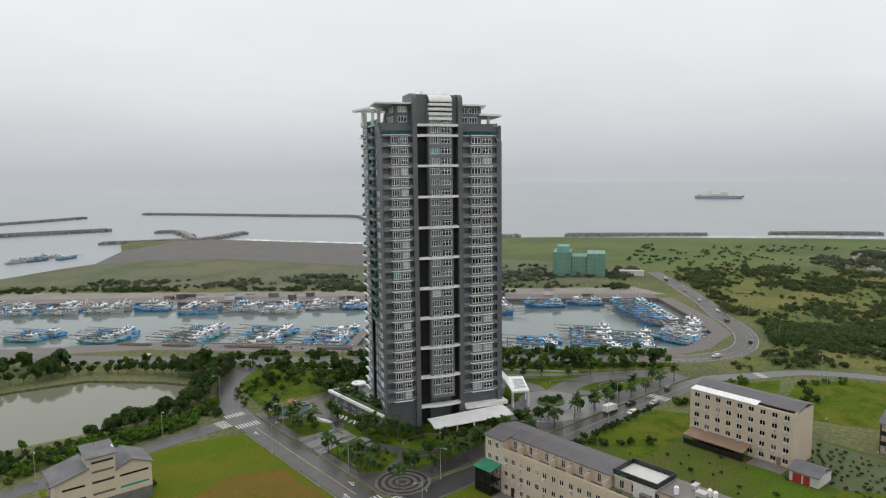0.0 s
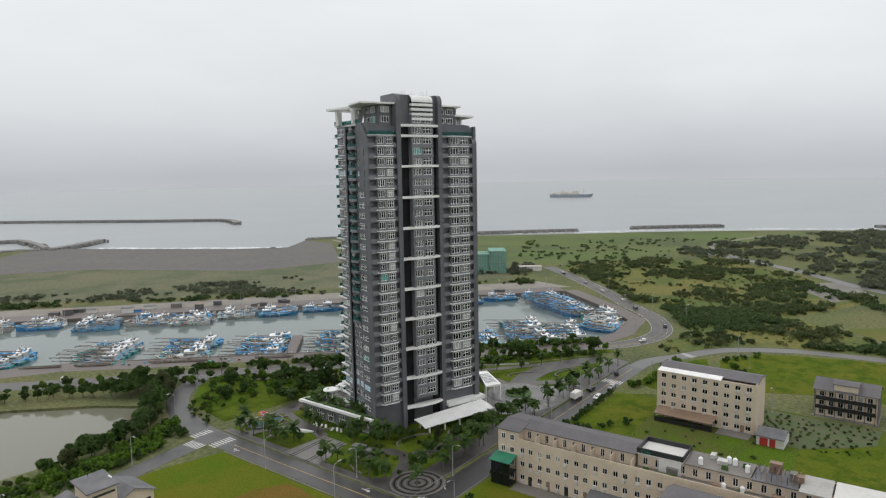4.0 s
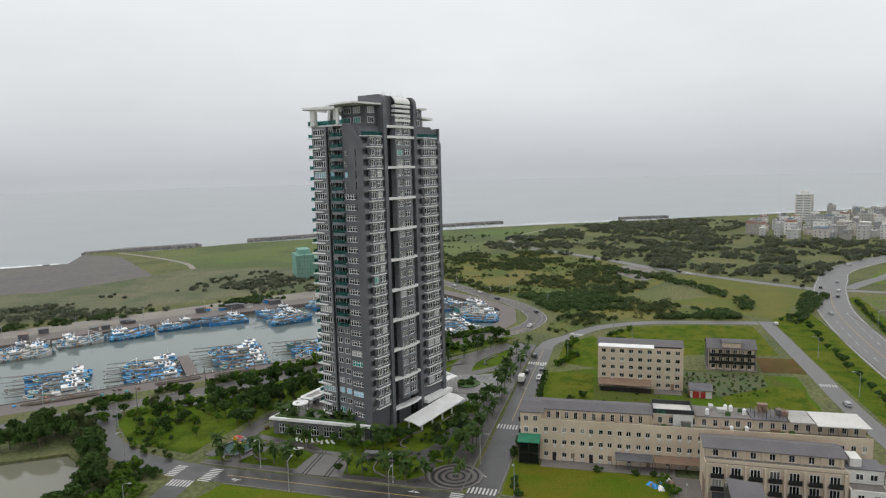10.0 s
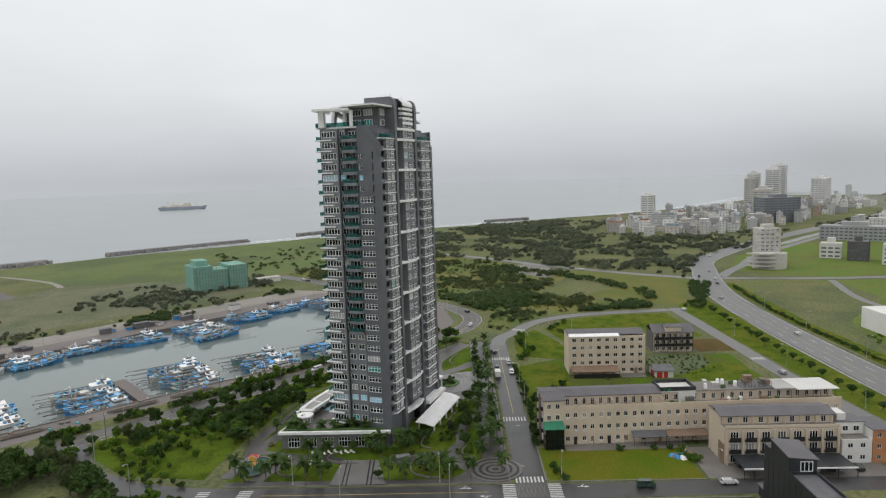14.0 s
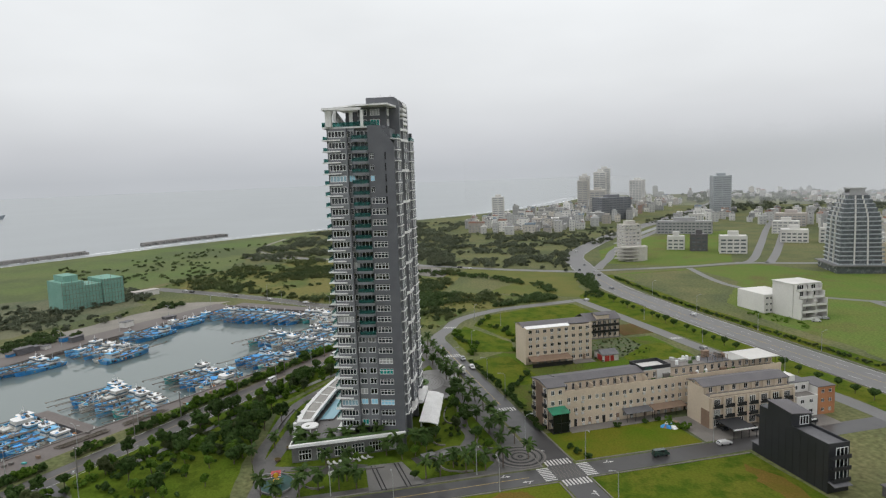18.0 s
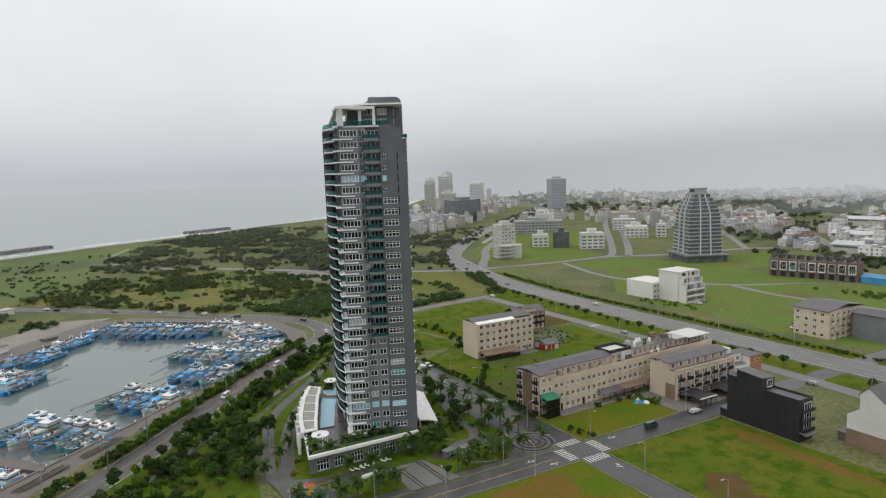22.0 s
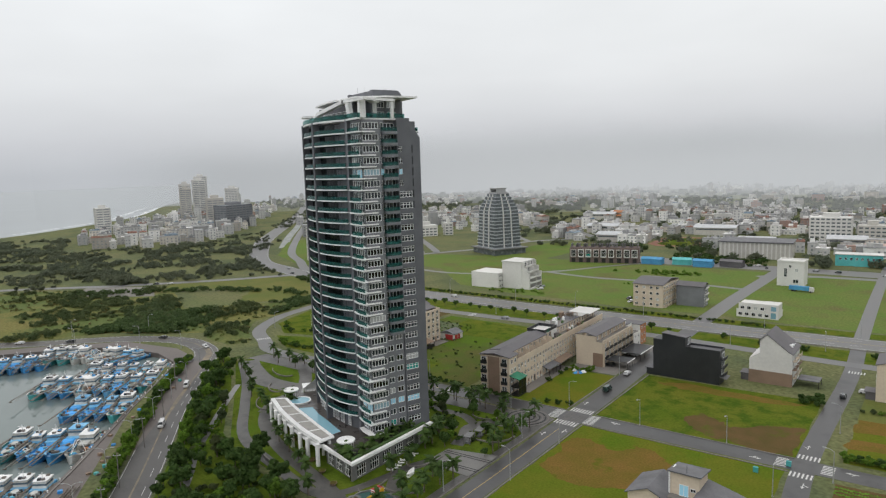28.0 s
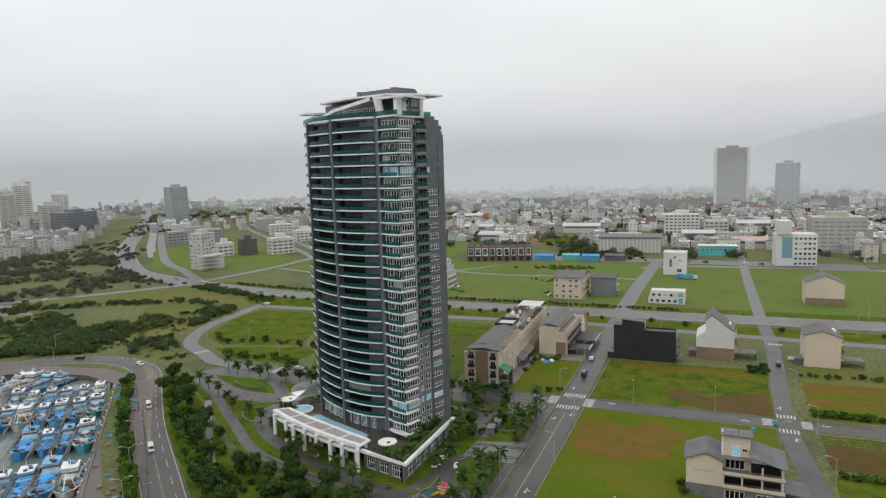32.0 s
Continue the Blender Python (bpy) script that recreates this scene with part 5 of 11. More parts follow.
# five-storey guest house
ht = thing("guest_house", WEST(184.2, 103.4), "five-storey beige guest house with rows of small windows", "guest house")
facade(ht, I4, 30.0, 0.0, 5, 3.1, [1.9 + i * 3.3 for i in range(9)], M_BEIGE2, (1.6, 1.45), 0.95, 2, ac=0.75)
part("wall", MB().box(-0.3, 0, 0, 12.4, 0, 15.8).box(30, 30.3, 0, 12.4, 0, 15.8).box(0, 30, 12.1, 12.4, 0, 15.5).box(0, 30, 0.9, 1.1, 0, 15.4), M_BEIGE2, ht)
part("roof", shed_roof(-0.2, 30.2, 2.6, 12.4, 15.6, 16.8), M_ROOFD, ht, "dark metal roof")
part("roof_strip", MB().add([(0, -0.3, 15.5), (20, -0.3, 15.5), (20, 2.4, 16.1), (0, 2.4, 16.1), (0, -0.3, 15.65), (20, -0.3, 15.65), (20, 2.4, 16.25), (0, 2.4, 16.25)], [(0, 1, 2, 3), (7, 6, 5, 4), (0, 4, 5, 1), (1, 5, 6, 2), (2, 6, 7, 3), (3, 7, 4, 0)]), M_WHITE, ht, "white sheet-metal canopy strip")
part("awning", MB().add([(0.5, 0, 3.4), (19, 0, 3.4), (19, -5.4, 2.5), (0.5, -5.4, 2.5), (0.5, 0, 3.6), (19, 0, 3.6), (19, -5.4, 2.7), (0.5, -5.4, 2.7)], [(0, 1, 2, 3), (7, 6, 5, 4), (0, 4, 5, 1), (1, 5, 6, 2), (2, 6, 7, 3), (3, 7, 4, 0)]), M_BROWN, ht, "large brown lean-to roof")
for q in range(7):
    part("awning_post", MB().box(0.8 + q * 3.0, 0.95 + q * 3.0, -5.2, -5.05, 0, 2.6), M_RAIL, ht)
part("awning_wall", MB().box(0.8, 18.8, -5.3, -5.2, 0, 1.6), M_RAIL, ht)
part("forecourt", MB().box(20, 29.6, -5.5, -0.1, 0.0, 0.15), M_CONC, ht)
part("doorway", MB().box(26.0, 27.2, -0.04, 0.1, 0.15, 2.4), M_BROWN, ht)

# dark chalet-like house
dh = thing("chalet_house", WEST(214.4, 61.4) @ Matrix.Diagonal((0.9, 1, 1, 1)), "dark timbered house with a hipped roof and balconies", "house")
facade(dh, I4, 19.5, 0.0, 3, 3.0, [2.2 + i * 3.0 for i in range(6)], M_BEIGE2, (1.6, 1.7), 0.7, 2)
part("wall", MB().box(-0.3, 0, 0, 10, 0, 9.0).box(19.5, 19.8, 0, 10, 0, 9.0).box(0, 19.5, 9.7, 10, 0, 9).box(0, 19.5, 0.9, 1.0, 0, 8.9), M_ROOFD, dh)
part("roof", shed_roof(-0.3, 19.8, -0.6, 10.4, 8.9, 11.6), M_ROOFD, dh, "dark tiled roof")
part("dormer", MB().box(6.0, 13.5, -0.3, 5.0, 9.0, 11.4), M_BEIGE2, dh)
part("dormer_roof", shed_roof(6.0, 13.5, -0.3, 5.0, 11.3, 12.0), M_ROOFD, dh)
for r in (1, 2):
    part("balcony_rail", MB().box(0.3, 19.2, -1.3, -1.2, r * 3.0, r * 3.0 + 1.1).box(0.3, 19.2, -1.3, 0, r * 3.0 - 0.2, r * 3.0), M_RAIL, dh, "black balcony rail")
for i in range(7):
    part("post", MB().box(0.3 + i * 3.1, 0.5 + i * 3.1, -1.3, -1.1, 0, 8.8), M_RAIL, dh)
part("plinth", MB().box(-0.6, 20.1, -1.6, 10.4, 0, 0.25), M_CONC, dh)

# red shed
rs = thing("shed", WEST(177.6, 71.2) @ Matrix.Diagonal((0.74, 1, 1, 1)), "low shed with a grey metal roof and red doors", "shed")
part("wall", MB().box(0, 10, 0, 8, 0, 2.7), M_WHITEH, rs)
part("door", MB().box(1.2, 4.2, -0.06, 0.02, 0, 2.4), M_RED, rs, "red door")
part("door", MB().box(4.8, 7.0, -0.06, 0.02, 0, 2.4), M_RED, rs, "red door")
part("wall_side", MB().box(-0.05, 0.02, 0.6, 5.0, 0, 2.5), M_RED, rs)
part("roof", shed_roof(0, 10, 0, 8, 2.7, 4.2), M_ROOFL, rs)

# black clad house, long and narrow
bk = thing("black_house", pose(55.4, 65.8, 0), "tall narrow house clad in black metal with stepped roofs", "house")
BD = 6.4
part("wall", MB().box(0, 12.6, 0, BD, 0, 12.2), M_CLAD, bk)
part("wall", MB().add([(12.6, 0, 0), (21.4, 0, 0), (21.4, 0, 16.4), (12.6, 0, 15.6), (12.6, BD, 0), (21.4, BD, 0), (21.4, BD, 17.0), (12.6, BD, 16.2)], [(0, 1, 2, 3), (7, 6, 5, 4), (1, 5, 6, 2), (4, 0, 3, 7), (3, 2, 6, 7)]), M_CLAD, bk, "tall black block")
part("roof", MB().add([(12.3, -0.3, 15.65), (21.7, -0.3, 16.45), (21.7, BD + 0.2, 17.1), (12.3, BD + 0.2, 16.3), (12.3, -0.3, 15.85), (21.7, -0.3, 16.65), (21.7, BD + 0.2, 17.3), (12.3, BD + 0.2, 16.5)], [(3, 2, 1, 0), (4, 5, 6, 7), (0, 1, 5, 4), (1, 2, 6, 5), (2, 3, 7, 6), (3, 0, 4, 7)]), M_ROOFD, bk)
part("wall", MB().box(21.4, 24.8, 0.6, BD, 0, 14.6), M_CLAD, bk)
part("roof_terrace", MB().box(0.3, 12.5, 0.3, BD - 0.3, 12.2, 12.3), M_ROOFL, bk, "pale grey terrace roof")
part("parapet", MB().ring([(0, 0), (12.6, 0), (12.6, BD), (0, BD)], [(0.25, 0.25), (12.35, 0.25), (12.35, BD - 0.25), (0.25, BD - 0.25)], 12.2, 13.0), M_CLAD, bk)
for i in range(9):
    part("seam", MB().box(1.4 + i * 2.6, 1.46 + i * 2.6, BD, BD + 0.05, 0.2, 12.0), M_RAIL, bk)
for z in (3.4, 6.4, 9.4):
    window(bk, 0.8, 4.4, 0, 2.3, pose(-0.06, BD - 1.4, z, 0, 0, -90), 3, M_DOORGLASS)
    part("balcony", MB().box(-1.3, 0, 0.6, BD - 0.6, z - 0.2, z).box(-1.3, -1.2, 0.6, BD - 0.6, z, z + 0.9), M_CLAD, bk)
window(bk, 0.8, 3.6, 0, 2.4, pose(12.54, 4.6, 13.0, 0, 0, -90), 3, M_DOORGLASS)
part("awning", MB().add([(-2.4, 1.0, 2.5), (0, 1.0, 3.0), (0, BD, 3.0), (-2.4, BD, 2.5), (-2.4, 1.0, 2.65), (0, 1.0, 3.15), (0, BD, 3.15), (-2.4, BD, 2.65)], [(3, 2, 1, 0), (4, 5, 6, 7), (0, 1, 5, 4), (1, 2, 6, 5), (2, 3, 7, 6), (3, 0, 4, 7)]), M_ROOFL, bk)
part("shed", MB().box(24.8, 27.4, 2.0, BD, 0, 2.6), M_CLAD, bk)
part("shed_roof", MB().box(24.7, 28.0, 1.6, BD + 0.2, 2.6, 2.8), M_ROOFL, bk)

# pale gabled houses
def gable_house(x, y, d, prof, top, wall, label, base=None):
    """Its outline, drawn in x and z, shows on the north side; the top runs from one eave over the ridge to the other."""
    g = thing("gable_house", pose(x, y, 0), label, "house", "gabled houses")
    n = len(prof)
    part("wall", MB().add([(a, 0, b) for a, b in prof] + [(a, d, b) for a, b in prof], [tuple(range(n)), tuple(range(2 * n - 1, n - 1, -1))] + [((i + 1) % n, i, n + i, n + (i + 1) % n) for i in range(n)]), wall, g)
    for (xa, za), (xb, zb) in zip(top, top[1:]):
        part("roof", MB().add([(xa, -0.4, za), (xb, -0.4, zb), (xb, d + 0.25, zb), (xa, d + 0.25, za), (xa, -0.4, za + 0.25), (xb, -0.4, zb + 0.25), (xb, d + 0.25, zb + 0.25), (xa, d + 0.25, za + 0.25)], [(3, 2, 1, 0), (4, 5, 6, 7), (0, 1, 5, 4), (1, 2, 6, 5), (2, 3, 7, 6), (3, 0, 4, 7)]), M_ROOFD, g, "dark metal roof")
    x0, x1 = min(p[0] for p in prof), max(p[0] for p in prof)
    if base:
        part("wall_base", MB().box(x0 - 0.1, x1 + 0.1, d - 1.0, d + 0.12, 0, base), M_BROWN, g, "brown lower wall")
    for r in range(4):
        for q in range(3):
            yy = d - 1.2 - q * 4.8
            window(g, 0, 2.4, 0.3, 2.5, pose(x0 - 0.06, yy, r * 3.1, 0, 0, -90), 3)
            window(g, 0, 1.6, 0.9, 2.3, pose(x1 + 0.06, yy - 2.4, r * 2.2, 0, 0, 90), 2)
            if r:
                part("balcony", MB().box(x0 - 1.2, x0, yy - 2.7, yy + 0.3, r * 3.1 - 0.1, r * 3.1 + 0.1).box(x0 - 1.2, x0 - 1.1, yy - 2.7, yy + 0.3, r * 3.1 + 0.1, r * 3.1 + 1.0), M_BEIGE2 if r % 2 else M_BROWN, g)
    part("carport", MB().box(x0 - 8.5, x0 - 1.6, d - 9, d - 2.4, 2.6, 2.8), M_ROOFL, g, "grey carport roof")
    for q in (0, 1):
        part("carport_post", MB().box(x0 - 8.4, x0 - 8.2, d - 8.9 + q * 6.0, d - 8.7 + q * 6.0, 0, 2.6), M_RAIL, g)
    part("lean_to", MB().box(x1, x1 + 3.0, d - 6, d - 1, 0, 2.6).box(x1 - 0.2, x1 + 3.4, d - 6.4, d - 0.6, 2.6, 2.8), M_ROOFD, g)
    for i in range(3):
        part("water_tank", MB().tube((x0 + 1.6, 2.0 + i * 3, 11.6), (x0 + 1.6, 2.0 + i * 3, 13.2 + 0.4 * i), 0.6, n=10), M_FRAME, g)
    return g


gable_house(32.4, 46.0, 15.2, [(1.0, 0), (15.4, 0), (15.4, 9.0), (11.9, 11.4), (11.9, 16.0), (9.5, 18.4), (2.3, 12.8), (1.0, 12.2)], [(0.6, 11.9), (2.3, 12.9), (9.5, 18.5), (12.3, 15.7)], M_WHITEH, "pale tall gabled house with a steep dark roof and brown base", 4.8)
gable_house(-6.6, 46.5, 15.0, [(1.8, 0), (14.4, 0), (14.4, 12.6), (8.3, 14.4), (1.8, 12.3)], [(1.3, 12.15), (8.3, 14.5), (14.9, 12.5)], M_BEIGE2, "beige gabled house with a low dark roof and carport")

# stepped cream villa with grey roofs
vl = thing("villa", pose(24.4, 174.0, 0), "cream stepped villa with grey metal roofs and terraces", "villa")
part("wall", MB().box(0, 21.8, 0, 10.0, 0, 3.2), M_STONE, vl, "grey lower storey")
part("wall", MB().box(0, 7.2, 0, 7.5, 3.2, 9.6), M_BEIGE2, vl)
part("wall", MB().add([(0, 0, 9.6), (7.2, 0, 9.6), (7.2, 0, 11.6), (0, 7.5, 9.6), (7.2, 7.5, 9.6), (7.2, 7.5, 11.6)], [(0, 1, 2), (5, 4, 3), (0, 2, 5, 3), (1, 4, 5, 2), (0, 3, 4, 1)]), M_BEIGE2, vl)
part("wall", MB().box(7.2, 13.4, 0, 6.5, 3.2, 14.2), M_BEIGE2, vl)
part("wall", MB().add([(13.4, 0, 3.2), (21.8, 0, 3.2), (21.8, 0, 9.5), (17.2, 0, 11.4), (13.4, 0, 9.5), (13.4, 10, 3.2), (21.8, 10, 3.2), (21.8, 10, 9.5), (17.2, 10, 11.4), (13.4, 10, 9.5)], [(0, 1, 2, 3, 4), (9, 8, 7, 6, 5), (1, 6, 7, 2), (2, 7, 8, 3), (3, 8, 9, 4), (0, 4, 9, 5)]), M_BEIGE2, vl)
part("terrace", MB().box(-0.4, 13.4, 6.5, 10.6, 6.4, 6.7), M_CONC, vl)
part("terrace", MB().box(-0.4, 13.4, 7.5, 10.6, 3.0, 3.3), M_CONC, vl)
part("terrace", MB().box(7.0, 13.4, 6.5, 8.6, 9.8, 10.0), M_CONC, vl)
for x in (0.0, 4.4, 8.8, 13.0):
    part("column", MB().box(x, x + 0.4, 10.1, 10.5, 3.3, 9.4 if x < 5 else 6.4), M_BEIGE2, vl)
# Shade under the terraces, laid on the wall as black sheets.
part("room_shade", MB().box(0.4, 13.2, 7.5, 7.6, 3.4, 6.3).box(0.4, 7.0, 7.5, 7.6, 6.8, 9.2), M_BLACK, vl, "black sheets that stand in for shade behind the terraces")


def slope(x0, x1, y0, y1, za, zb, t=0.2):
    return MB().add([(x0, y0, za), (x1, y0, zb), (x1, y1, zb), (x0, y1, za), (x0, y0, za + t), (x1, y0, zb + t), (x1, y1, zb + t), (x0, y1, za + t)], [(3, 2, 1, 0), (4, 5, 6, 7), (0, 1, 5, 4), (1, 2, 6, 5), (2, 3, 7, 6), (3, 0, 4, 7)])


part("roof", slope(-0.9, 7.4, -0.6, 11.0, 9.6, 11.8), M_ROOFL, vl, "grey ribbed metal roof")
part("roof", slope(13.2, 17.2, -0.6, 10.6, 9.7, 11.5), M_ROOFL, vl)
part("roof", slope(17.2, 22.4, -0.6, 10.6, 11.5, 9.3), M_ROOFL, vl)
part("roof", MB().add([(6.6, -0.5, 14.1), (14.0, -0.5, 14.1), (14.0, 7.2, 15.2), (6.6, 7.2, 15.2), (6.6, -0.5, 14.35), (14.0, -0.5, 14.35), (14.0, 7.2, 15.45), (6.6, 7.2, 15.45)], [(3, 2, 1, 0), (4, 5, 6, 7), (0, 1, 5, 4), (1, 2, 6, 5), (2, 3, 7, 6), (3, 0, 4, 7)]), M_ROOFL, vl)
part("wall", MB().add([(7.2, 0, 14.2), (13.4, 0, 14.2), (13.4, 6.5, 14.2), (7.2, 6.5, 14.2), (7.2, 6.5, 15.0), (13.4, 6.5, 15.0)], [(3, 2, 1, 0), (0, 1, 5, 4), (1, 2, 5), (2, 3, 4, 5), (3, 0, 4)]), M_BEIGE2, vl)
part("end_wall", MB().box(13.4, 13.7, 2.5, 6.8, 9.8, 15.0), M_WHITE, vl, "white end wall of the roof room")
for z in (4.6, 7.6, 10.2, 12.6):
    part("slot_window", MB().box(8.0, 13.0, -0.05, 0.02, z, z + 0.55), M_GLASS, vl)
    if z < 9:
        part("slot_window", MB().box(1.4, 6.4, -0.05, 0.02, z, z + 0.5), M_GLASS, vl)
        part("slot_window", MB().box(14.2, 21.0, -0.05, 0.02, z, z + 0.5), M_GLASS, vl)
window(vl, 0, 2.0, 0, 2.6, pose(11.4, 6.56, 10.0, 0, 0, 180), 2, M_BLUEFILM)
window(vl, 0, 1.2, 0.8, 1.6, pose(9.0, 6.56, 10.6, 0, 0, 180), 2)
for z in (0.3, 6.7):
    window(vl, 0, 4.4, 0, 2.4, pose(12.8, 10.06 if z < 1 else 6.56, z, 0, 0, 180), 4, M_DOORGLASS)
window(vl, 0, 3.6, 0.4, 2.2, pose(5.8, 10.06, 0.3, 0, 0, 180), 3)
part("slot_window", MB().box(15.0, 20.0, 9.99, 10.05, 6.6, 7.0), M_GLASS, vl)
part("terrace_rail", MB().box(-0.4, 13.4, 10.5, 10.6, 6.7, 7.5).box(-0.4, 13.4, 10.5, 10.6, 3.3, 4.2), M_BEIGE2, vl)
part("porch_roof", slope(-6.0, 0.0, 1.0, 9.0, 2.6, 3.2), M_ROOFL, vl)
part("antenna", MB().tube((10, 6, 14.8), (10, 6, 17.0), 0.05, n=5), M_RAIL, vl)

# white modern building beyond the highway
wb2 = thing("office_building", pose(212.0, -74.0, 0, 0, 0, 0), "white modern building with stepped terraces beyond the highway", "building")
for r in range(5):
    z, back = r * 3.6, max(0, r - 2) * 2.0
    part("wall", MB().box(3.0, 18.0, 0.0, 17.0, z, z + 3.6), M_WHITEH, wb2)
    part("terrace", MB().box(-3.0 + back, 3.0, 0.5, 16.5, z, z + 0.3).box(-3.0 + back, -2.7 + back, 0.5, 16.5, z + 0.3, z + 1.2).box(-3.0 + back, 3.0, 0.5, 0.9, z + 0.3, z + 3.6).box(-3.0 + back, 3.0, 16.1, 16.5, z + 0.3, z + 3.6).box(-3.0 + back, 3.0, 7.5, 7.9, z + 0.3, z + 3.6), M_WHITEH, wb2)
    for a in (1.5, 9.0):
        window(wb2, 0, 5.5, 0.2, 2.8, pose(2.95, 7.0 + a, z + 0.3, 0, 0, -90), 4, M_DOORGLASS)
part("roof", MB().box(2.6, 18.4, -0.4, 17.4, 18.0, 18.4), M_WHITEH, wb2)
facade(wb2, pose(18.0, 22.0, 0, 0, 0, -90), 18.0, 0.0, 3, 3.3, [2 + i * 2.7 for i in range(6)], M_WHITEH, (1.6, 1.3), 1.0, 2)
part("wall", MB().box(18.3, 40, 21.7, 22.0, 0, 9.9).box(39.7, 40, 4, 21.7, 0, 9.9).box(18.3, 40, 4.0, 4.3, 0, 9.9).box(19.2, 19.4, 4.3, 21.7, 0, 9.8), M_WHITEH, wb2)
part("roof", MB().box(18.0, 40, 4, 22, 9.9, 10.3), M_WHITEH, wb2)

# beige and grey pair beyond the highway
du = thing("apartment_house", WEST(98.5, -43.5) @ pose(0, 0, 0), "beige four-storey apartment house with a dark roof", "house")
du.matrix_basis = pose(116.4, -44.0, 0, 0, 0, 180) @ pose(-17.0, 0, 0)
part("wall", MB().box(0, 17.0, 0.3, 28.0, 0, 13.0), M_BEIGE2, du)
for r in range(4):
    for a in (2.0, 6.2, 10.4, 14.0):
        window(du, a - 0.8, a + 0.8, 1.0, 2.4, pose(0, 0.28, r * 3.2), 2, M_DOORGLASS)
    for a in range(6):
        window(du, 0, 2.2, 0.6, 2.4, pose(17.02, 2.0 + a * 4.3, r * 3.2, 0, 0, 90), 2, M_DOORGLASS)
        part("balcony", MB().box(17.0, 18.2, 1.8 + a * 4.3, 4.4 + a * 4.3, r * 3.2, r * 3.2 + 1.0), M_BEIGE2, du)
part("roof", shed_roof(-0.2, 17.2, 0.0, 28.2, 13.0, 15.2), M_ROOFD, du)
g2 = thing("apartment_house", pose(98.0, -66.5, 0), "dark grey narrow house with a metal roof", "house")
part("wall", MB().box(0, 15.0, 0, 9.0, 0, 11.5), M_TILE2, g2)
part("roof", shed_roof(-0.2, 15.2, -0.2, 9.2, 11.5, 13.4), M_ROOFD, g2)
for r in range(3):
    window(g2, 0, 4.0, 0.6, 2.6, pose(-0.02, 6.5, r * 3.5, 0, 0, -90), 3)
    part("balcony", MB().box(-1.2, 0, 2.0, 7.5, r * 3.5 + 3.2, r * 3.5 + 3.4).box(-1.2, -1.1, 2.0, 7.5, r * 3.5 + 3.4, r * 3.5 + 4.3), M_WHITEH, g2)
# white villa with blue panels, white cube house
v2 = thing("white_villa", pose(57.5, -57.0, 0), "white two-storey villa with roof terrace and blue panels", "house")
part("wall", MB().box(0, 20, 0, 12, 0, 3.4).box(6, 19, 0, 12, 3.4, 6.8).box(0, 8, 2, 11, 3.4, 7.4), M_WHITEH, v2)
part("panel", MB().box(1.0, 3.4, 12.0, 12.06, 0.4, 6.6), M_BLUEFILM, v2, "blue glass panel")
for i in range(5):
    window(v2, 0, 1.8, 0, 1.6, pose(19.0 - i * 3.2, 12.08, 0.9, 0, 0, 180), 2)
    if i < 4:
        window(v2, 0, 1.8, 0, 1.6, pose(18.0 - i * 3.2, 12.08, 4.3, 0, 0, 180), 2)
part("terrace_rail", MB().box(0, 20, 12.0, 12.15, 3.4, 4.3).box(6, 19, 11.9, 12.05, 6.8, 7.6), M_WHITEH, v2)
v3 = thing("white_house", pose(61.5, -160.0, 0), "plain white cube-shaped house with few windows", "house")
part("wall", MB().box(0, 15.5, 0, 14, 0, 15.5), M_WHITEH, v3)
part("parapet", MB().ring([(-0.2, -0.2), (15.7, -0.2), (15.7, 14.2), (-0.2, 14.2)], [(0.2, 0.2), (15.3, 0.2), (15.3, 13.8), (0.2, 13.8)], 15.5, 16.4), M_WHITEH, v3)
for a, z, w, h in ((3.0, 2.2, 3.2, 2.4), (9.8, 6.0, 1.6, 5.5), (3.4, 9.5, 1.8, 2.0), (7.2, 12.0, 1.4, 1.6)):
    window(v3, 0, w, 0, h, pose(a + w, 14.05, z, 0, 0, 180), 2)
v4 = thing("gable_house", pose(-24.0, -78.0, 0), "beige gabled house with a grey roof beyond the highway", "house")
part("wall", MB().box(0, 19, 0, 16, 0, 12.5), M_BEIGE2, v4)
part("gable", MB().add([(0, 16, 12.5), (19, 16, 12.5), (9.5, 16, 16.5), (0, 0, 12.5), (19, 0, 12.5), (9.5, 0, 16.5)], [(0, 1, 2), (5, 4, 3), (0, 2, 5, 3), (2, 1, 4, 5), (1, 0, 3, 4)]), M_BEIGE2, v4)
part("roof", MB().add([(-0.5, -0.5, 12.4), (9.5, -0.5, 16.8), (9.5, 16.4, 16.8), (-0.5, 16.4, 12.4), (19.5, -0.5, 12.4), (19.5, 16.4, 12.4)], [(0, 1, 2, 3), (1, 4, 5, 2)]), M_ROOFD, v4)
part("wall_base", MB().box(-0.1, 19.1, 16.0, 16.1, 0, 4.0), M_BROWN, v4)
for r in range(4):
    window(v4, 0, 2.4, 0.5, 2.5, pose(-0.04, 12.0, r * 3.1, 0, 0, -90), 2)
    window(v4, 0, 2.4, 0.5, 2.5, pose(-0.04, 6.0, r * 3.1, 0, 0, -90), 2)

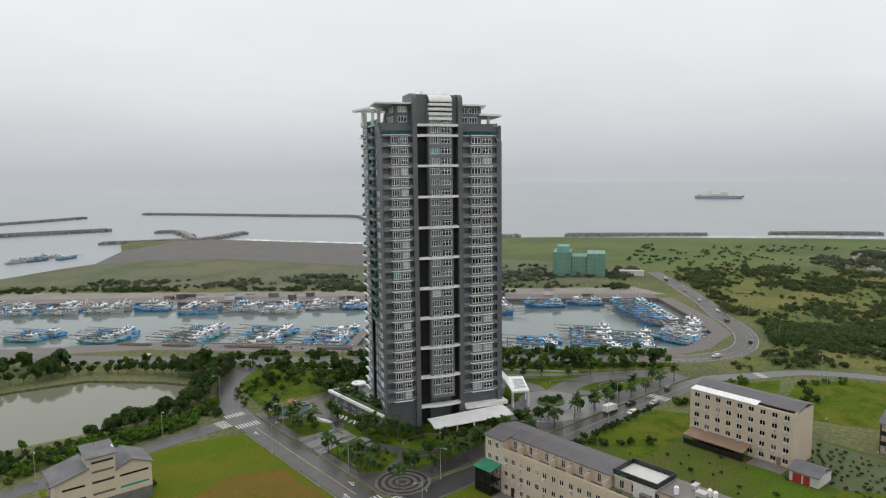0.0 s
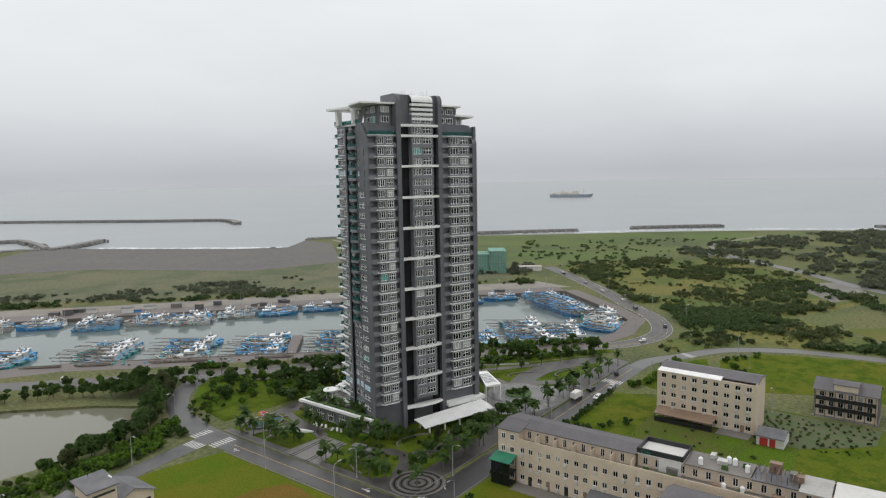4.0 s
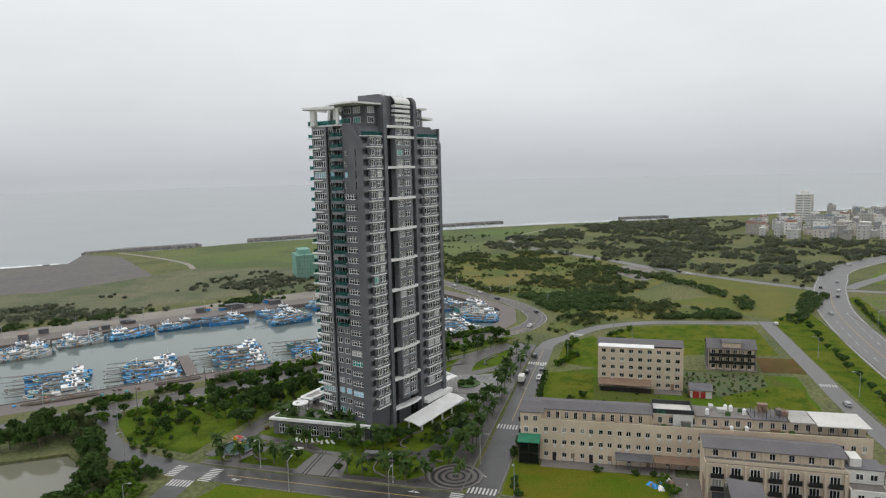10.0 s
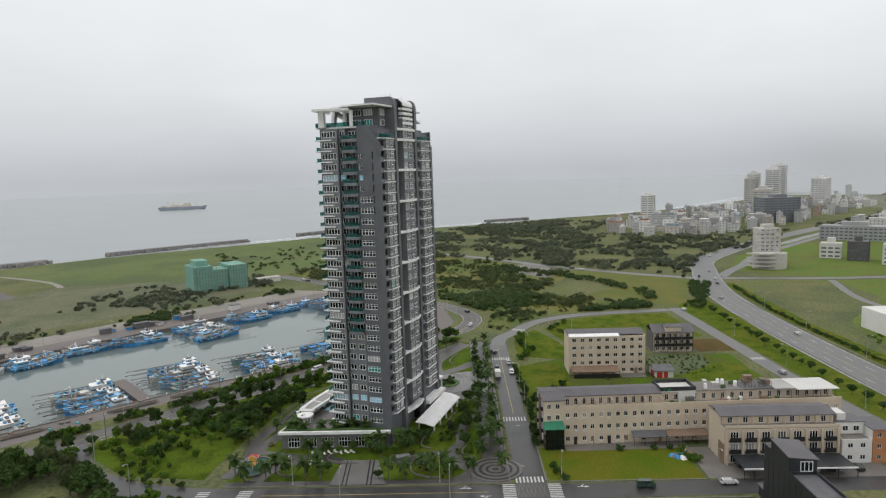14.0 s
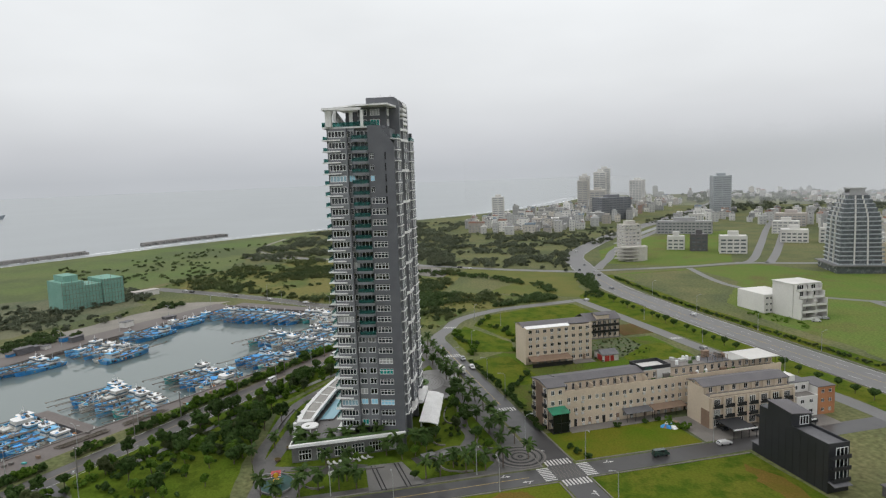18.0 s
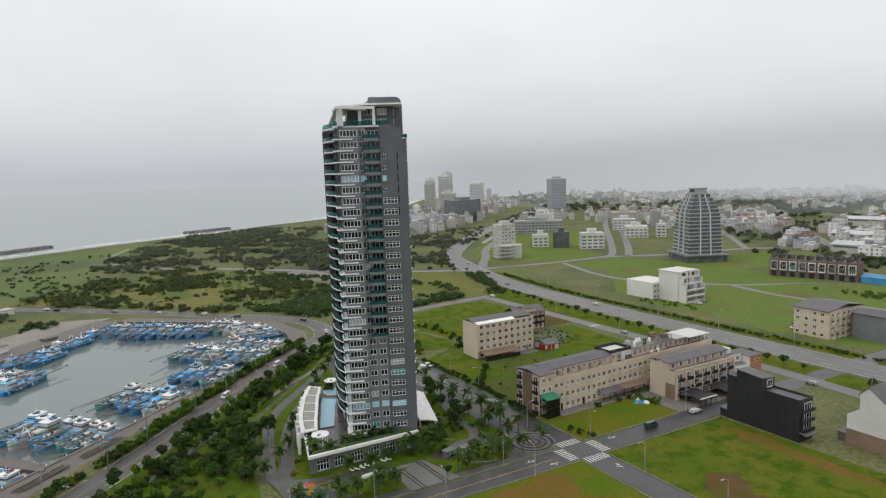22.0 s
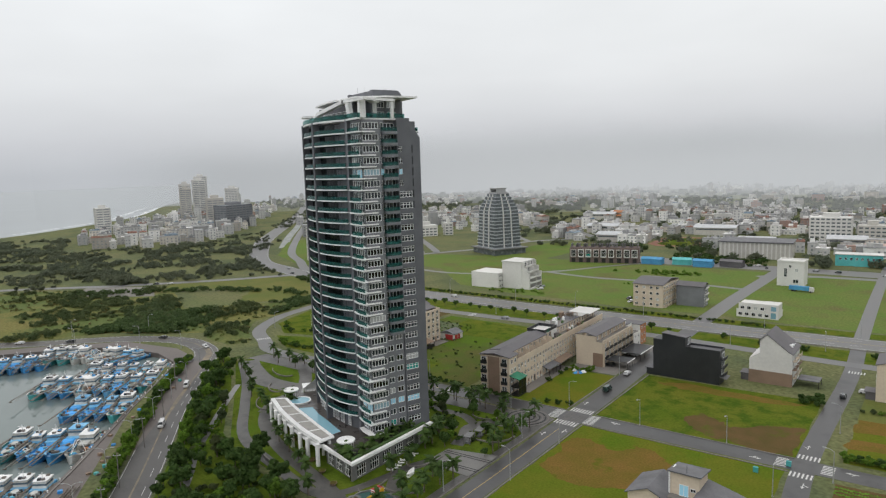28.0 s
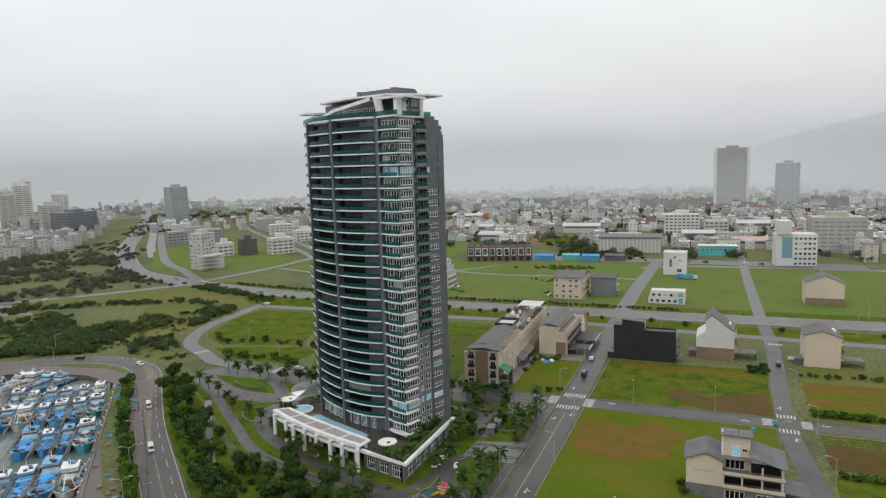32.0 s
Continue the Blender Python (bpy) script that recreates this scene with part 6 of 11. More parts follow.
# ---------------------------------------------------------------- harbour: boats, gear, jetties
M_HULLB = surf("blue_hull_paint", (0.03, 0.2, 0.5), (0.07, 0.3, 0.56), 0.3, 0.45, fine=10, tint=0.25)
M_HULLW = surf("white_hull_paint", (0.58, 0.59, 0.57), (0.42, 0.4, 0.36), 0.4, 0.5, fine=10, tint=0.15)
M_HULLG = surf("green_hull_paint", (0.05, 0.3, 0.3), (0.08, 0.36, 0.36), 0.3, 0.5, fine=10, tint=0.2)
M_TARP = surf("blue_tarpaulin", (0.03, 0.24, 0.62), (0.06, 0.33, 0.68), 0.9, 0.5, 0.3, fine=5, tint=0.3)
M_DECKB = surf("worn_deck", (0.32, 0.36, 0.38), (0.2, 0.2, 0.19), 0.8, 0.7, 0.1, fine=8)
M_CABGLASS = surf("dark_blue_glass", (0.07, 0.11, 0.15), (0.12, 0.17, 0.2), 1.0, 0.15)
M_SKY = surf("sky_blue_paint", (0.09, 0.36, 0.64), (0.22, 0.43, 0.58), 0.6, 0.5, fine=8, tint=0.25)
M_NETS = surf("heaped_nets", (0.16, 0.14, 0.11), (0.22, 0.24, 0.22), 0.9, 0.9, 0.5, fine=6, tint=0.3)
M_POLE = surf("bamboo_pole", (0.12, 0.1, 0.08), (0.2, 0.18, 0.15), 0.8, 0.7)
M_TYRE = surf("black_rubber", (0.02, 0.02, 0.02), None, 1.0, 0.8)


def sorted_gear(name, colours):
    """Small loose things, each in one of a few colours."""
    m = bpy.data.materials.new(name)
    m.use_nodes = True
    n, l = m.node_tree.nodes, m.node_tree.links
    g, cr = n.new("ShaderNodeNewGeometry"), n.new("ShaderNodeValToRGB")
    cr.color_ramp.interpolation = "CONSTANT"
    for k, c in enumerate(colours):
        e = cr.color_ramp.elements[k] if k < 2 else cr.color_ramp.elements.new(k / len(colours))
        e.position, e.color = k / len(colours), (*c, 1)
    l.new(g.outputs["Random Per Island"], cr.inputs[0])
    l.new(cr.outputs[0], n["Principled BSDF"].inputs["Base Color"])
    n["Principled BSDF"].inputs["Roughness"].default_value = 0.6
    return m


M_GEAR = sorted_gear("deck_gear", ((0.05, 0.26, 0.55), (0.03, 0.03, 0.035), (0.45, 0.45, 0.42), (0.12, 0.1, 0.08), (0.1, 0.38, 0.5), (0.2, 0.2, 0.19), (0.05, 0.05, 0.055), (0.3, 0.36, 0.38), (0.1, 0.3, 0.26), (0.4, 0.17, 0.06), (0.07, 0.3, 0.6), (0.16, 0.15, 0.14)))


def hull_mesh(L, B, H):
    """A sampan hull with raised bow, bow towards +x, waterline at z 0."""
    st = [(-0.5, 0.42, 0.62), (-0.3, 0.5, 0.58), (0.0, 0.5, 0.6), (0.25, 0.44, 0.72), (0.4, 0.3, 0.92), (0.5, 0.08, 1.15)]
    mb = MB()
    rings = []
    for x, b, h in st:
        rings.append([(x * L, -b * B, h * H), (x * L * 0.97, -b * B * 0.75, -0.35), (x * L * 0.97, b * B * 0.75, -0.35), (x * L, b * B, h * H), (x * L * 0.99, b * B * 0.86, h * H), (x * L * 0.99, b * B * 0.86, h * H - 0.35), (x * L * 0.99, -b * B * 0.86, h * H - 0.35), (x * L * 0.99, -b * B * 0.86, h * H)])
    n = len(rings[0])
    mb.v = [p for r in rings for p in r]
    for i in range(len(rings) - 1):
        for j in range(n):
            k = (j + 1) % n
            mb.f.append((i * n + j, i * n + k, (i + 1) * n + k, (i + 1) * n + j))
    mb.f.append(tuple(range(n)))
    mb.f.append(tuple(range((len(rings) - 1) * n + n - 1, (len(rings) - 1) * n - 1, -1)))
    return mb


def boat(kind, seed):
    rnd = random.Random(seed)
    L, B, H = rnd.uniform(15.5, 18.5), rnd.uniform(3.7, 4.2), 1.9
    lab = {0: "blue sampan with a white cabin and long poles", 1: "white fishing boat with a wheelhouse and rigging", 2: "sea-green sampan with blue tarpaulins", 3: "blue sampan covered with bright blue tarpaulins"}[kind]
    b = thing("fishing_boat", pose(0, 0, 0), lab, "boat", "moored boats")
    hullm = [M_HULLB if seed != 9 else M_SKY, M_HULLW, M_HULLG, M_HULLB][kind]
    hull = part("hull", hull_mesh(L, B, H), hullm, b)
    st = [(-0.5, 0.43, 0.62), (-0.3, 0.51, 0.58), (0.0, 0.51, 0.6), (0.25, 0.45, 0.72), (0.4, 0.31, 0.92), (0.5, 0.09, 1.15)]
    for s in (-1, 1):
        rim = []
        for x, q, h in st:
            rim.append([(x * L, s * (q * B + 0.08), h * H - 0.1), (x * L, s * (q * B + 0.08), h * H + 0.12), (x * L, s * (q * B - 0.22), h * H + 0.12), (x * L, s * (q * B - 0.22), h * H - 0.1)])
        gw = MB()
        gw.v = [p for r in rim for p in r]
        gw.f = [(a * 4 + c, a * 4 + (c + 1) % 4, a * 4 + 4 + (c + 1) % 4, a * 4 + 4 + c) for a in range(len(rim) - 1) for c in range(4)]
        part("gunwale", gw, M_SKY if kind in (0, 3) else M_HULLW, hull)
    part("deck", MB().add([(-0.46 * L, -0.4 * B, 0.85), (0.2 * L, -0.4 * B, 0.95), (0.2 * L, 0.4 * B, 0.95), (-0.46 * L, 0.4 * B, 0.85), (0.4 * L, -0.2 * B, 1.4), (0.4 * L, 0.2 * B, 1.4)], [(0, 1, 2, 3), (1, 4, 5, 2)]), (M_SKY, M_DECKB, M_SKY, M_SKY)[kind] if seed % 4 else M_DECKB, b)
    cx = -0.28 * L if kind != 1 else -0.16 * L
    cl, cw, ch = (rnd.uniform(3.2, 4.0), B * 0.58, rnd.uniform(1.9, 2.2)) if kind != 1 else (4.2, B * 0.6, 2.4)
    z0 = 0.85
    cab = part("cabin", MB().add([(cx - cl / 2, -cw / 2, z0), (cx + cl / 2, -cw / 2, z0), (cx + cl / 2, cw / 2, z0), (cx - cl / 2, cw / 2, z0), (cx - cl / 2, -cw / 2 * 0.92, z0 + ch), (cx + cl / 2 - 0.5, -cw / 2 * 0.92, z0 + ch), (cx + cl / 2 - 0.5, cw / 2 * 0.92, z0 + ch), (cx - cl / 2, cw / 2 * 0.92, z0 + ch)],
                                 [(3, 2, 1, 0), (4, 5, 6, 7), (0, 1, 5, 4), (1, 2, 6, 5), (2, 3, 7, 6), (3, 0, 4, 7)]), (M_HULLW, M_HULLW, M_HULLW, M_SKY)[kind] if seed % 2 else M_HULLW, b, "small wheelhouse")
    rr = cw / 2
    part("cabin_base", MB().box(cx - cl / 2 - 0.9, cx + cl / 2 + 0.8, -cw / 2 - 0.15, cw / 2 + 0.15, z0 - 0.05, z0 + rnd.uniform(0.55, 0.8)), M_SKY if kind != 1 else M_HULLW, cab)
    part("roof", MB().prism([(cx - cl / 2 - 0.15, -rr), (cx + cl / 2 - 0.5, -rr), (cx + cl / 2 - 0.2, -rr * 0.5), (cx + cl / 2 - 0.2, rr * 0.5), (cx + cl / 2 - 0.5, rr), (cx - cl / 2 - 0.15, rr)], z0 + ch, z0 + ch + 0.12), M_WHITE if seed % 4 else M_SKY, cab)
    part("window_band", MB().ring([(cx - cl / 2 + 0.4, -cw / 2 - 0.02), (cx + cl / 2 - 0.22, -cw / 2 - 0.02), (cx + cl / 2 - 0.22, cw / 2 + 0.02), (cx - cl / 2 + 0.4, cw / 2 + 0.02)], [(cx - cl / 2 + 0.5, -cw / 2 + 0.1), (cx + cl / 2 - 0.5, -cw / 2 + 0.1), (cx + cl / 2 - 0.5, cw / 2 - 0.1), (cx - cl / 2 + 0.5, cw / 2 - 0.1)], z0 + 1.25, z0 + 1.6), M_CABGLASS, cab, "dark cabin windows")
    part("mast", MB().tube((cx, 0, z0 + ch), (cx, 0, z0 + ch + rnd.uniform(1.4, 2.6)), 0.07, 0.04, n=6).tube((cx, -0.7, z0 + ch + 1.0), (cx, 0.7, z0 + ch + 1.0), 0.04, n=5), M_FRAME, b)
    # loose covers, crates and nets lie along the deck
    x = cx + cl / 2 + 0.5
    for i in range(2):
        w, h, hy = rnd.uniform(2.0, 3.4), rnd.uniform(0.35, 0.85), B * rnd.uniform(0.18, 0.34)
        oy = rnd.uniform(-0.08, 0.08) * B
        kindm = rnd.random()
        m = M_TARP if kindm < (0.75 if kind in (2, 3) else 0.4) else M_NETS if kindm < 0.85 else M_HULLW
        n = 8
        ring0 = [(x + w / 2 + w / 2 * math.cos(a) * (1 + rnd.uniform(-0.12, 0.12)), oy + hy * math.sin(a) * (1 + rnd.uniform(-0.15, 0.15)), 0.85) for a in [q * math.pi / 4 + 0.39 for q in range(n)]]
        ring1 = [(x + w / 2 + (px - x - w / 2) * 0.72, oy + (py - oy) * 0.7, 0.85 + h * rnd.uniform(0.6, 1.1)) for px, py, pz in ring0]
        part("tarpaulin" if m is M_TARP else "folded_net" if m is M_NETS else "fish_box", MB().add(ring0 + ring1, [(q, (q + 1) % n, n + (q + 1) % n, n + q) for q in range(n)] + [tuple(range(n, 2 * n))]), m, b)
        x += w + rnd.uniform(0.2, 0.6)
    gear = MB()
    for i in range(44):
        a = rnd.uniform(-0.47, 0.42)
        half = 0.4 if a < 0.2 else 0.4 - (a - 0.2) * 1.0
        gx, gy, w, d, h = a * L, rnd.uniform(-half, half) * B, rnd.uniform(0.12, 0.5), rnd.uniform(0.1, 0.35), rnd.uniform(0.15, 0.75)
        if abs(gx - cx) < cl / 2 + 0.6:
            gy = (0.42 if gy > 0 else -0.42) * B
        c, s = math.cos(a * 40), math.sin(a * 40)
        gear.prism([(gx + p * c - q * s, gy + p * s + q * c) for p, q in ((-w, -d), (w, -d), (w, d), (-w, d))], 0.8 + max(0, a - 0.2) * 2.2, 0.95 + max(0, a - 0.2) * 2.2 + h)
    for i in range(4):
        gx, gy = cx + rnd.uniform(-0.45, 0.3) * cl, rnd.uniform(-0.3, 0.3) * cw
        gear.box(gx - 0.3, gx + 0.3, gy - 0.25, gy + 0.25, z0 + ch + 0.1, z0 + ch + rnd.uniform(0.25, 0.6))
    for i in range(9):
        for s in (-1, 1):
            gx = (-0.45 + i * 0.08) * L
            gear.tube((gx, s * (0.5 * B + 0.05), 0.75), (gx, s * (0.5 * B + 0.2), 0.75), 0.32, n=6)
    part("deck_gear", gear, M_GEAR, b, "loose crates, floats, ropes and tyres")["kind"] = "stuff"
    if kind != 1:
        for i in range(2):
            y = (-0.46, 0.46)[i] * B
            part("pole", MB().tube((-0.34 * L, y, 1.5), (0.84 * L, y * 1.05, 2.1 + rnd.uniform(-0.3, 0.5)), 0.13, 0.08, n=5).tube((0.82 * L, y * 1.05 - 0.3, 2.1), (0.82 * L, y * 1.05 + 0.3, 2.1), 0.14, n=5).tube((-0.3 * L, y * 0.88, 1.6), (0.72 * L, y * 0.9, 1.9), 0.09, 0.06, n=5), M_POLE, b, "bundle of long fishing poles along the side")
    else:
        part("gantry", MB().tube((0.22 * L, -0.3 * B, 1.0), (0.22 * L, -0.1 * B, 4.0), 0.07, n=5).tube((0.22 * L, 0.3 * B, 1.0), (0.22 * L, 0.1 * B, 4.0), 0.07, n=5).tube((0.22 * L, -0.1 * B, 4.0), (0.22 * L, 0.1 * B, 4.0), 0.07, n=5).tube((0.22 * L, 0, 4.0), (0.46 * L, 0, 2.2), 0.05, n=4), M_FRAME, b)
        part("deck_house", MB().box(cx + cl / 2, cx + cl / 2 + 2.2, -cw * 0.3, cw * 0.3, z0, z0 + 1.1), M_HULLW, b)
    return b


BOATS = [boat(0, 1), boat(0, 2), boat(2, 3), boat(3, 4), boat(3, 5), boat(1, 6), boat(1, 7), boat(0, 8), boat(0, 9), boat(1, 10), boat(3, 11)]
USED = set()
RB = random.Random(21)


def moor(x, y, deg, kinds):
    k = RB.choice(kinds)
    s = RB.uniform(1.08, 1.26)
    m = pose(x, y, WATER_Z + 0.05, RB.uniform(-1.5, 1.5), 0, deg + RB.uniform(-2.5, 2.5)) @ Matrix.Diagonal((s, s * RB.uniform(1.1, 1.24), s, 1))
    if k not in USED:
        USED.add(k)
        BOATS[k].matrix_basis = m
    else:
        copy_thing(BOATS[k], m)


QD, QN = Vector((-0.688, 0.726)), Vector((0.726, 0.688))
for s, n, first in ((8, 6, 5.0), (26, 8, 4.0), (55, 4, 3.5), (86, 5, 3.5), (120, 7, 3.5), (158, 6, 3.5), (194, 6, 3.5), (231, 6, 3.5), (276, 4, 4.0), (318, 3, 4.0)):
    for j in range(n):
        p = Vector((263.7, 164.7)) + QD * (s + RB.uniform(-1.8, 1.8)) + QN * (first + 5.7 * j)
        moor(p.x, p.y, math.degrees(math.atan2(QD.y, QD.x)), [0, 1, 2, 3, 4, 7, 8, 10] if j % 4 else [0, 2, 5, 9])
FD, FN = Vector((-0.761, 0.649)), Vector((-0.649, -0.761))
for s, n in ((22, 3), (48, 2), (74, 3), (108, 7), (140, 3), (166, 2), (190, 3), (214, 3), (238, 5), (262, 4), (290, 5), (322, 3), (350, 4), (376, 5), (402, 5), (430, 4)):
    for j in range(n):
        p = Vector((376, 236)) + FD * (s + RB.uniform(-2, 2)) + FN * (4.0 + 5.3 * j)
        far = s > 140
        moor(p.x, p.y, math.degrees(math.atan2(FD.y, FD.x)) + RB.uniform(-6, 6) + (180 if RB.random() < 0.4 else 0), [5, 6, 9, 0, 8, 10] if far and s != 290 else [0, 1, 3, 4, 10, 8, 5])
ed = Vector((-29, -42)).normalized()
for j in range(9):
    p = Vector((344, 233)) + ed * 5.4 * j
    moor(p.x, p.y, 148, [0, 3, 4, 7, 10, 3])
for j in range(4):
    p = Vector((328, 193)) + Vector((-0.71, -0.7)) * 5.6 * j
    moor(p.x, p.y, 134, [5, 6, 9, 2, 0])
for j in range(4):
    p = Vector((308, 175.5)) + Vector((-0.98, -0.16)) * 5.8 * j
    moor(p.x, p.y, 98, [5, 7, 9, 4])
# outer harbour boats
for x, y, d in ((92, 770, 20), (110, 775, 20), (136, 772, 25), (104, 790, 20), (122, 795, 15)):
    moor(x, y, d, [5, 6, 0])
# pier with gear
pier = Vector((263.7, 164.7)) + QD * 141
solid("pier", MB().prism([tuple(pier + QN * 0), tuple(pier + QN * 34), tuple(pier + QN * 34 + QD * 5), tuple(pier + QD * 5)], -3, 0.02), M_QUAY, "narrow concrete pier between moored boats", "pier")
# stacks of poles on the quay
for i, s in enumerate((128, 150, 186, 196, 228, 250)):
    st = thing("pole_stack", pose(*(Vector((263.7, 164.7)) + QD * s - QN * 6.5), 0.06, 0, 0, math.degrees(math.atan2(QD.y, QD.x))), "stack of long weathered poles on the quay", "poles", "pole stacks")
    for j in range(8):
        y = -1.6 + j * 0.45
        part("pole", MB().tube((RB.uniform(-9, -6), y + RB.uniform(-0.2, 0.2), 0.18 + (j % 2) * 0.25), (RB.uniform(6, 9), y, 0.18 + (j % 2) * 0.25), 0.18, n=5), M_POLE, st)
# mooring bollards and tyres along the near quay
for i in range(26):
    p = Vector((263.7, 164.7)) + QD * (6 + i * 7.2) - QN * 0.4
    tagged(part("bollard", MB().tube((0, 0, 0), (0, 0, 0.5), 0.18, 0.14, n=8).tube((0, 0, 0.5), (0, 0, 0.62), 0.26, n=8), M_FRAME, m=pose(p.x, p.y, 0.05)), "small pale mooring bollard on the quay edge", "bollard", "bollards")
# breakwaters
M_ROCK = surf("dark_rock", (0.2, 0.198, 0.19), (0.26, 0.25, 0.24), 0.15, 0.9, 0.5, fine=6)


def breakwater(name, line, width, z, label, seed):
    rnd = random.Random(seed)
    ln = smooth(line, 8)
    mb = MB()
    left, right = offset_line(ln, width / 2), offset_line(ln, -width / 2)
    mb.strip(left, right, -6, z)
    for a, b in zip(left, right):
        for e in (a, b):
            for q in range(3):
                r = rnd.uniform(1.2, 2.6)
                x, y = e[0] + rnd.uniform(-4, 4), e[1] + rnd.uniform(-4, 4)
                pts = [(x + r * math.cos(t) * rnd.uniform(0.7, 1.2), y + r * math.sin(t) * rnd.uniform(0.7, 1.2)) for t in (0, 1.3, 2.5, 3.8, 5)]
                mb.prism(pts, -4, z - rnd.uniform(0.2, 1.6), False)
    solid(name, mb, M_ROCK, label, "breakwater", "structure")


breakwater("breakwater_outer", [(427, 1526), (520, 1380), (620, 1210), (691, 1094), (655, 1000)], 11, 2.6, "long low rock breakwater in the sea", 1)
breakwater("breakwater_left", [(80, 1440), (148, 1415), (240, 1455), (296, 1489)], 10, 2.6, "rock breakwater at the harbour mouth", 2)
breakwater("breakwater_wall", [(60, 1110), (117, 1125), (190, 1118), (253, 1111)], 8, 3.4, "concrete harbour wall on rocks", 3)
breakwater("breakwater_spit", [(297, 855), (330, 870), (385, 912)], 10, 2.2, "rock spit at the beach", 4)
breakwater("breakwater_arm", [(300, 870), (315, 940), (322, 1008), (300, 1020)], 7, 2.2, "narrow rock arm with a small light", 5)
breakwater("breakwater_inner", [(200, 907), (235, 890), (262, 880), (290, 862)], 7, 1.6, "low inner jetty", 6)
breakwater("groyne_a", [(531, 675), (565, 650), (622, 597)], 8, 2.0, "offshore rock groyne", 7)
breakwater("groyne_b", [(675, 560), (730, 505), (795, 437)], 8, 2.0, "offshore rock groyne", 8)
breakwater("groyne_c", [(866, 384), (905, 345), (950, 289)], 8, 2.0, "offshore rock groyne", 9)
breakwater("groyne_d", [(1020, 105), (1027, 90), (1052, 38)], 8, 2.0, "offshore rock groyne", 10)
breakwater("groyne_e", [(571, 659), (590, 630), (612, 595)], 7, 1.8, "offshore rock groyne", 11)
M_FOAM = surf("sea_foam", (0.75, 0.77, 0.78), (0.4, 0.43, 0.45), 0.12, 0.8, fine=8, ramp=(0.45, 0.6))
COASTLINE = smooth(COAST, 8)
FAR_SURF = smooth([(1085, -110), (1180, -258), (1286, -370), (1450, -498), (1600, -610)], 8)
for k, (d0, d1, i0, i1) in enumerate(((-1, -30, 56, 84), (-1, -20, 104, 168), (-40, -50, 120, 160), (-40, -50, 0, 49), (-1.5, -16, 0, 49))):
    seg = COASTLINE[i0:i1] if i0 else FAR_SURF
    rnd = random.Random(k)
    a = [(x + rnd.uniform(-2, 2), y + rnd.uniform(-2, 2)) for x, y in offset_line(seg, -d0)]
    b = [(x + rnd.uniform(-4, 4), y + rnd.uniform(-4, 4)) for x, y in offset_line(seg, -d1)]
    solid("surf_line", MB().strip(a, b, WATER_Z - 0.3, WATER_Z + 0.12 + 0.02 * k), M_FOAM, "white line of surf along the beach", "surf")

# ship at sea
# Both ship colours are paled, haze over the sea put in.
M_SHIP = surf("hazed_ship_hull", (0.27, 0.31, 0.36), (0.32, 0.35, 0.39), 0.05, 0.6)
M_SHIP2 = surf("hazed_ship_upper", (0.6, 0.55, 0.46), (0.66, 0.64, 0.58), 0.05, 0.6)
ship = thing("cargo_ship", pose(1811, 955, WATER_Z, 0, 0, math.degrees(math.atan2(904 - 1005, 1812 - 1777))), "grey cargo ship with pale superstructure far out at sea, paled for haze", "ship")
mb = MB()
mb.add([(-60, -8, -1), (50, -8, -1), (62, 0, -1), (50, 8, -1), (-60, 8, -1), (-62, -9, 9), (54, -9, 9), (70, 0, 11), (54, 9, 9), (-62, 9, 9)], [(5, 6, 7, 8, 9), (0, 1, 6, 5), (1, 2, 7, 6), (2, 3, 8, 7), (3, 4, 9, 8), (4, 0, 5, 9)])
part("hull", mb, M_SHIP, ship)
part("superstructure", MB().box(-30, 26, -7, 7, 9, 15).box(6, 24, -6, 6, 15, 20), M_SHIP2, ship)
part("deckhouse", MB().box(-54, -40, -6, 6, 9, 14), M_SHIP2, ship)
for x in (-36, -18, 14, 40):
    part("mast", MB().tube((x, 0, 9), (x, 0, 26), 0.8, 0.5, n=6).tube((x, 0, 14), (x + 9, 0, 22), 0.5, n=5), M_SHIP2, ship)
part("funnel", MB().tube((-22, 0, 15), (-22, 0, 22), 2.0, n=10), M_SHIP2, ship)

# ---------------------------------------------------------------- fields, lawns and paved parts
M_YFIELD = surf("dry_yellow_grass", (0.14, 0.135, 0.035), (0.1, 0.125, 0.03), 0.04, 0.95, 0.4, spec=0.15, fine=25)
M_SPORT = surf("red_sports_ground", (0.25, 0.09, 0.06), (0.2, 0.1, 0.06), 0.05, 0.8)
M_LETTUCE = surf("bright_crop_leaf", (0.13, 0.24, 0.03), (0.1, 0.2, 0.025), 0.5, 0.7, 0.2, spec=0.1, island=0.3)
M_DIRT = surf("bare_track", (0.26, 0.24, 0.21), (0.2, 0.19, 0.165), 0.05, 0.9, 0.2, fine=20)


def lot(name, poly, mat, label, z=0.02, rough=1.2, seed=0):
    """A plot with a slightly uneven edge."""
    rnd = random.Random(seed + len(poly))
    pts = []
    for i, a in enumerate(poly):
        b = poly[(i + 1) % len(poly)]
        n = max(1, int(math.hypot(b[0] - a[0], b[1] - a[1]) / 6))
        for k in range(n):
            t = k / n
            pts.append((a[0] + (b[0] - a[0]) * t + rnd.uniform(-rough, rough) * 0.4, a[1] + (b[1] - a[1]) * t + rnd.uniform(-rough, rough) * 0.4))
    return solid(name, sheet(pts, [], z, z + 0.1), mat, label, "field")


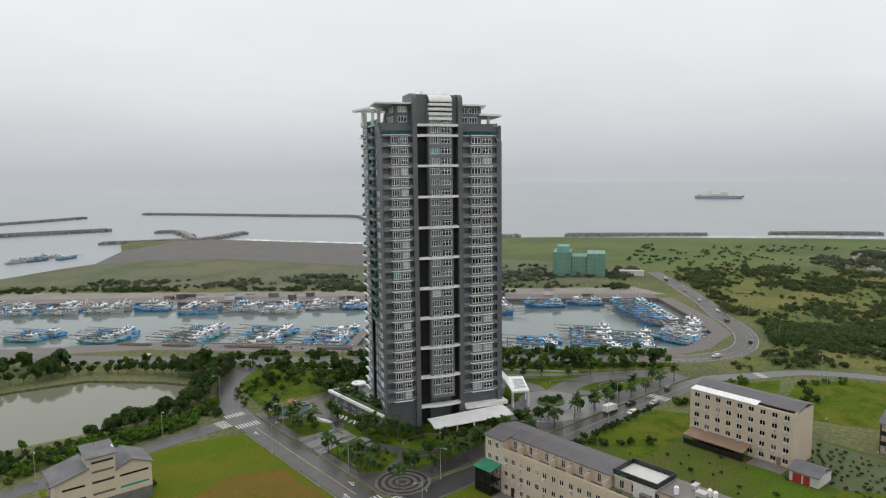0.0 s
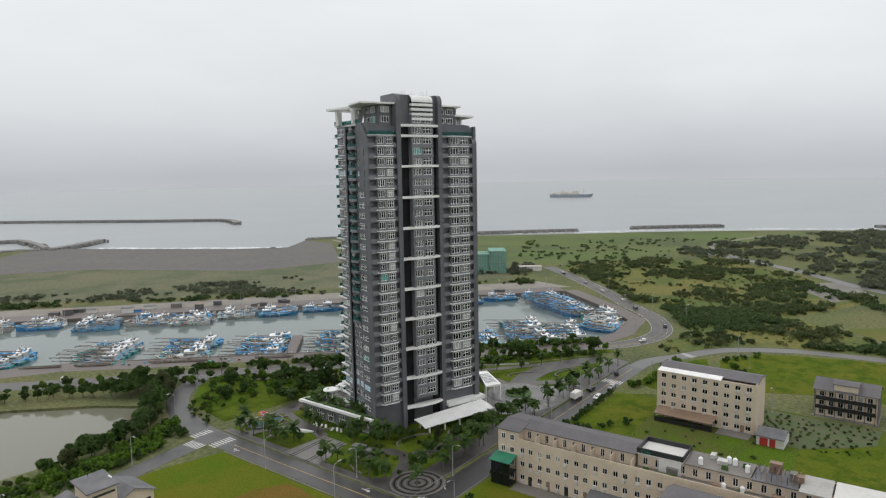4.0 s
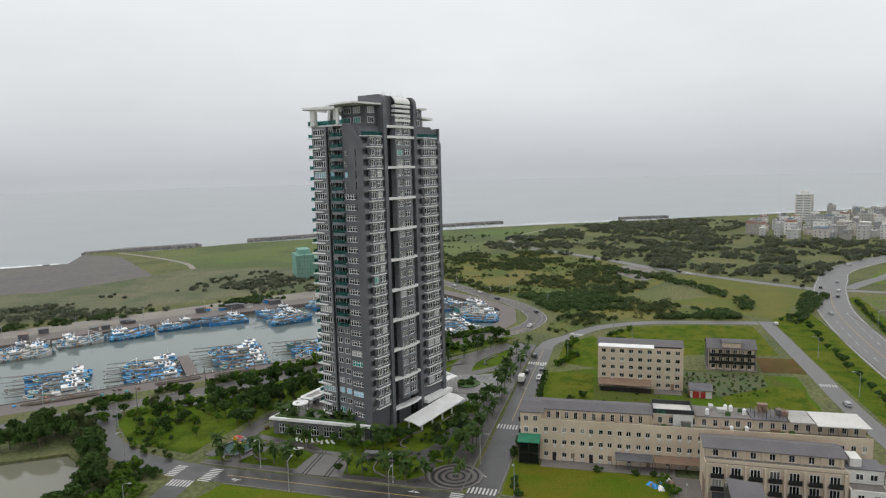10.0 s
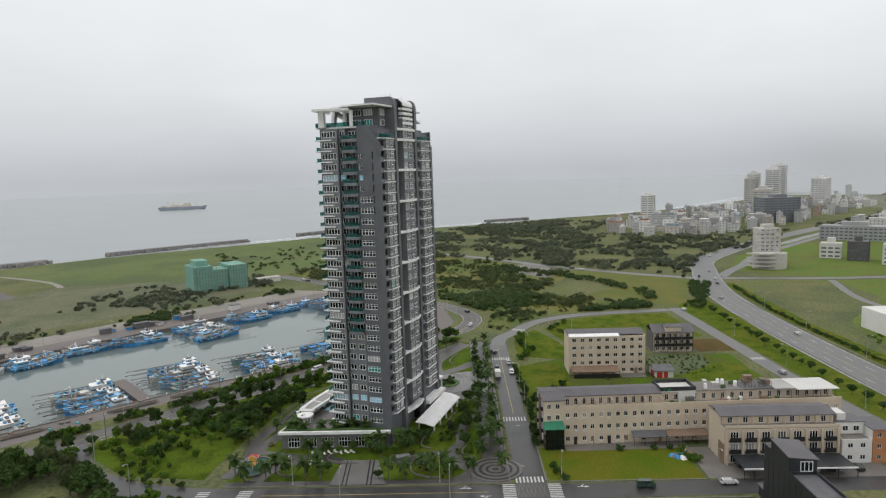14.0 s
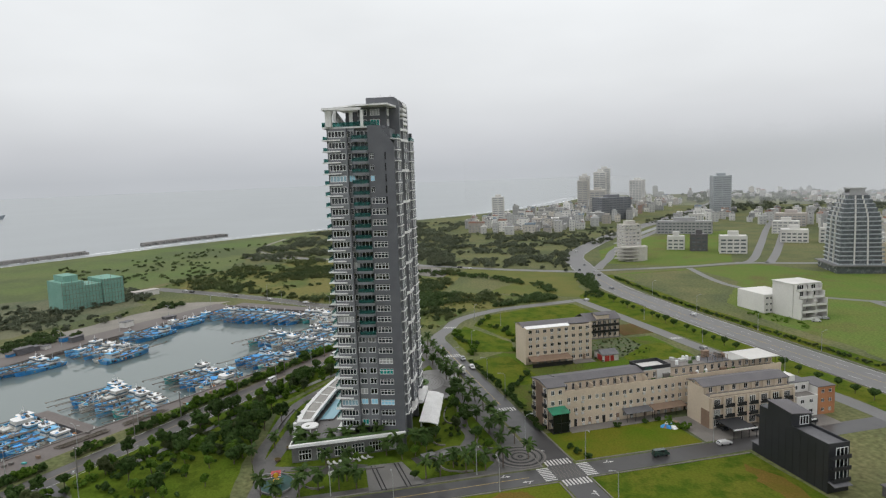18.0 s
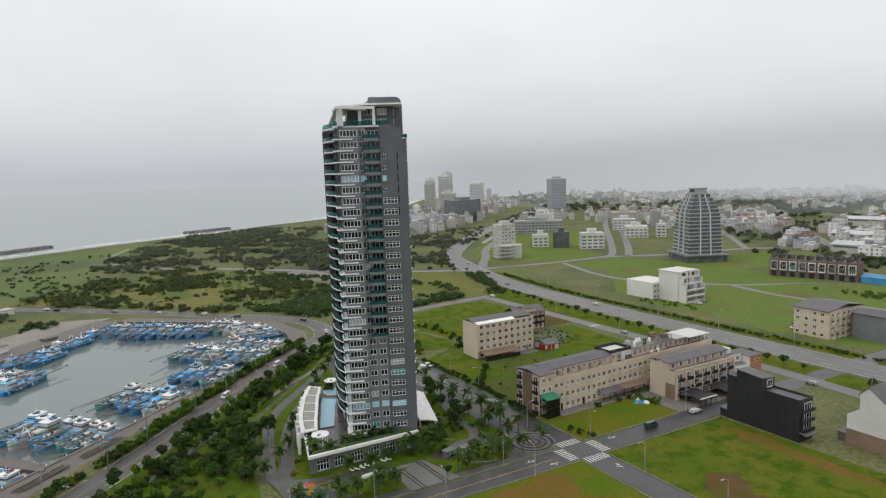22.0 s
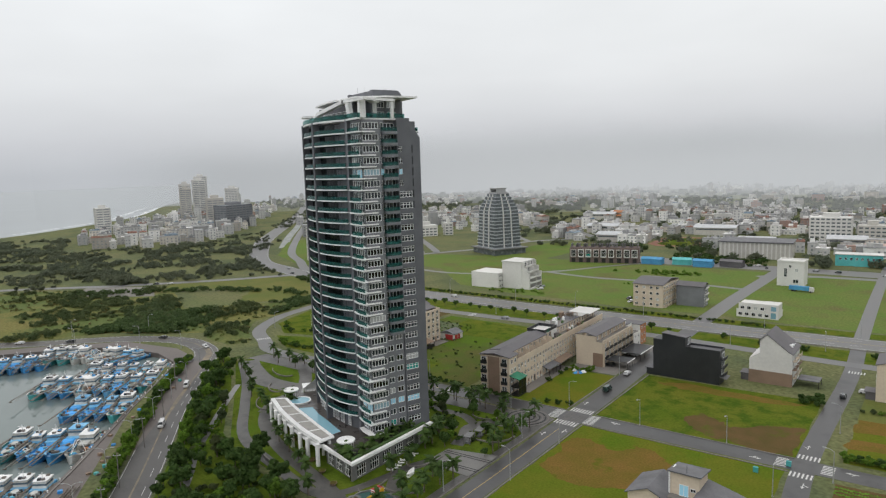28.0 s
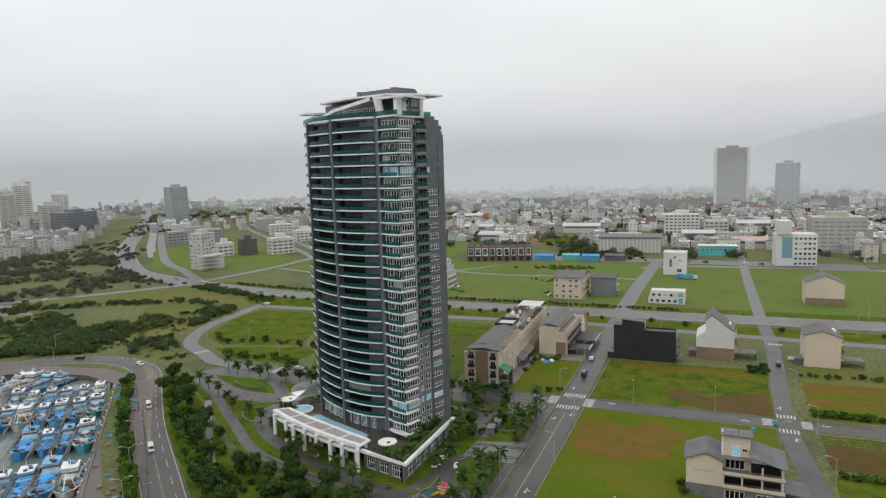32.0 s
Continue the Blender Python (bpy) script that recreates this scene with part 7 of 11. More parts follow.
def ragged(name, poly, mat, label, z, seed):
    """A patch with a frayed outline."""
    rnd = random.Random(seed)
    pts = list(poly)
    for amp in (2.2, 1.1, 0.6, 0.3):
        out = []
        for a, b in zip(pts, pts[1:] + pts[:1]):
            out += [a, ((a[0] + b[0]) / 2 + rnd.uniform(-amp, amp), (a[1] + b[1]) / 2 + rnd.uniform(-amp, amp))]
        pts = out
    mb = sheet(pts, [], z)
    return solid(name, mb, mat, label, "field")


road("road_pond", [(86, 211), (70, 209), (40, 204), (0, 197), (-60, 188)], 7.0, 0.037, M_ASPHALT, "wet asphalt lane beside the pond")
lot("field_villa", [(22.5, 133), (81, 133.5), (81, 198), (60, 203), (24, 197)], M_FIELD, "bright green field with dry brown patches", 0.022, seed=1)
lot("field_centre", [(22, 72), (81.5, 74), (81.5, 124), (22, 123)], M_LAWN, "bright green mown field", 0.022, seed=2)
ragged("soil_patch", [(22.5, 100), (33, 102.5), (42, 111), (46.5, 106.5), (53, 102.7), (55, 107), (53, 115.8), (44.8, 121.6), (35, 122.4), (22.5, 122.6)], M_SOIL, "patch of bare brown soil in the field", 0.03, 3)
M_DRYG = surf("dry_field_grass", (0.165, 0.102, 0.028), (0.125, 0.1, 0.02), 0.12, 0.95, 0.6, spec=0.03, fine=18, c=(0.09, 0.105, 0.012), cscale=0.08, cramp=(0.58, 0.68), grain=(0.75, 1.22))
ragged("soil_patch", [(48, 152), (52, 143), (62, 139.5), (63, 144.5), (70, 144), (78, 143), (80.5, 150), (79, 166), (66, 171), (52, 166)], M_DRYG, "patch of dry brown grass", 0.034, 4)
ragged("soil_patch", [(25, 78), (60, 76), (76, 80), (66, 84), (40, 83)], M_DRYG, "strip of dry grass beside the houses", 0.034, 11)
lot("field_terrace", [(92, 82), (112.5, 82), (113, 123.6), (92, 123.6)], M_FIELD, "green plot in front of the terrace", 0.024, seed=5)
patch("yard", [(92, 60), (112, 60), (112, 81), (92, 81)], 0.026, M_CONC, "grey concrete yard", "yard")
patch("forecourt_terrace", [(111.6, 80), (116.6, 80), (115.1, 116), (110.6, 116)], 0.06, M_CONC, "concrete forecourt", "yard")
patch("forecourt_carport", [(91.5, 32), (100.4, 32), (100.4, 76), (91.5, 76)], 0.07, M_CONC, "concrete forecourt under carports", "yard")
M_WEEDS = surf("weedy_meadow", (0.07, 0.1, 0.02), (0.1, 0.095, 0.032), 0.09, 0.95, 0.5, spec=0.05, fine=18, c=(0.075, 0.125, 0.012), cscale=0.05, cramp=(0.48, 0.6), grain=(0.65, 1.3))
lot("meadow_east", [(133, 30), (210, 30), (212, 98), (196, 124), (134, 123)], M_WEEDS, "rough meadow behind the terrace", 0.012, seed=6)
lot("plot_green", [(160, 104), (200, 106), (198, 124), (160, 124)], M_LAWN, "bright green plot", 0.026, seed=7)
lot("plot_veg", [(196, 42), (210, 42), (210, 80), (182, 80), (181, 60)], surf("vegetable_plot", (0.06, 0.1, 0.03), (0.1, 0.1, 0.05), 0.25, 0.95, 0.5, fine=10), "weedy vegetable plot", 0.028, seed=8)
lot("plot_bright", [(136, 30), (196, 32), (196, 42), (180, 60), (136, 58)], M_LAWN, "bright green plot", 0.024, seed=9)
lot("plot_soil", [(214, 24), (235, 25), (235, 41), (214, 41)], M_SOIL, "plot of bare brown soil", 0.03, seed=10)
lot("loop_lawn", [(222, 95), (262, 104), (282, 92), (293, 60), (294, 32), (240, 30), (236, 60)], M_LAWN, "bright green lawn inside the lane", 0.024, seed=11)
lot("loop_lawn", [(212, 122), (240, 122), (262, 109), (222, 97), (206, 100)], M_LAWN, "green verge with shrubs", 0.02, seed=12)
lot("verge", [(-200, 1.5), (100, -1.5), (330, -5), (330, 14), (306, 20), (223, 17.5), (104, 11), (28, 16), (-200, 20)], M_LAWN, "bright green verge of the highway", 0.02, seed=13)
lot("verge", [(-200, -33), (100, -24), (265, -23), (380, -34), (384, -42), (260, -32), (90, -34), (-200, -44)], M_LAWN, "green verge beyond the highway", 0.02, seed=14)
lot("plot_far", [(-300, -36), (384, -44), (384, -170), (300, -190), (-300, -205)], M_PLOTF, "green plots between lanes beyond the highway", 0.01, 2.0, 19)
for i, (poly, mt, lb) in enumerate((
        ([(-120, -170), (10, -165), (12, -52), (-120, -56)], M_PLOTF, "green plot with a dry strip"),
        ([(28, -100), (80, -95), (80, -62), (28, -66)], M_PLOTF, "green and brown plot"),
        ([(28, -190), (82, -185), (82, -108), (28, -112)], M_PLOTF, "green plot round a white house"),
        ([(94, -120), (180, -112), (205, -82), (150, -38), (135, -38), (94, -70)], M_PLOTF, "bright green plot"),
        ([(94, -180), (170, -170), (186, -122), (94, -128)], M_PLOTF, "bright green plot with shrubs"),
        ([(190, -118), (215, -86), (310, -110), (300, -170), (250, -176)], M_PLOTF, "bright green plot"),
        ([(200, -40), (260, -38), (380, -46), (376, -110), (320, -105), (262, -52)], M_GROUND, "rough meadow beside the highway"),
        ([(270, -178), (330, -180), (320, -300), (262, -300)], M_PLOTF, "green plot beyond the tower"),
        ([(395, -110), (440, -62), (520, -100), (600, -180), (620, -320), (400, -160)], M_PLOTF, "green meadow beside the highway"))):
    lot("plot_far", poly, mt, lb, 0.018 + 0.0015 * i, 2.0, 20 + i)
lot("market_yard", [(-60, -196), (30, -202), (100, -204), (222, -200), (246, -222), (240, -244), (150, -230), (80, -226), (-60, -222)], M_ASPHALT_PALE, "grey paved street and yard before the market", 0.016, 2, 63)
lot("plot_yellow", [(312, 20), (350, 70), (385, 33), (448, 62), (463, 42), (402, -18), (330, 8)], M_YFIELD, "dry yellow-green field", 0.021, 4, 40)
lot("bare_plot", [(478, 114), (508, 89), (460, 63), (425, 84)], surf("grey_bare_soil", (0.16, 0.15, 0.135), (0.2, 0.19, 0.165), 0.05, 0.95, 0.3, fine=12), "grey bare plot beside the coast road", 0.024, 3, 44)
lot("coast_meadow", [(470, 320), (560, 250), (700, 230), (880, 150), (840, 300), (740, 410), (640, 540), (540, 600), (440, 470)], surf("coastal_grass", (0.105, 0.15, 0.05), (0.135, 0.155, 0.065), 0.01, 0.95, 0.4, spec=0.1, fine=40, c=(0.095, 0.12, 0.055), cscale=0.012), "flat green coastal meadow", 0.011, 8, 41)
# Meadow grass desaturated so that the sheet looks seen through haze.
M_DUNE = surf("hazed_meadow_grass", (0.13, 0.14, 0.085), (0.16, 0.155, 0.1), 0.012, 0.95, 0.4, spec=0.1, fine=40, c=(0.1, 0.12, 0.07), cscale=0.02, cramp=(0.46, 0.6), grain=(0.75, 1.2))
lot("dune_meadow", [(40, 600), (64, 640), (110, 670), (180, 690), (248, 640), (318, 506), (400, 480), (440, 470), (480, 330), (404, 296), (330, 352), (200, 462), (80, 580)], M_DUNE, "meadow between harbour and beach, its olive greyed for haze", 0.008, 4, 61)
M_OLIVE = surf("olive_rough_grass", (0.14, 0.145, 0.045), (0.17, 0.155, 0.055), 0.02, 0.95, 0.5, spec=0.08, fine=34, c=(0.095, 0.125, 0.04), cscale=0.03, cramp=(0.44, 0.58), grain=(0.65, 1.3))
lot("rough_field", [(300, 125), (318, 138), (345, 152), (365, 184), (432, 245), (480, 300), (560, 245), (585, 180), (490, 88), (440, 60), (368, 96), (310, 30), (304, 60), (298, 95), (282, 112), (262, 126), (268, 134), (290, 132)], M_OLIVE, "olive rough grass between the groves", 0.009, 2, 62)
lot("sports_ground", [(176, -322), (184, -312), (214, -310), (226, -322), (230, -376), (220, -392), (188, -392), (176, -380)], M_SPORT, "red sports ground with a green middle", 0.03, 1, 42)
lot("sports_green", [(184, -326), (190, -319), (210, -318), (218, -326), (221, -374), (214, -384), (192, -384), (184, -376)], M_LAWN, "green middle of the sports ground", 0.04, 1, 43)
for i, (x0, y0, mt) in enumerate(((-60, 62, M_YFIELD), (-60, 92, M_FIELD), (-62, 134, M_SOIL), (-62, 160, M_LAWN), (-62, 186, M_SOIL))):
    lot("garden_plot", [(x0, y0), (11, y0), (11, y0 + (28 if i < 2 else 24)), (x0, y0 + (28 if i < 2 else 24))], mt, "small garden plot with crops", 0.021 + i * 0.001, seed=50 + i)
ragged("soil_patch", [(10.5, 83), (-40, 79), (-40, 92), (10.5, 95)], M_DRYG, "strip of dry grass between garden plots", 0.031, 14)
ragged("soil_patch", [(10.5, 101), (-40, 98), (-40, 107), (10.5, 109)], M_DRYG, "strip of dry grass between garden plots", 0.032, 15)
for i in range(12):
    y = 143.5 + i * 1.25
    solid("furrow", MB().add([(-50, y, 0.02), (10.6, y, 0.02), (10.6, y + 0.45, 0.2), (-50, y + 0.45, 0.2), (10.6, y + 0.9, 0.02), (-50, y + 0.9, 0.02)], [(0, 1, 2, 3), (3, 2, 4, 5)]), M_SOIL, "low ridge of dug brown soil", "furrow")
for i in range(3):
    y = 136.2 + i * 1.9
    bed = MB()
    rnd = random.Random(i)
    for j in range(90):
        x, r = 10.4 - j * 0.62 + rnd.uniform(-0.1, 0.1), rnd.uniform(0.28, 0.45)
        yy = y + rnd.uniform(-0.35, 0.35)
        bed.add([(x, yy, 0.45)] + [(x + r * math.cos(a), yy + r * math.sin(a), 0.05) for a in (0, 1.26, 2.5, 3.8, 5.0)], [(0, 1, 2), (0, 2, 3), (0, 3, 4), (0, 4, 5), (0, 5, 1)])
    solid("lettuce_bed", bed, M_LETTUCE, "row of bright green vegetables in dug soil", "crop", "stuff")
road("lane_far", [(92, -122), (130, -126), (190, -120), (234, -128)], 5, 0.031, M_ASPHALT_PALE, "narrow pale lane between plots")
road("lane_far", [(94, -173), (60, -190), (-70, -195), (-200, -200)], 8, 0.032, M_ASPHALT_PALE, "pale town street")
road("lane_far", [(149, -243), (200, -180), (234, -128), (300, -90), (386, -110)], 5, 0.029, M_ASPHALT_PALE, "narrow pale lane between plots")
road("track", [(540, 640), (505, 560), (470, 500), (440, 470)], 5, 0.03, M_DIRT, "bare pale track across the meadow")
road("track", [(595, 172), (700, 230), (830, 200)], 5, 0.03, M_DIRT, "bare pale track to the coast")
lot("quay_yard", [(392, 240), (400, 270), (330, 330), (180, 450), (60, 560), (40, 530), (170, 432), (300, 318), (384, 246)], M_DIRT, "bare yard behind the far quay", 0.03, 3, 60)

# park north of the tower
lot("park_lawn", [(96, 219), (120, 217), (166, 208.5), (212, 172), (240, 152), (250, 146), (252, 152), (205, 196), (158, 233), (126, 266), (112, 260), (99, 244)], M_PARKG, "park lawn with shrubs", 0.05, 1, 70)
lot("quay_verge", [(122, 281), (160, 247), (214, 203), (250, 171), (255, 166), (260, 172), (215, 213), (165, 254), (128, 288)], M_GROUND, "planted strip between road and quay", 0.07, 0.5, 71)
path_c = smooth([(212, 169), (199.9, 182.6), (182.6, 200.9), (168.2, 215.7), (156.3, 225.5), (140, 240), (128, 252)], 5)
solid("footpath", MB().strip(offset_line(path_c, 1.1), offset_line(path_c, -1.1), 0, 0.14), M_PAVEL, "narrow pale path through the park", "path")
path_n = smooth([(238, 148), (212, 165), (190, 182), (166, 200), (140, 208), (122, 212), (108, 211), (96, 213)], 5)
solid("footpath", MB().strip(offset_line(path_n, 1.8), offset_line(path_n, -1.8), 0, 0.16), M_PAVE, "curving paved footpath", "path")
for i, (poly, lb) in enumerate((
        (blob(108.5, 179, 5.0, 9.5, 24, 0), "lawn beside the podium"),
        (blob(103.0, 196.5, 7.5, 5.0, 24, 10), "lawn by the playground"),
        (blob(110.5, 199, 3.2, 8.0, 20, 8), "lawn below the podium"),
        (blob(101.5, 155.0, 8.5, 8.0, 26, 0, 0.06, 2), "round lawn with palms"),
        (blob(121.0, 155.0, 9.0, 5.0, 26, -20), "lawn in front of the tower"),
        (blob(112.0, 143.5, 6.0, 4.2, 22, -10), "small lawn with shrubs"),
        (blob(140.0, 147.5, 12.0, 3.6, 26, -19), "lawn with a low wall"),
        (blob(196.0, 162.0, 8.0, 4.5, 24, -38), "lawn by the roundabout"),
        (blob(210.0, 148.0, 10.0, 4.5, 24, -20), "lawn beside the drive"),
        (blob(97.0, 205.0, 3.6, 3.6, 18, 0), "small round lawn"),
        (blob(186.0, 176.0, 9.0, 4.0, 24, -38), "lawn strip"),
        (blob(150.0, 203.5, 18.0, 2.0, 24, -17), "narrow lawn"))):
    cxp, cyp = sum(p[0] for p in poly) / len(poly), sum(p[1] for p in poly) / len(poly)
    h0 = len(poly) // 2
    arcw = [(cxp + (x - cxp) * 0.86, cyp + (y - cyp) * 0.86) for x, y in poly[3:h0 + 2]]
    solid("trim", MB().strip(arcw, offset_line(arcw, 0.35), 0.05, 0.55), M_CONC, "low curved concrete garden wall", "garden wall")
# ramp with drains, ringed plazas
M_RAMP = surf("pale_ramp_concrete", (0.13, 0.125, 0.118), (0.16, 0.155, 0.147), 0.15, 0.5, 0.1, fine=20)
patch("ramp", [(90.6, 167.5), (106.5, 171.5), (106.8, 182.0), (90.6, 183.0)], 0.2, M_RAMP, "concrete car ramp with drain strips", "ramp")
for y in (171.5, 172.6, 178.2, 179.3):
    solid("trim", MB().prism([(90.8, y), (106.2, y + 1.0), (106.2, y + 1.35), (90.8, y + 0.35)], 0.1, 0.225), M_BLACK, "dark drain strip", "drain")
for cx, cy, rmax, n, lb in ((99.3, 137.6, 7.6, 8, "ringed paving of the corner plaza"), (176.4, 153.0, 11.6, 10, "ringed paving of the roundabout")):
    patch("plaza", blob(cx, cy, rmax, rmax, 40), 0.17, M_PAVE if cx < 120 else M_PAVEL, lb, "plaza")
    for i in range(n):
        r = rmax * (i + 1) / n - 0.15
        solid("trim", MB().ring(blob(cx, cy, r, r, 40), blob(cx, cy, r - (0.28 if cx > 120 else 0.45), r - (0.28 if cx > 120 else 0.45), 40), 0.1, 0.19), M_PAVE if cx > 120 else (M_CONC if i % 2 else M_BLACK), "ring of pale setts", "paving ring")
lot("roundabout_bed", blob(176.4, 153.0, 5.0, 5.0, 24), M_HEDGE, "planted middle of the roundabout", 0.45, 0.3, 99)
# playground
M_TEALFLOOR = surf("dark_teal_rubber", (0.02, 0.07, 0.065), (0.03, 0.09, 0.08), 0.4, 0.7)
patch("playground_floor", blob(103.2, 207.0, 6.0, 4.6, 32), 0.21, M_TEALFLOOR, "dark green rubber playground floor", "playground")
solid("trim", MB().ring(blob(103.2, 207.0, 6.4, 5.0, 32), blob(103.2, 207.0, 6.0, 4.6, 32), 0.1, 0.6), M_STONE, "low kerb round the playground", "kerb")
M_YEL = surf("yellow_plastic", (0.75, 0.42, 0.03), None, 1.0, 0.4)
pg = thing("play_tower", pose(102.2, 206.8, 0.2), "colourful play tower with a slide", "playground")
part("platform", MB().box(-1, 1, -1, 1, 1.4, 1.6), M_YEL, pg)
for x in (-0.95, 0.95):
    for y in (-0.95, 0.95):
        part("post", MB().tube((x, y, 0), (x, y, 3.0), 0.09, n=6), M_GREENP, pg)
for i in range(4):
    part("roof_board", MB().add([(-1.3, -1.3, 2.9 + i * 0.28), (1.3, -1.3, 2.9 + i * 0.28), (1.3 - i * 0.3, 0, 3.2 + i * 0.3), (-1.3 + i * 0.3, 0, 3.2 + i * 0.3), (-1.3, 1.3, 2.9 + i * 0.28), (1.3, 1.3, 2.9 + i * 0.28)], [(0, 1, 2, 3), (3, 2, 5, 4)]), M_RED if i % 2 else M_WHITE, pg)
part("slide", MB().add([(1, -0.5, 1.5), (1, 0.5, 1.5), (3.6, 0.5, 0.1), (3.6, -0.5, 0.1), (1, -0.5, 1.9), (1, 0.5, 1.9), (3.6, 0.5, 0.5), (3.6, -0.5, 0.5)], [(0, 1, 2, 3), (0, 3, 7, 4), (1, 5, 6, 2)]), M_YEL, pg)
part("wheel_sign", MB().tube((-1.6, 0, 3.6), (-1.4, 0, 3.6), 0.7, n=16).tube((-1.5, 0, 0), (-1.5, 0, 3.4), 0.08, n=6), M_YEL, pg)
fo = thing("round_planter", pose(108.0, 209.5, 0.1), "round stone planter ring on the paving", "planter")
part("ring", MB().ring(blob(0, 0, 1.9, 1.9, 24), blob(0, 0, 1.2, 1.2, 24), 0, 0.6), M_STONE, fo)
part("soil", MB().prism(blob(0, 0, 1.25, 1.25, 20), 0.0, 0.35), M_SOIL, fo)
for i in range(6):
    x, y = 118.5 + i * 8.0, 206.6 - i * 3.4
    pt = thing("bowl_planter", pose(x, y, 0.12), "dark bowl planter beside the colonnade", "planter", "bowl planters")
    part("bowl", MB().tube((0, 0, 0), (0, 0, 0.7), 0.6, 1.05, n=14), M_BROWN, pt)
    part("soil", MB().tube((0, 0, 0.7), (0, 0, 0.74), 0.9, n=14), M_SOIL, pt)
# white sculpted seats beside the podium
for i in range(8):
    x, y = 112.4 - RB.uniform(0, 1.4), 180.0 + i * 1.7
    tagged(part("sun_lounger", MB().add([(-0.9, -0.35, 0.25), (0.9, -0.35, 0.25), (0.9, 0.35, 0.25), (-0.9, 0.35, 0.25), (-0.9, -0.35, 0.4), (0.3, -0.35, 0.4), (0.9, -0.35, 0.85), (-0.9, 0.35, 0.4), (0.3, 0.35, 0.4), (0.9, 0.35, 0.85), (0, 0, 0)],
                                        [(3, 2, 1, 0), (4, 5, 8, 7), (5, 6, 9, 8), (0, 1, 6, 5, 4), (2, 3, 7, 8, 9), (1, 2, 9, 6), (3, 0, 4, 7)]), M_WHITE, m=pose(x, y, 0.1, 0, 0, RB.uniform(20, 70))), "white lounger on the lawn beside the podium", "lounger", "loungers")
lf = MB()
for i in range(9):
    a = i / 8
    w = 0.9 * math.sin(math.pi * (0.1 + 0.8 * a))
    lf.v += [(-3 + 6 * a, -w, 0.25 + 0.5 * a * a), (-3 + 6 * a, w, 0.45 + 0.8 * a * a), (-3 + 6 * a, w, 0.0), (-3 + 6 * a, -w, 0.0)]
for i in range(8):
    q = i * 4
    lf.f += [(q, q + 4, q + 5, q + 1), (q + 1, q + 5, q + 6, q + 2), (q + 3, q + 7, q + 4, q), (q + 2, q + 6, q + 7, q + 3)]
lf.f += [(0, 1, 2, 3), (35, 34, 33, 32)]
tagged(part("sculpted_bench", lf, M_WHITE, m=pose(105.6, 190.0, 0.15, 0, 0, 115)), "long white leaf-shaped bench on the lawn", "bench")

# kerbs and footways along the streets
for line, lb in (([(91.2, 134), (91.2, 212)], "kerb"), ([(91, 133.8), (236, 135)], "kerb"), ([(81.4, 133.5), (81.4, 198)], "kerb"), ([(81.6, 74), (81.6, 123.5)], "kerb"), ([(22, 133), (81, 133)], "kerb"), ([(22, 123.6), (81, 123.8)], "kerb"), ([(91.6, 82), (91.6, 123.6)], "kerb"), ([(92, 124.2), (133, 124.4)], "kerb"), ([(98, -3.0), (330, -4.0)], "kerb"), ([(98, -22.5), (330, -23)], "kerb"), ([(-200, -7), (80, -3.5)], "kerb")):
    solid("kerb", MB().strip(line, offset_line(line, 0.35), -0.1, 0.2), M_CONC, "grey concrete kerb along the street", "kerb")
qk = [(263.7, 164.7), (189.7, 241.7), (160.7, 272.7), (97.7, 338.7)]
solid("kerb", MB().strip(offset_line(qk, 0.9), offset_line(qk, 0.4), 0.0, 0.35), M_CONC, "concrete edge beam of the quay", "kerb")

# road markings
def stripes(x, y, deg, n, length, w=0.45, gap=0.55, z=0.052):
    c = thing("crosswalk", pose(x, y, z, 0, 0, deg), "white painted crosswalk on wet asphalt", "crosswalk", "crosswalks")
    total = n * w + (n - 1) * gap
    for i in range(n):
        a = -total / 2 + i * (w + gap)
        part("stripe", MB().box(-length / 2, length / 2, a, a + w, -0.01, 0.012), M_MARK, c)


stripes(86.5, 134.6, 90, 8, 3.4)
stripes(86.5, 122.6, 90, 8, 3.4)
stripes(92.8, 128.8, 0, 8, 3.4)
stripes(80.4, 128.4, 0, 8, 3.4)
stripes(137.0, 129.5, 0, 8, 3.6)
stripes(209.0, 130.0, 0, 8, 4.0)
stripes(85.0, 204.6, 90, 8, 3.6)
stripes(78.8, 210.0, 5, 7, 3.6)
stripes(85.2, 216.0, 90, 7, 3.2)
stripes(18.9, 134.0, 90, 6, 3.0)
stripes(18.8, 121.5, 90, 6, 3.0)
stripes(24.6, 127.8, 0, 6, 3.0)
stripes(13.4, 127.2, 0, 6, 3.0)
stripes(262.0, 117.6, -30, 7, 3.0, z=0.057)
stripes(16.0, 31.0, 90, 6, 3.0)
stripes(201.0, 21.0, 0, 6, 3.0, z=0.06)
bx = thing("box_marking", pose(86.6, 128.4, 0.05), "crossed yellow box marking at the crossing", "road marking")
for a in range(-3, 4):
    part("line", MB().prism([(-3.4, a * 1.1 - 0.07), (3.4, a * 1.1 + 1.0 - 0.07), (3.4, a * 1.1 + 1.0 + 0.07), (-3.4, a * 1.1 + 0.07)], 0, 0.012), M_CONC, bx)
    part("line", MB().prism([(-3.4, a * 1.1 + 1.0 - 0.07), (3.4, a * 1.1 - 0.07), (3.4, a * 1.1 + 0.07), (-3.4, a * 1.1 + 1.0 + 0.07)], 0.002, 0.016), M_CONC, bx)


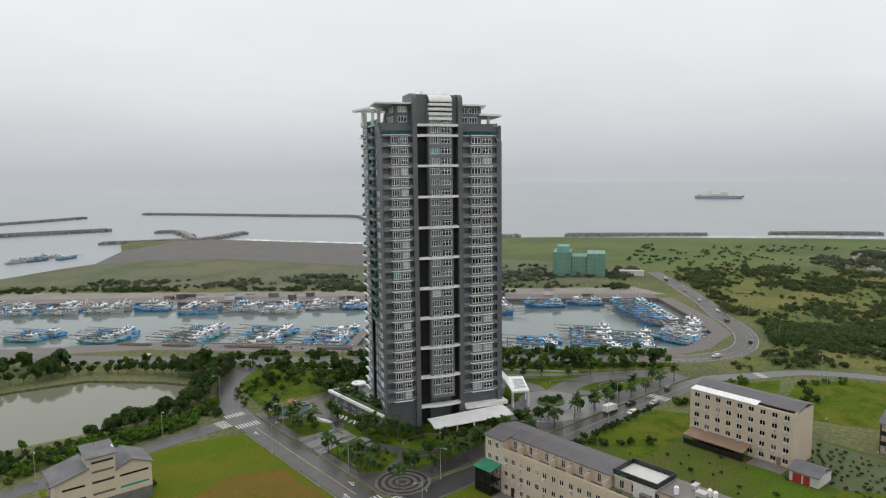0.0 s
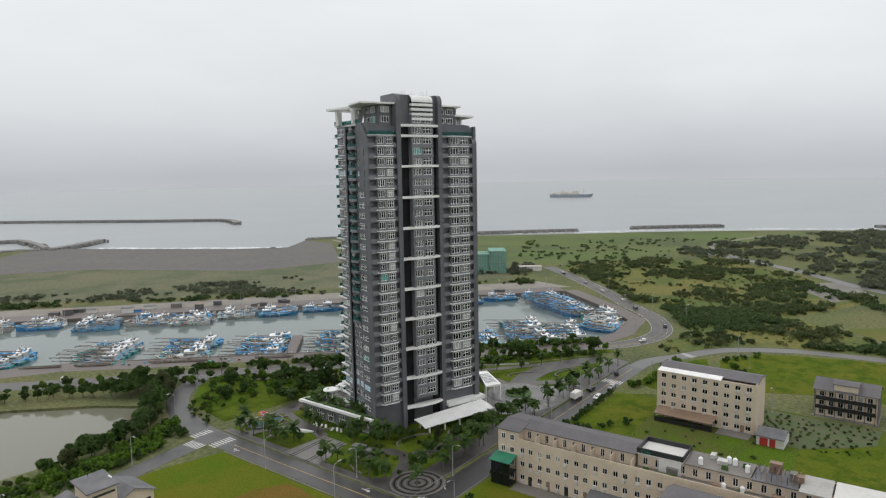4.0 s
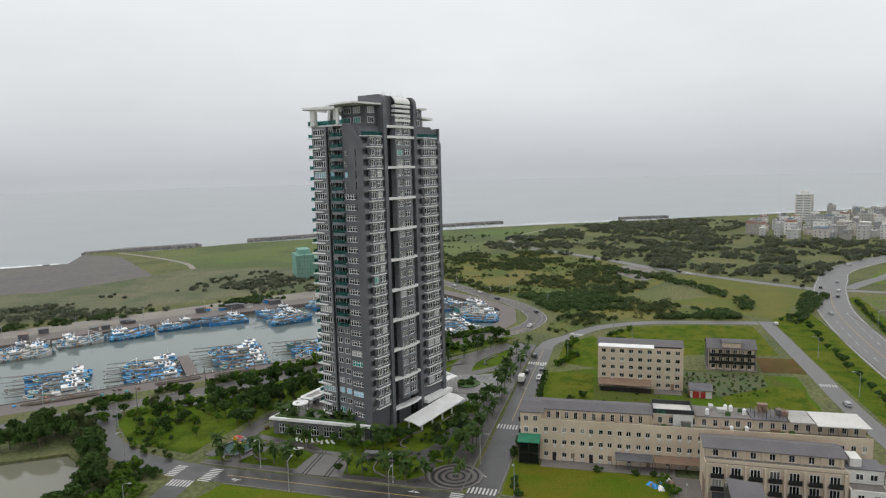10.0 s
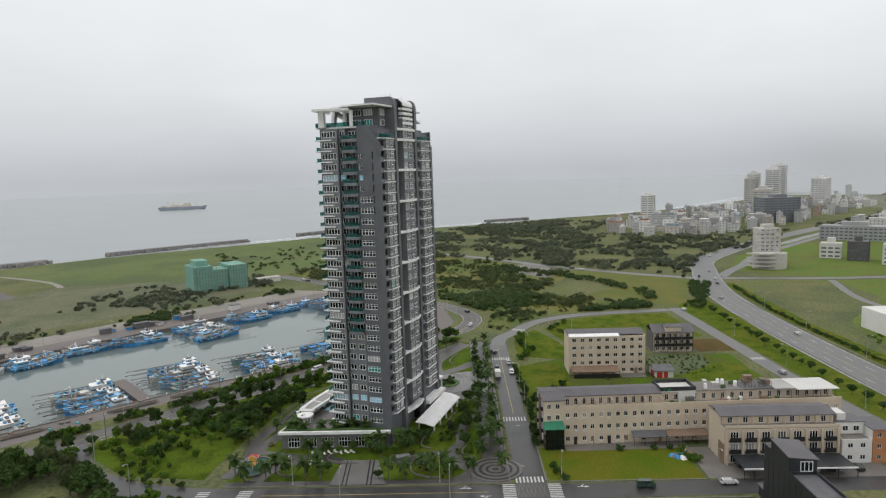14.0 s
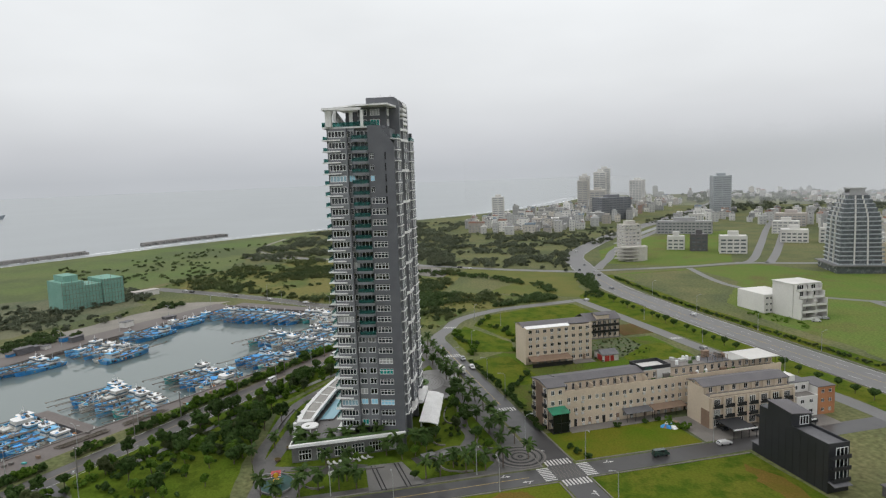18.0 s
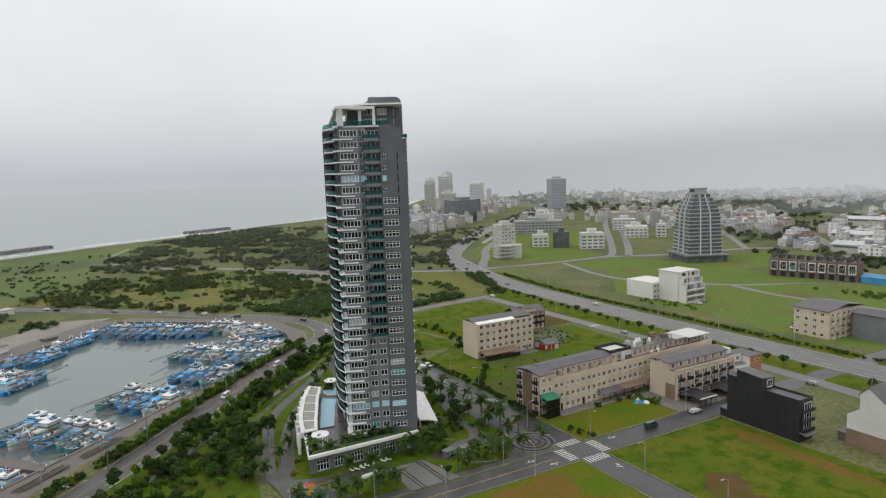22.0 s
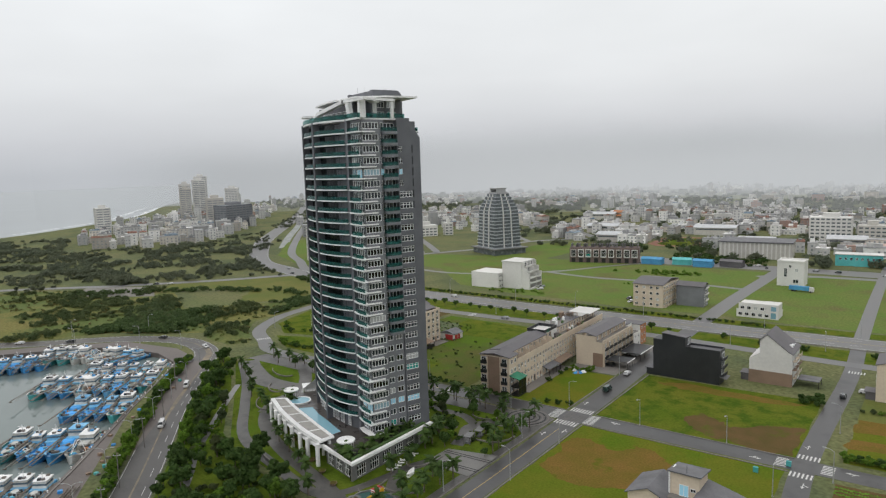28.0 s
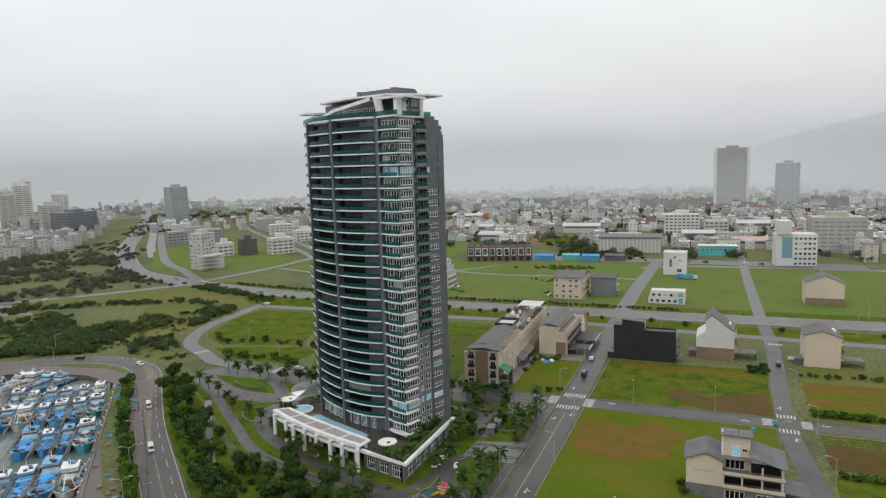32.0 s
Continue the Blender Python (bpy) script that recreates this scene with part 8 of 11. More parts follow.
def line_mark(line, off, w, mat, label, z, dash=None):
    ln = smooth(line, 6)
    mb = MB()
    a, b = offset_line(ln, off + w / 2), offset_line(ln, off - w / 2)
    if dash is None:
        mb.strip(a, b, z - 0.02, z)
    else:
        for i in range(0, len(a) - 1, 1):
            d = math.hypot(a[i + 1][0] - a[i][0], a[i + 1][1] - a[i][1])
            n = max(1, int(d / dash))
            for k in range(n):
                t0, t1 = k / n, (k + 0.45) / n
                q = [(p[i][0] + (p[i + 1][0] - p[i][0]) * t, p[i][1] + (p[i + 1][1] - p[i][1]) * t) for p, t in ((a, t0), (a, t1), (b, t1), (b, t0))]
                mb.prism(q, z - 0.02, z)
    solid("road_line", mb, mat, label, "road marking")


HARB = [(118, 279), (159, 241), (212, 197), (245, 166), (262, 150), (277, 143), (294, 141.5), (311, 147), (326, 156), (340, 168), (353, 182), (388, 213), (430, 256)]
M_WORNY = surf("worn_brown_paint", (0.22, 0.17, 0.1), (0.13, 0.115, 0.09), 0.3, 0.6, fine=6)
med = [(272, 142.6), (262, 148.4), (239.5, 170.6), (216.5, 192.4), (198, 210)]
solid("road_median", MB().strip([(x + 0.73 * w, y + 0.69 * w) for (x, y), w in zip(med, (0.4, 1.5, 1.3, 0.8, 0.2))], [(x - 0.73 * w, y - 0.69 * w) for (x, y), w in zip(med, (0.4, 1.5, 1.3, 0.8, 0.2))], 0.03, 0.0565), M_WORNY, "worn tan painted median of the harbour road", "road marking")
line_mark(HARB, 0.0, 0.5, M_WORNY, "worn brownish centre line", 0.058)
for off in (-2.9,):
    line_mark(HARB, off, 0.14, M_MARK, "dashed white lane line", 0.059, 8)
line_mark(HARB, 5.1, 0.15, M_MARK, "white edge line", 0.058)
line_mark(HARB, -5.1, 0.15, M_MARK, "white edge line", 0.058)
line_mark([(86, 200), (86, 170), (86.2, 140)], 0.0, 0.18, M_YELLOW, "yellow centre line", 0.045)
line_mark([(230, 130.2), (180, 129.8), (142, 129.4)], 0.0, 0.18, M_YELLOW, "yellow centre line", 0.05)
line_mark([(-1200, -60), (-300, -24), (-35, -17), (90, -13), (180, -11), (265, -12), (340, -18), (398, -30)], 0.0, 0.2, M_YELLOW, "yellow centre line of the highway", 0.06)
for off in (4.4, -4.4):
    line_mark([(-300, -24), (-35, -17), (90, -13), (180, -11), (265, -12), (340, -18)], off, 0.16, M_MARK, "dashed white lane line", 0.06, 10)
for off in (8.8, -8.8):
    line_mark([(-300, -24), (-35, -17), (90, -13), (180, -11), (265, -12), (340, -18), (398, -30), (440, -42), (503, -66), (606, -148), (670, -208)], off, 0.2, M_MARK, "white edge line of the highway", 0.06)


def arrow(x, y, deg):
    mb = MB().prism([(-1.6, -0.12), (0.4, -0.12), (0.4, 0.12), (-1.6, 0.12)], 0, 0.015).prism([(0.4, -0.5), (1.6, 0), (0.4, 0.5)], 0.0, 0.015).prism([(-0.6, 0.1), (0.2, 1.1), (0.0, 1.3), (-0.8, 0.2)], 0.0, 0.014)
    tagged(part("road_arrow", mb, M_MARK, m=pose(x, y, 0.046, 0, 0, deg)), "white painted turning arrow", "road marking", "road arrows")


for a in ((84.0, 141, 90), (88.4, 115, -90), (101, 130.6, 180), (73, 126.6, 0), (88.4, 146, -90), (17.5, 140, 90), (20, 114, -90), (31, 129, 180), (8, 126, 0), (84.2, 196, 90)):
    arrow(*a)

# ---------------------------------------------------------------- larger buildings farther off
# M_PAG and M_CONCL are lightened to carry the haze of the distance.
M_PAG = surf("hazed_glass_facade", (0.4, 0.43, 0.45), (0.34, 0.37, 0.39), 0.1, 0.35, fine=10)
M_CONCL = surf("hazed_concrete_facade", (0.52, 0.5, 0.46), (0.46, 0.44, 0.41), 0.05, 0.8, fine=15)
M_GREYF = surf("grey_facade", (0.36, 0.36, 0.365), (0.31, 0.31, 0.315), 0.05, 0.7, fine=15)
M_PINKF = surf("pinkish_facade", (0.48, 0.44, 0.41), (0.43, 0.395, 0.37), 0.05, 0.8, fine=15)
M_NET = surf("green_scaffold_net", (0.15, 0.32, 0.26), (0.19, 0.36, 0.3), 0.2, 0.8, 0.3, fine=6)
M_TURQ = surf("turquoise_sheet", (0.1, 0.45, 0.45), (0.08, 0.38, 0.38), 0.2, 0.6)
M_BLUESH = surf("blue_sheet_metal", (0.05, 0.22, 0.45), (0.07, 0.3, 0.5), 0.2, 0.6)

# M_DGLASS is window glass paled to imitate low contrast in haze.
M_DGLASS = surf("hazed_window_glass", (0.22, 0.235, 0.25), (0.28, 0.295, 0.31), 0.3, 0.3)
M_SGLASS = surf("dark_distant_glass", (0.1, 0.112, 0.122), (0.15, 0.165, 0.175), 0.4, 0.25)
# stepped tower with balconies
pg2 = thing("stepped_tower", pose(328, -208, 0, 0, 0, -25), "stepped grey glass tower with white vertical bands", "tower")
part("base", MB().box(-19, 19, -17, 17, 0, 5), M_SGLASS, pg2)
part("base_roof", MB().box(-21, 21, -19, 19, 5, 5.8), M_STONE, pg2)
for i in range(16):
    z = 6 + i * 3.1
    k = 1.0 - 0.008 * i - max(0, i - 10) ** 1.4 * 0.036
    hx, hy = 16.0 * k, 14.8 * k
    part("storey", MB().box(-hx + 0.8, hx - 0.8, -hy + 0.8, hy - 0.8, z, z + 3.1), M_SGLASS, pg2)
    part("balcony", MB().ring([(-hx, -hy), (hx, -hy), (hx, hy), (-hx, hy)], [(-hx + 0.9, -hy + 0.9), (hx - 0.9, -hy + 0.9), (hx - 0.9, hy - 0.9), (-hx + 0.9, hy - 0.9)], z - 0.2, z + 0.55), M_PAG, pg2)
    pr = MB()
    for sx in (-1, 1):
        pr.box(sx * hx * 0.3 - 0.4, sx * hx * 0.3 + 0.4, -hy - 0.25, hy + 0.25, z - 0.2, z + 3.0)
        pr.box(-hx - 0.24, hx + 0.24, sx * hy * 0.3 - 0.4, sx * hy * 0.3 + 0.4, z - 0.19, z + 2.99)
    part("pier_frame", pr, M_WHITEH, pg2)
part("crown", MB().box(-7, 7, -6, 6, 55, 57).box(-5.5, -4.5, -5, 5, 57, 60).box(4.5, 5.5, -5, 5, 57, 60).box(-6, 6, -5.5, 5.5, 60, 61), M_GREYF, pg2)

# rounded apartment block
ob = thing("apartment_block", pose(444, -112, 0, 0, 0, 0), "pale ten-storey apartment block with a rounded wing", "apartment block")
part("wall", MB().box(4, 18, 8, 24, 0, 31), M_CONCL, ob)
part("stair_tower", MB().box(7, 14, 12, 20, 31, 34), M_CONCL, ob)
for i in range(10):
    z = 0.6 + i * 3.05
    for j in range(4):
        window(ob, 0, 2.2, 0.7, 2.2, pose(3.95, 23.4 - j * 3.8, z, 0, 0, -90), 2)
    for j in range(3):
        window(ob, 0, 2.2, 0.7, 2.2, pose(17.2 - j * 4.3, 24.05, z, 0, 0, 180), 2)
part("wing", MB().prism([(4, 4), (4, 30), (-3, 28), (-7, 22), (-8, 17), (-7, 11), (-3, 6)], 0, 12.2), M_CONCL, ob, "low rounded wing")
for i in range(4):
    z = i * 3.1
    cv = [(-1 - 9 * math.sin(a * math.pi / 10), 34 + 2 - 26 * a / 10) for a in range(11)]
    part("balcony", MB().strip(cv, [(0, y) for x, y in cv], z + 2.6, z + 3.6), M_CONCL, ob)

# unfinished row beyond the fields
ru = thing("unfinished_row", pose(241, -180, 0, 0, 0, -163.2) @ Matrix.Diagonal((0.93, 1, 1.12, 1)), "row of unfinished dark houses with white window frames", "row house")
part("wall", MB().box(0, 60, 0.4, 14, 0, 11), surf("dark_raw_brick", (0.13, 0.095, 0.085), (0.17, 0.125, 0.11), 0.3, 0.8, 0.1, fine=12), ru)
for i in range(9):
    x = 1.0 + i * 6.6
    fr = MB().box(x, x + 0.5, -0.5, 0.4, 4.0, 9.8).box(x + 4.5, x + 5, -0.5, 0.4, 4.0, 9.8).box(x + 0.5, x + 4.5, -0.5, 0.4, 9.3, 9.8).box(x + 0.5, x + 4.5, -0.5, 0.4, 4.0, 4.4)
    part("frame", fr, M_WHITEH if i % 3 else M_PINKF, ru)
    part("doorway", MB().box(x + 0.8, x + 4.2, 0.32, 0.4, 0, 3.2), M_RAIL, ru)
    part("balcony", MB().box(x + 0.5, x + 4.5, -0.9, 0.3, 6.9, 7.5), M_ROOFD, ru)
    for z in (4.4, 7.4):
        window(ru, x + 0.6, x + 4.4, 0, 2.2, pose(0, 0.35, z), 3)
    part("roof_frame", MB().box(x, x + 0.4, 2, 12, 11, 13.6).box(x, x + 5, 2, 2.4, 13.2, 13.6).box(x + 4.6, x + 5, 2, 12, 11, 13.6), M_ROOFD, ru)

# building wrapped in green netting
gn = thing("netted_building", pose(398, 344, 0, 0, 0, -53), "building site wrapped in green scaffold netting", "building site")
for x0, x1, y0, y1, h in ((0, 14, 0, 24, 19), (14.3, 26, 2, 22, 15.5), (26.3, 40, 0, 24, 18), (3, 12, 4, 20, 23)):
    part("netting", MB().box(x0, x1, y0, y1, 0, h), M_NET, gn)
for i in range(20):
    part("scaffold_pole", MB().tube((i * 2.1, -0.4, 0), (i * 2.1, -0.4, 18.5 if i % 3 else 21), 0.1, n=5), M_POLE, gn)
    if i < 6:
        part("scaffold_rail", MB().tube((0, -0.45, 3 * i + 2), (40, -0.45, 3 * i + 2), 0.09, n=4), M_POLE, gn)
sb = thing("site_hut", pose(436, 308, 0, 0, 0, -53), "low white site hut with a red roof edge", "hut")
part("wall", MB().box(0, 18, 0, 7, 0, 3.4), M_WHITEH, sb)
part("roof", MB().box(-0.4, 18.4, -0.4, 7.4, 3.4, 3.8), M_PINKF, sb)

# school hall, sheds and offices at the edge of the town
hl = thing("school_hall", pose(88, -262, 0, 0, 0, 5), "large pale hall with tall white piers", "hall")
part("wall", MB().box(0, 54, -30, 0, 0, 13), M_CONCL, hl)
part("roof", MB().box(-1, 55, -31, 1, 13, 14), M_ROOFL, hl)
for i in range(17):
    part("pier", MB().box(1 + i * 3.2, 2 + i * 3.2, -0.05, 0.7, 0, 13), M_WHITEH, hl)
ts = thing("turquoise_shed", pose(27, -262, 0, 0, 0, 3), "turquoise sheet-metal shop with small windows", "shed")
part("wall", MB().box(0, 30, 0, 12, 0, 8.5), M_TURQ, ts)
part("roof", MB().box(-0.5, 30.5, -0.5, 12.5, 8.5, 9), M_WHITEH, ts)
for i in range(8):
    window(ts, 0, 1.6, 4.6, 6.4, pose(3.0 + i * 3.5, 12.05, 0, 0, 0, 180), 2)
for i, (x, y, w, d, h, mt) in enumerate(((170, -205, 16, 8, 4, M_BLUESH), (150, -212, 14, 8, 4, M_TURQ), (132, -206, 14, 7, 4.5, M_BLUESH), (196, -212, 12, 9, 5, M_ORANGE), (112, -215, 16, 8, 4, M_ROOFD))):
    sh = thing("market_shed", pose(x, y, 0, 0, 0, RB.uniform(-8, 8)), "low sheet-metal market shed", "shed", "market sheds")
    part("wall", MB().box(0, w, 0, d, 0, h), mt, sh)
    part("roof", shed_roof(0, w, 0, d, h, h + 1.4), mt, sh)
of = thing("office_block", pose(-26, -225, 0, 0, 0, 6), "white six-storey office block with a tall stair tower", "office")
part("wall", MB().box(0, 28, 0, 16, 0, 24), M_WHITEH, of)
part("stair_tower", MB().box(18, 27, 4, 17, 24, 34), M_WHITEH, of)
part("glass_front", MB().box(17, 24, 16.0, 16.2, 6, 22), M_BLUEFILM, of)
for i in range(6):
    for j in range(5):
        window(of, 0, 2.0, 0.9, 2.6, pose(15.5 - j * 3.1, 16.1, i * 3.8, 0, 0, 180), 2)
# truck with a blue cover
tk = thing("lorry", pose(60, -130, 0.03, 0, 0, 175), "lorry with a blue tarpaulin cover", "lorry")
part("load", MB().box(-7, 4, -1.3, 1.3, 1.0, 3.4), M_BLUESH, tk)
part("cab", MB().box(4.3, 6.6, -1.2, 1.2, 0.6, 3.0), M_WHITEH, tk)
for x in (-5, -3.6, 5.2):
    for y in (-1.2, 1.2):
        part("wheel", MB().tube((x, y - 0.15, 0.5), (x, y + 0.15, 0.5), 0.5, n=12), M_TYRE, tk)

# tall slabs in the distance
RT = random.Random(77)


def slab_tower(x, y, w, d, h, mat, label, deg=0.0, cols=8, win=M_DGLASS):
    t = thing("distant_tower", pose(x, y, 0, 0, 0, deg), label, "tower", "distant towers")
    part("wall", MB().box(-w / 2, w / 2, -d / 2, d / 2, 0, h), mat, t)
    part("roof_box", MB().box(-w / 5, w / 5, -d / 4, d / 4, h, h + 4), mat, t)
    n, wins, piers = int(h / 3.4), MB(), MB()
    for r in range(n):
        wins.ring([(-w / 2 - 0.1, -d / 2 - 0.1), (w / 2 + 0.1, -d / 2 - 0.1), (w / 2 + 0.1, d / 2 + 0.1), (-w / 2 - 0.1, d / 2 + 0.1)], [(-w / 2 + 0.1, -d / 2 + 0.1), (w / 2 - 0.1, -d / 2 + 0.1), (w / 2 - 0.1, d / 2 - 0.1), (-w / 2 + 0.1, d / 2 - 0.1)], r * 3.4 + 1.2, r * 3.4 + 2.6)
    for s in (-1, 1):
        for c in range(cols + 1):
            xx = -w / 2 + c * w / cols
            piers.box(xx - 0.7, xx + 0.7, s * d / 2 - 0.25, s * d / 2 + 0.25, 0, h)
        for c in range(max(2, cols // 2) + 1):
            yy = -d / 2 + c * d / max(2, cols // 2)
            piers.box(s * w / 2 - 0.25, s * w / 2 + 0.25, yy - 0.7, yy + 0.7, 0, h)
    if h > 90:
        for sx in (-1, 1):
            for sy in (-1, 1):
                part("corner_pier", MB().box(sx * w / 2 - 2.2, sx * w / 2 + 2.2, sy * d / 2 - 2.2, sy * d / 2 + 2.2, 0, h + 1.5), M_WHITEH, t, "white corner pier")
    part("window_band", wins, win, t)["kind"] = "stuff"
    part("pier", piers, mat, t)["kind"] = "stuff"


slab_tower(24, -930, 52, 26, 98, M_GREYF, "tall grey and white apartment tower in the town", 2, 7)
slab_tower(-62, -900, 32, 24, 70, M_PAG, "blue-grey apartment tower in the town", 5, 5)
# Towers by the sea take white render to stand in for haze.
slab_tower(1120, -405, 30, 22, 70, M_WHITEH, "pale twin apartment tower by the sea", -30, 5)
slab_tower(1156, -432, 30, 22, 76, M_WHITEH, "pale twin apartment tower by the sea", -30, 5)
slab_tower(1095, -360, 18, 18, 64, M_WHITEH, "pale apartment tower by the sea", -30, 4)
slab_tower(1070, -345, 20, 18, 56, M_CONCL, "grey apartment tower by the sea", -30, 4)
slab_tower(905, -292, 30, 24, 44, M_CONCL, "pale hotel block by the coastal town", -30, 6)
slab_tower(852, -288, 50, 26, 34, M_TILE2, "dark grey hotel block with a plain front", -84, 8, M_SGLASS)
slab_tower(948, -138, 24, 18, 38, M_WHITEH, "pale pink apartment tower", -20, 5)
slab_tower(1180, -520, 40, 24, 50, M_WHITEH, "pale apartment slab by the sea", -40, 8)
slab_tower(868, -490, 30, 26, 60, M_PAG, "round-edged grey tower with banded floors", -25, 4)
slab_tower(616, -258, 60, 16, 15, M_GREYF, "long grey terrace block", 52, 14, M_SGLASS)
slab_tower(628, -416, 34, 18, 16, M_PINKF, "grey-pink block of flats beside a lane", 45, 7)
slab_tower(447, -196, 22, 13, 16, M_WHITEH, "white house with dark windows", 57, 4, M_SGLASS)
slab_tower(494, -168, 15, 10, 13, M_WHITEH, "small white house on a plot", 57, 3, M_SGLASS)
slab_tower(475, -180, 14, 12, 16, M_ROOFD, "dark narrow house on a plot", 57, 3, M_SGLASS)
slab_tower(488, -298, 24, 14, 13, M_WHITEH, "white house with open floors", 50, 5, M_SGLASS)
slab_tower(560, -350, 26, 14, 14, M_WHITEH, "white row of houses by the lane", 45, 5)
slab_tower(470, -318, 9, 9, 15, M_WHITEH, "slim white house on a plot", 50, 2, M_SGLASS)
slab_tower(352, -250, 14, 16, 16, M_BEIGE2, "beige block beside the stepped tower", -25, 3)
slab_tower(78, -400, 34, 18, 24, M_WHITEH, "white school block with rows of dark windows", 4, 8, M_SGLASS)
slab_tower(44, -392, 22, 14, 18, M_CONCL, "pale lower wing of the school", 4, 5, M_SGLASS)
slab_tower(-52, -300, 40, 22, 30, M_PINKF, "brown and beige apartment block", 6, 7)

# the town: houses too many to count
# White and grey walls are lightened, with haze put into the colour.
M_T = [surf("town_white", (0.72, 0.71, 0.69), (0.6, 0.59, 0.58), 0.03, 0.8, fine=15, island=0.35), surf("town_grey", (0.5, 0.5, 0.495), (0.42, 0.42, 0.415), 0.03, 0.8, fine=15, island=0.35), surf("town_tan", (0.55, 0.51, 0.46), (0.47, 0.44, 0.4), 0.03, 0.8, fine=15, island=0.35),
       surf("town_brick", (0.36, 0.24, 0.2), (0.33, 0.24, 0.21), 0.03, 0.8, fine=15, island=0.35), surf("town_roof", (0.24, 0.245, 0.25), (0.32, 0.32, 0.32), 0.03, 0.7, fine=15, island=0.35),
       surf("town_rust_roof", (0.3, 0.16, 0.12), (0.36, 0.2, 0.15), 0.03, 0.7, fine=15, island=0.35), surf("town_blue_roof", (0.2, 0.28, 0.36), (0.27, 0.33, 0.38), 0.03, 0.6, fine=15, island=0.35)]
TB = [MB() for _ in M_T]
TW = MB()


def town_house(x, y, w, d, h, deg, k, roofs=True):
    c, s = math.cos(radians(deg)), math.sin(radians(deg))

    def tr(mb, px0, px1, py0, py1, z0, z1):
        t = MB().box(px0, px1, py0, py1, z0, z1)
        mb.add([(x + a * c - b * s, y + a * s + b * c, z) for a, b, z in t.v], t.f)

    def flat(xa, ya, xb, yb, z0, z1):
        TW.add([(x + a * c - b * s, y + a * s + b * c, z) for a, b, z in ((xa, ya, z0), (xb, yb, z0), (xb, yb, z1), (xa, ya, z1))], [(0, 1, 2, 3)])

    tr(TB[k], -w / 2, w / 2, -d / 2, d / 2, 0, h)
    cap = RT.choices((4, k, 5, 6), (8, 8, 2, 1.2))[0]
    tr(TB[cap], -w / 2 - 0.3, w / 2 + 0.3, -d / 2 - 0.3, d / 2 + 0.3, h, h + 0.5)
    if cap in (5, 6):
        for q in (1, 2, 3):
            tr(TB[cap], -w / 2, w / 2, -d * (0.4 - 0.11 * q), d * (0.4 - 0.11 * q), h + 0.5 * q, h + 0.5 * q + 0.5)
    for q in range(RT.choice((0, 1, 2, 3))):
        a, b = RT.uniform(-0.4, 0.4) * w, RT.uniform(-0.4, 0.4) * d
        tr(TB[RT.choice((0, 1, 4))], a - 0.9, a + 0.9, b - 0.8, b + 0.8, h + 0.5, h + RT.uniform(1.4, 2.6))
    if roofs and RT.random() < 0.75:
        q = RT.uniform(-0.2, 0.2) * w
        tr(TB[RT.choice([0, 1, 4, k])], q - w * 0.2, q + w * 0.2, -d * 0.3, d * 0.25, h + 0.5, h + RT.uniform(2, 4))
    n = max(1, int(h / 3.4))
    for r in range(n):
        for side in (-1, 1):
            m = max(2, int(w / 3.5))
            for i in range(m):
                a = -w / 2 + (i + 0.5) * w / m
                flat(a - 0.75, side * (d / 2 + 0.06), a + 0.75, side * (d / 2 + 0.06), r * 3.4 + 1.0, r * 3.4 + 2.5)
        m = max(1, int(d / 4.5))
        for i in range(m):
            b = -d / 2 + (i + 0.5) * d / m
            for side in (-1, 1):
                flat(side * (w / 2 + 0.06), b - 0.7, side * (w / 2 + 0.06), b + 0.7, r * 3.4 + 1.0, r * 3.4 + 2.5)


def town_zone(poly, n, seed, lo, hi, deg, spread=12, weights=(7, 4, 3, 0.5), gaps=-0.6):
    rnd = random.Random(seed)
    xs, ys = [p[0] for p in poly], [p[1] for p in poly]
    placed = 0
    for _ in range(n * 6):
        p = (rnd.uniform(min(xs), max(xs)), rnd.uniform(min(ys), max(ys)))
        if not inside(p, poly):
            continue
        if any((p[0] - q[0]) ** 2 + (p[1] - q[1]) ** 2 < spread ** 2 for q in TOWN[-900:]):
            continue
        if noise.noise((p[0] * 0.006, p[1] * 0.009, 5.0)) < gaps or any((p[0] - q[0]) ** 2 + (p[1] - q[1]) ** 2 < 196 for q in STREET):
            continue
        TOWN.append(p)
        town_house(*p, rnd.choice((rnd.uniform(5, 10), rnd.uniform(6, 11), rnd.uniform(9, 22))), rnd.uniform(6, 12), rnd.uniform(lo, hi) * (1.6 if rnd.random() < 0.08 else 1), deg + rnd.choice((0, 90)) + rnd.uniform(-6, 6), rnd.choices((0, 1, 2, 3), weights)[0])
        placed += 1
        if placed >= n:
            break


TOWN = []
STREET = [(a[0] + (b[0] - a[0]) * i / 20, a[1] + (b[1] - a[1]) * i / 20) for a, b in (((760, -900), (625, -751)), ((625, -751), (414, -489)), ((414, -489), (278, -334)), ((469, -416), (345, -295)), ((78, -400), (44, -392))) for i in range(21)]
STREET += [(20, -318), (34, -318), (6, -318), (-70, -352), (128, -330), (268, -336), (60, -356), (-150, -300), (-240, -350), (310, -410), (190, -430), (0, -470), (-180, -480), (380, -560)]
STREET += [(180 + 10 * i, -310 - 12 * j) for i in range(5) for j in range(8)]
STREET += [(852, -268), (852, -288), (852, -308), (905, -292), (868, -490), (628, -416), (640, -400)]
town_zone([(-420, -330), (30, -275), (170, -300), (330, -340), (420, -520), (360, -760), (-420, -760)], 760, 1, 4, 11, 5, 10.5, gaps=-0.22)
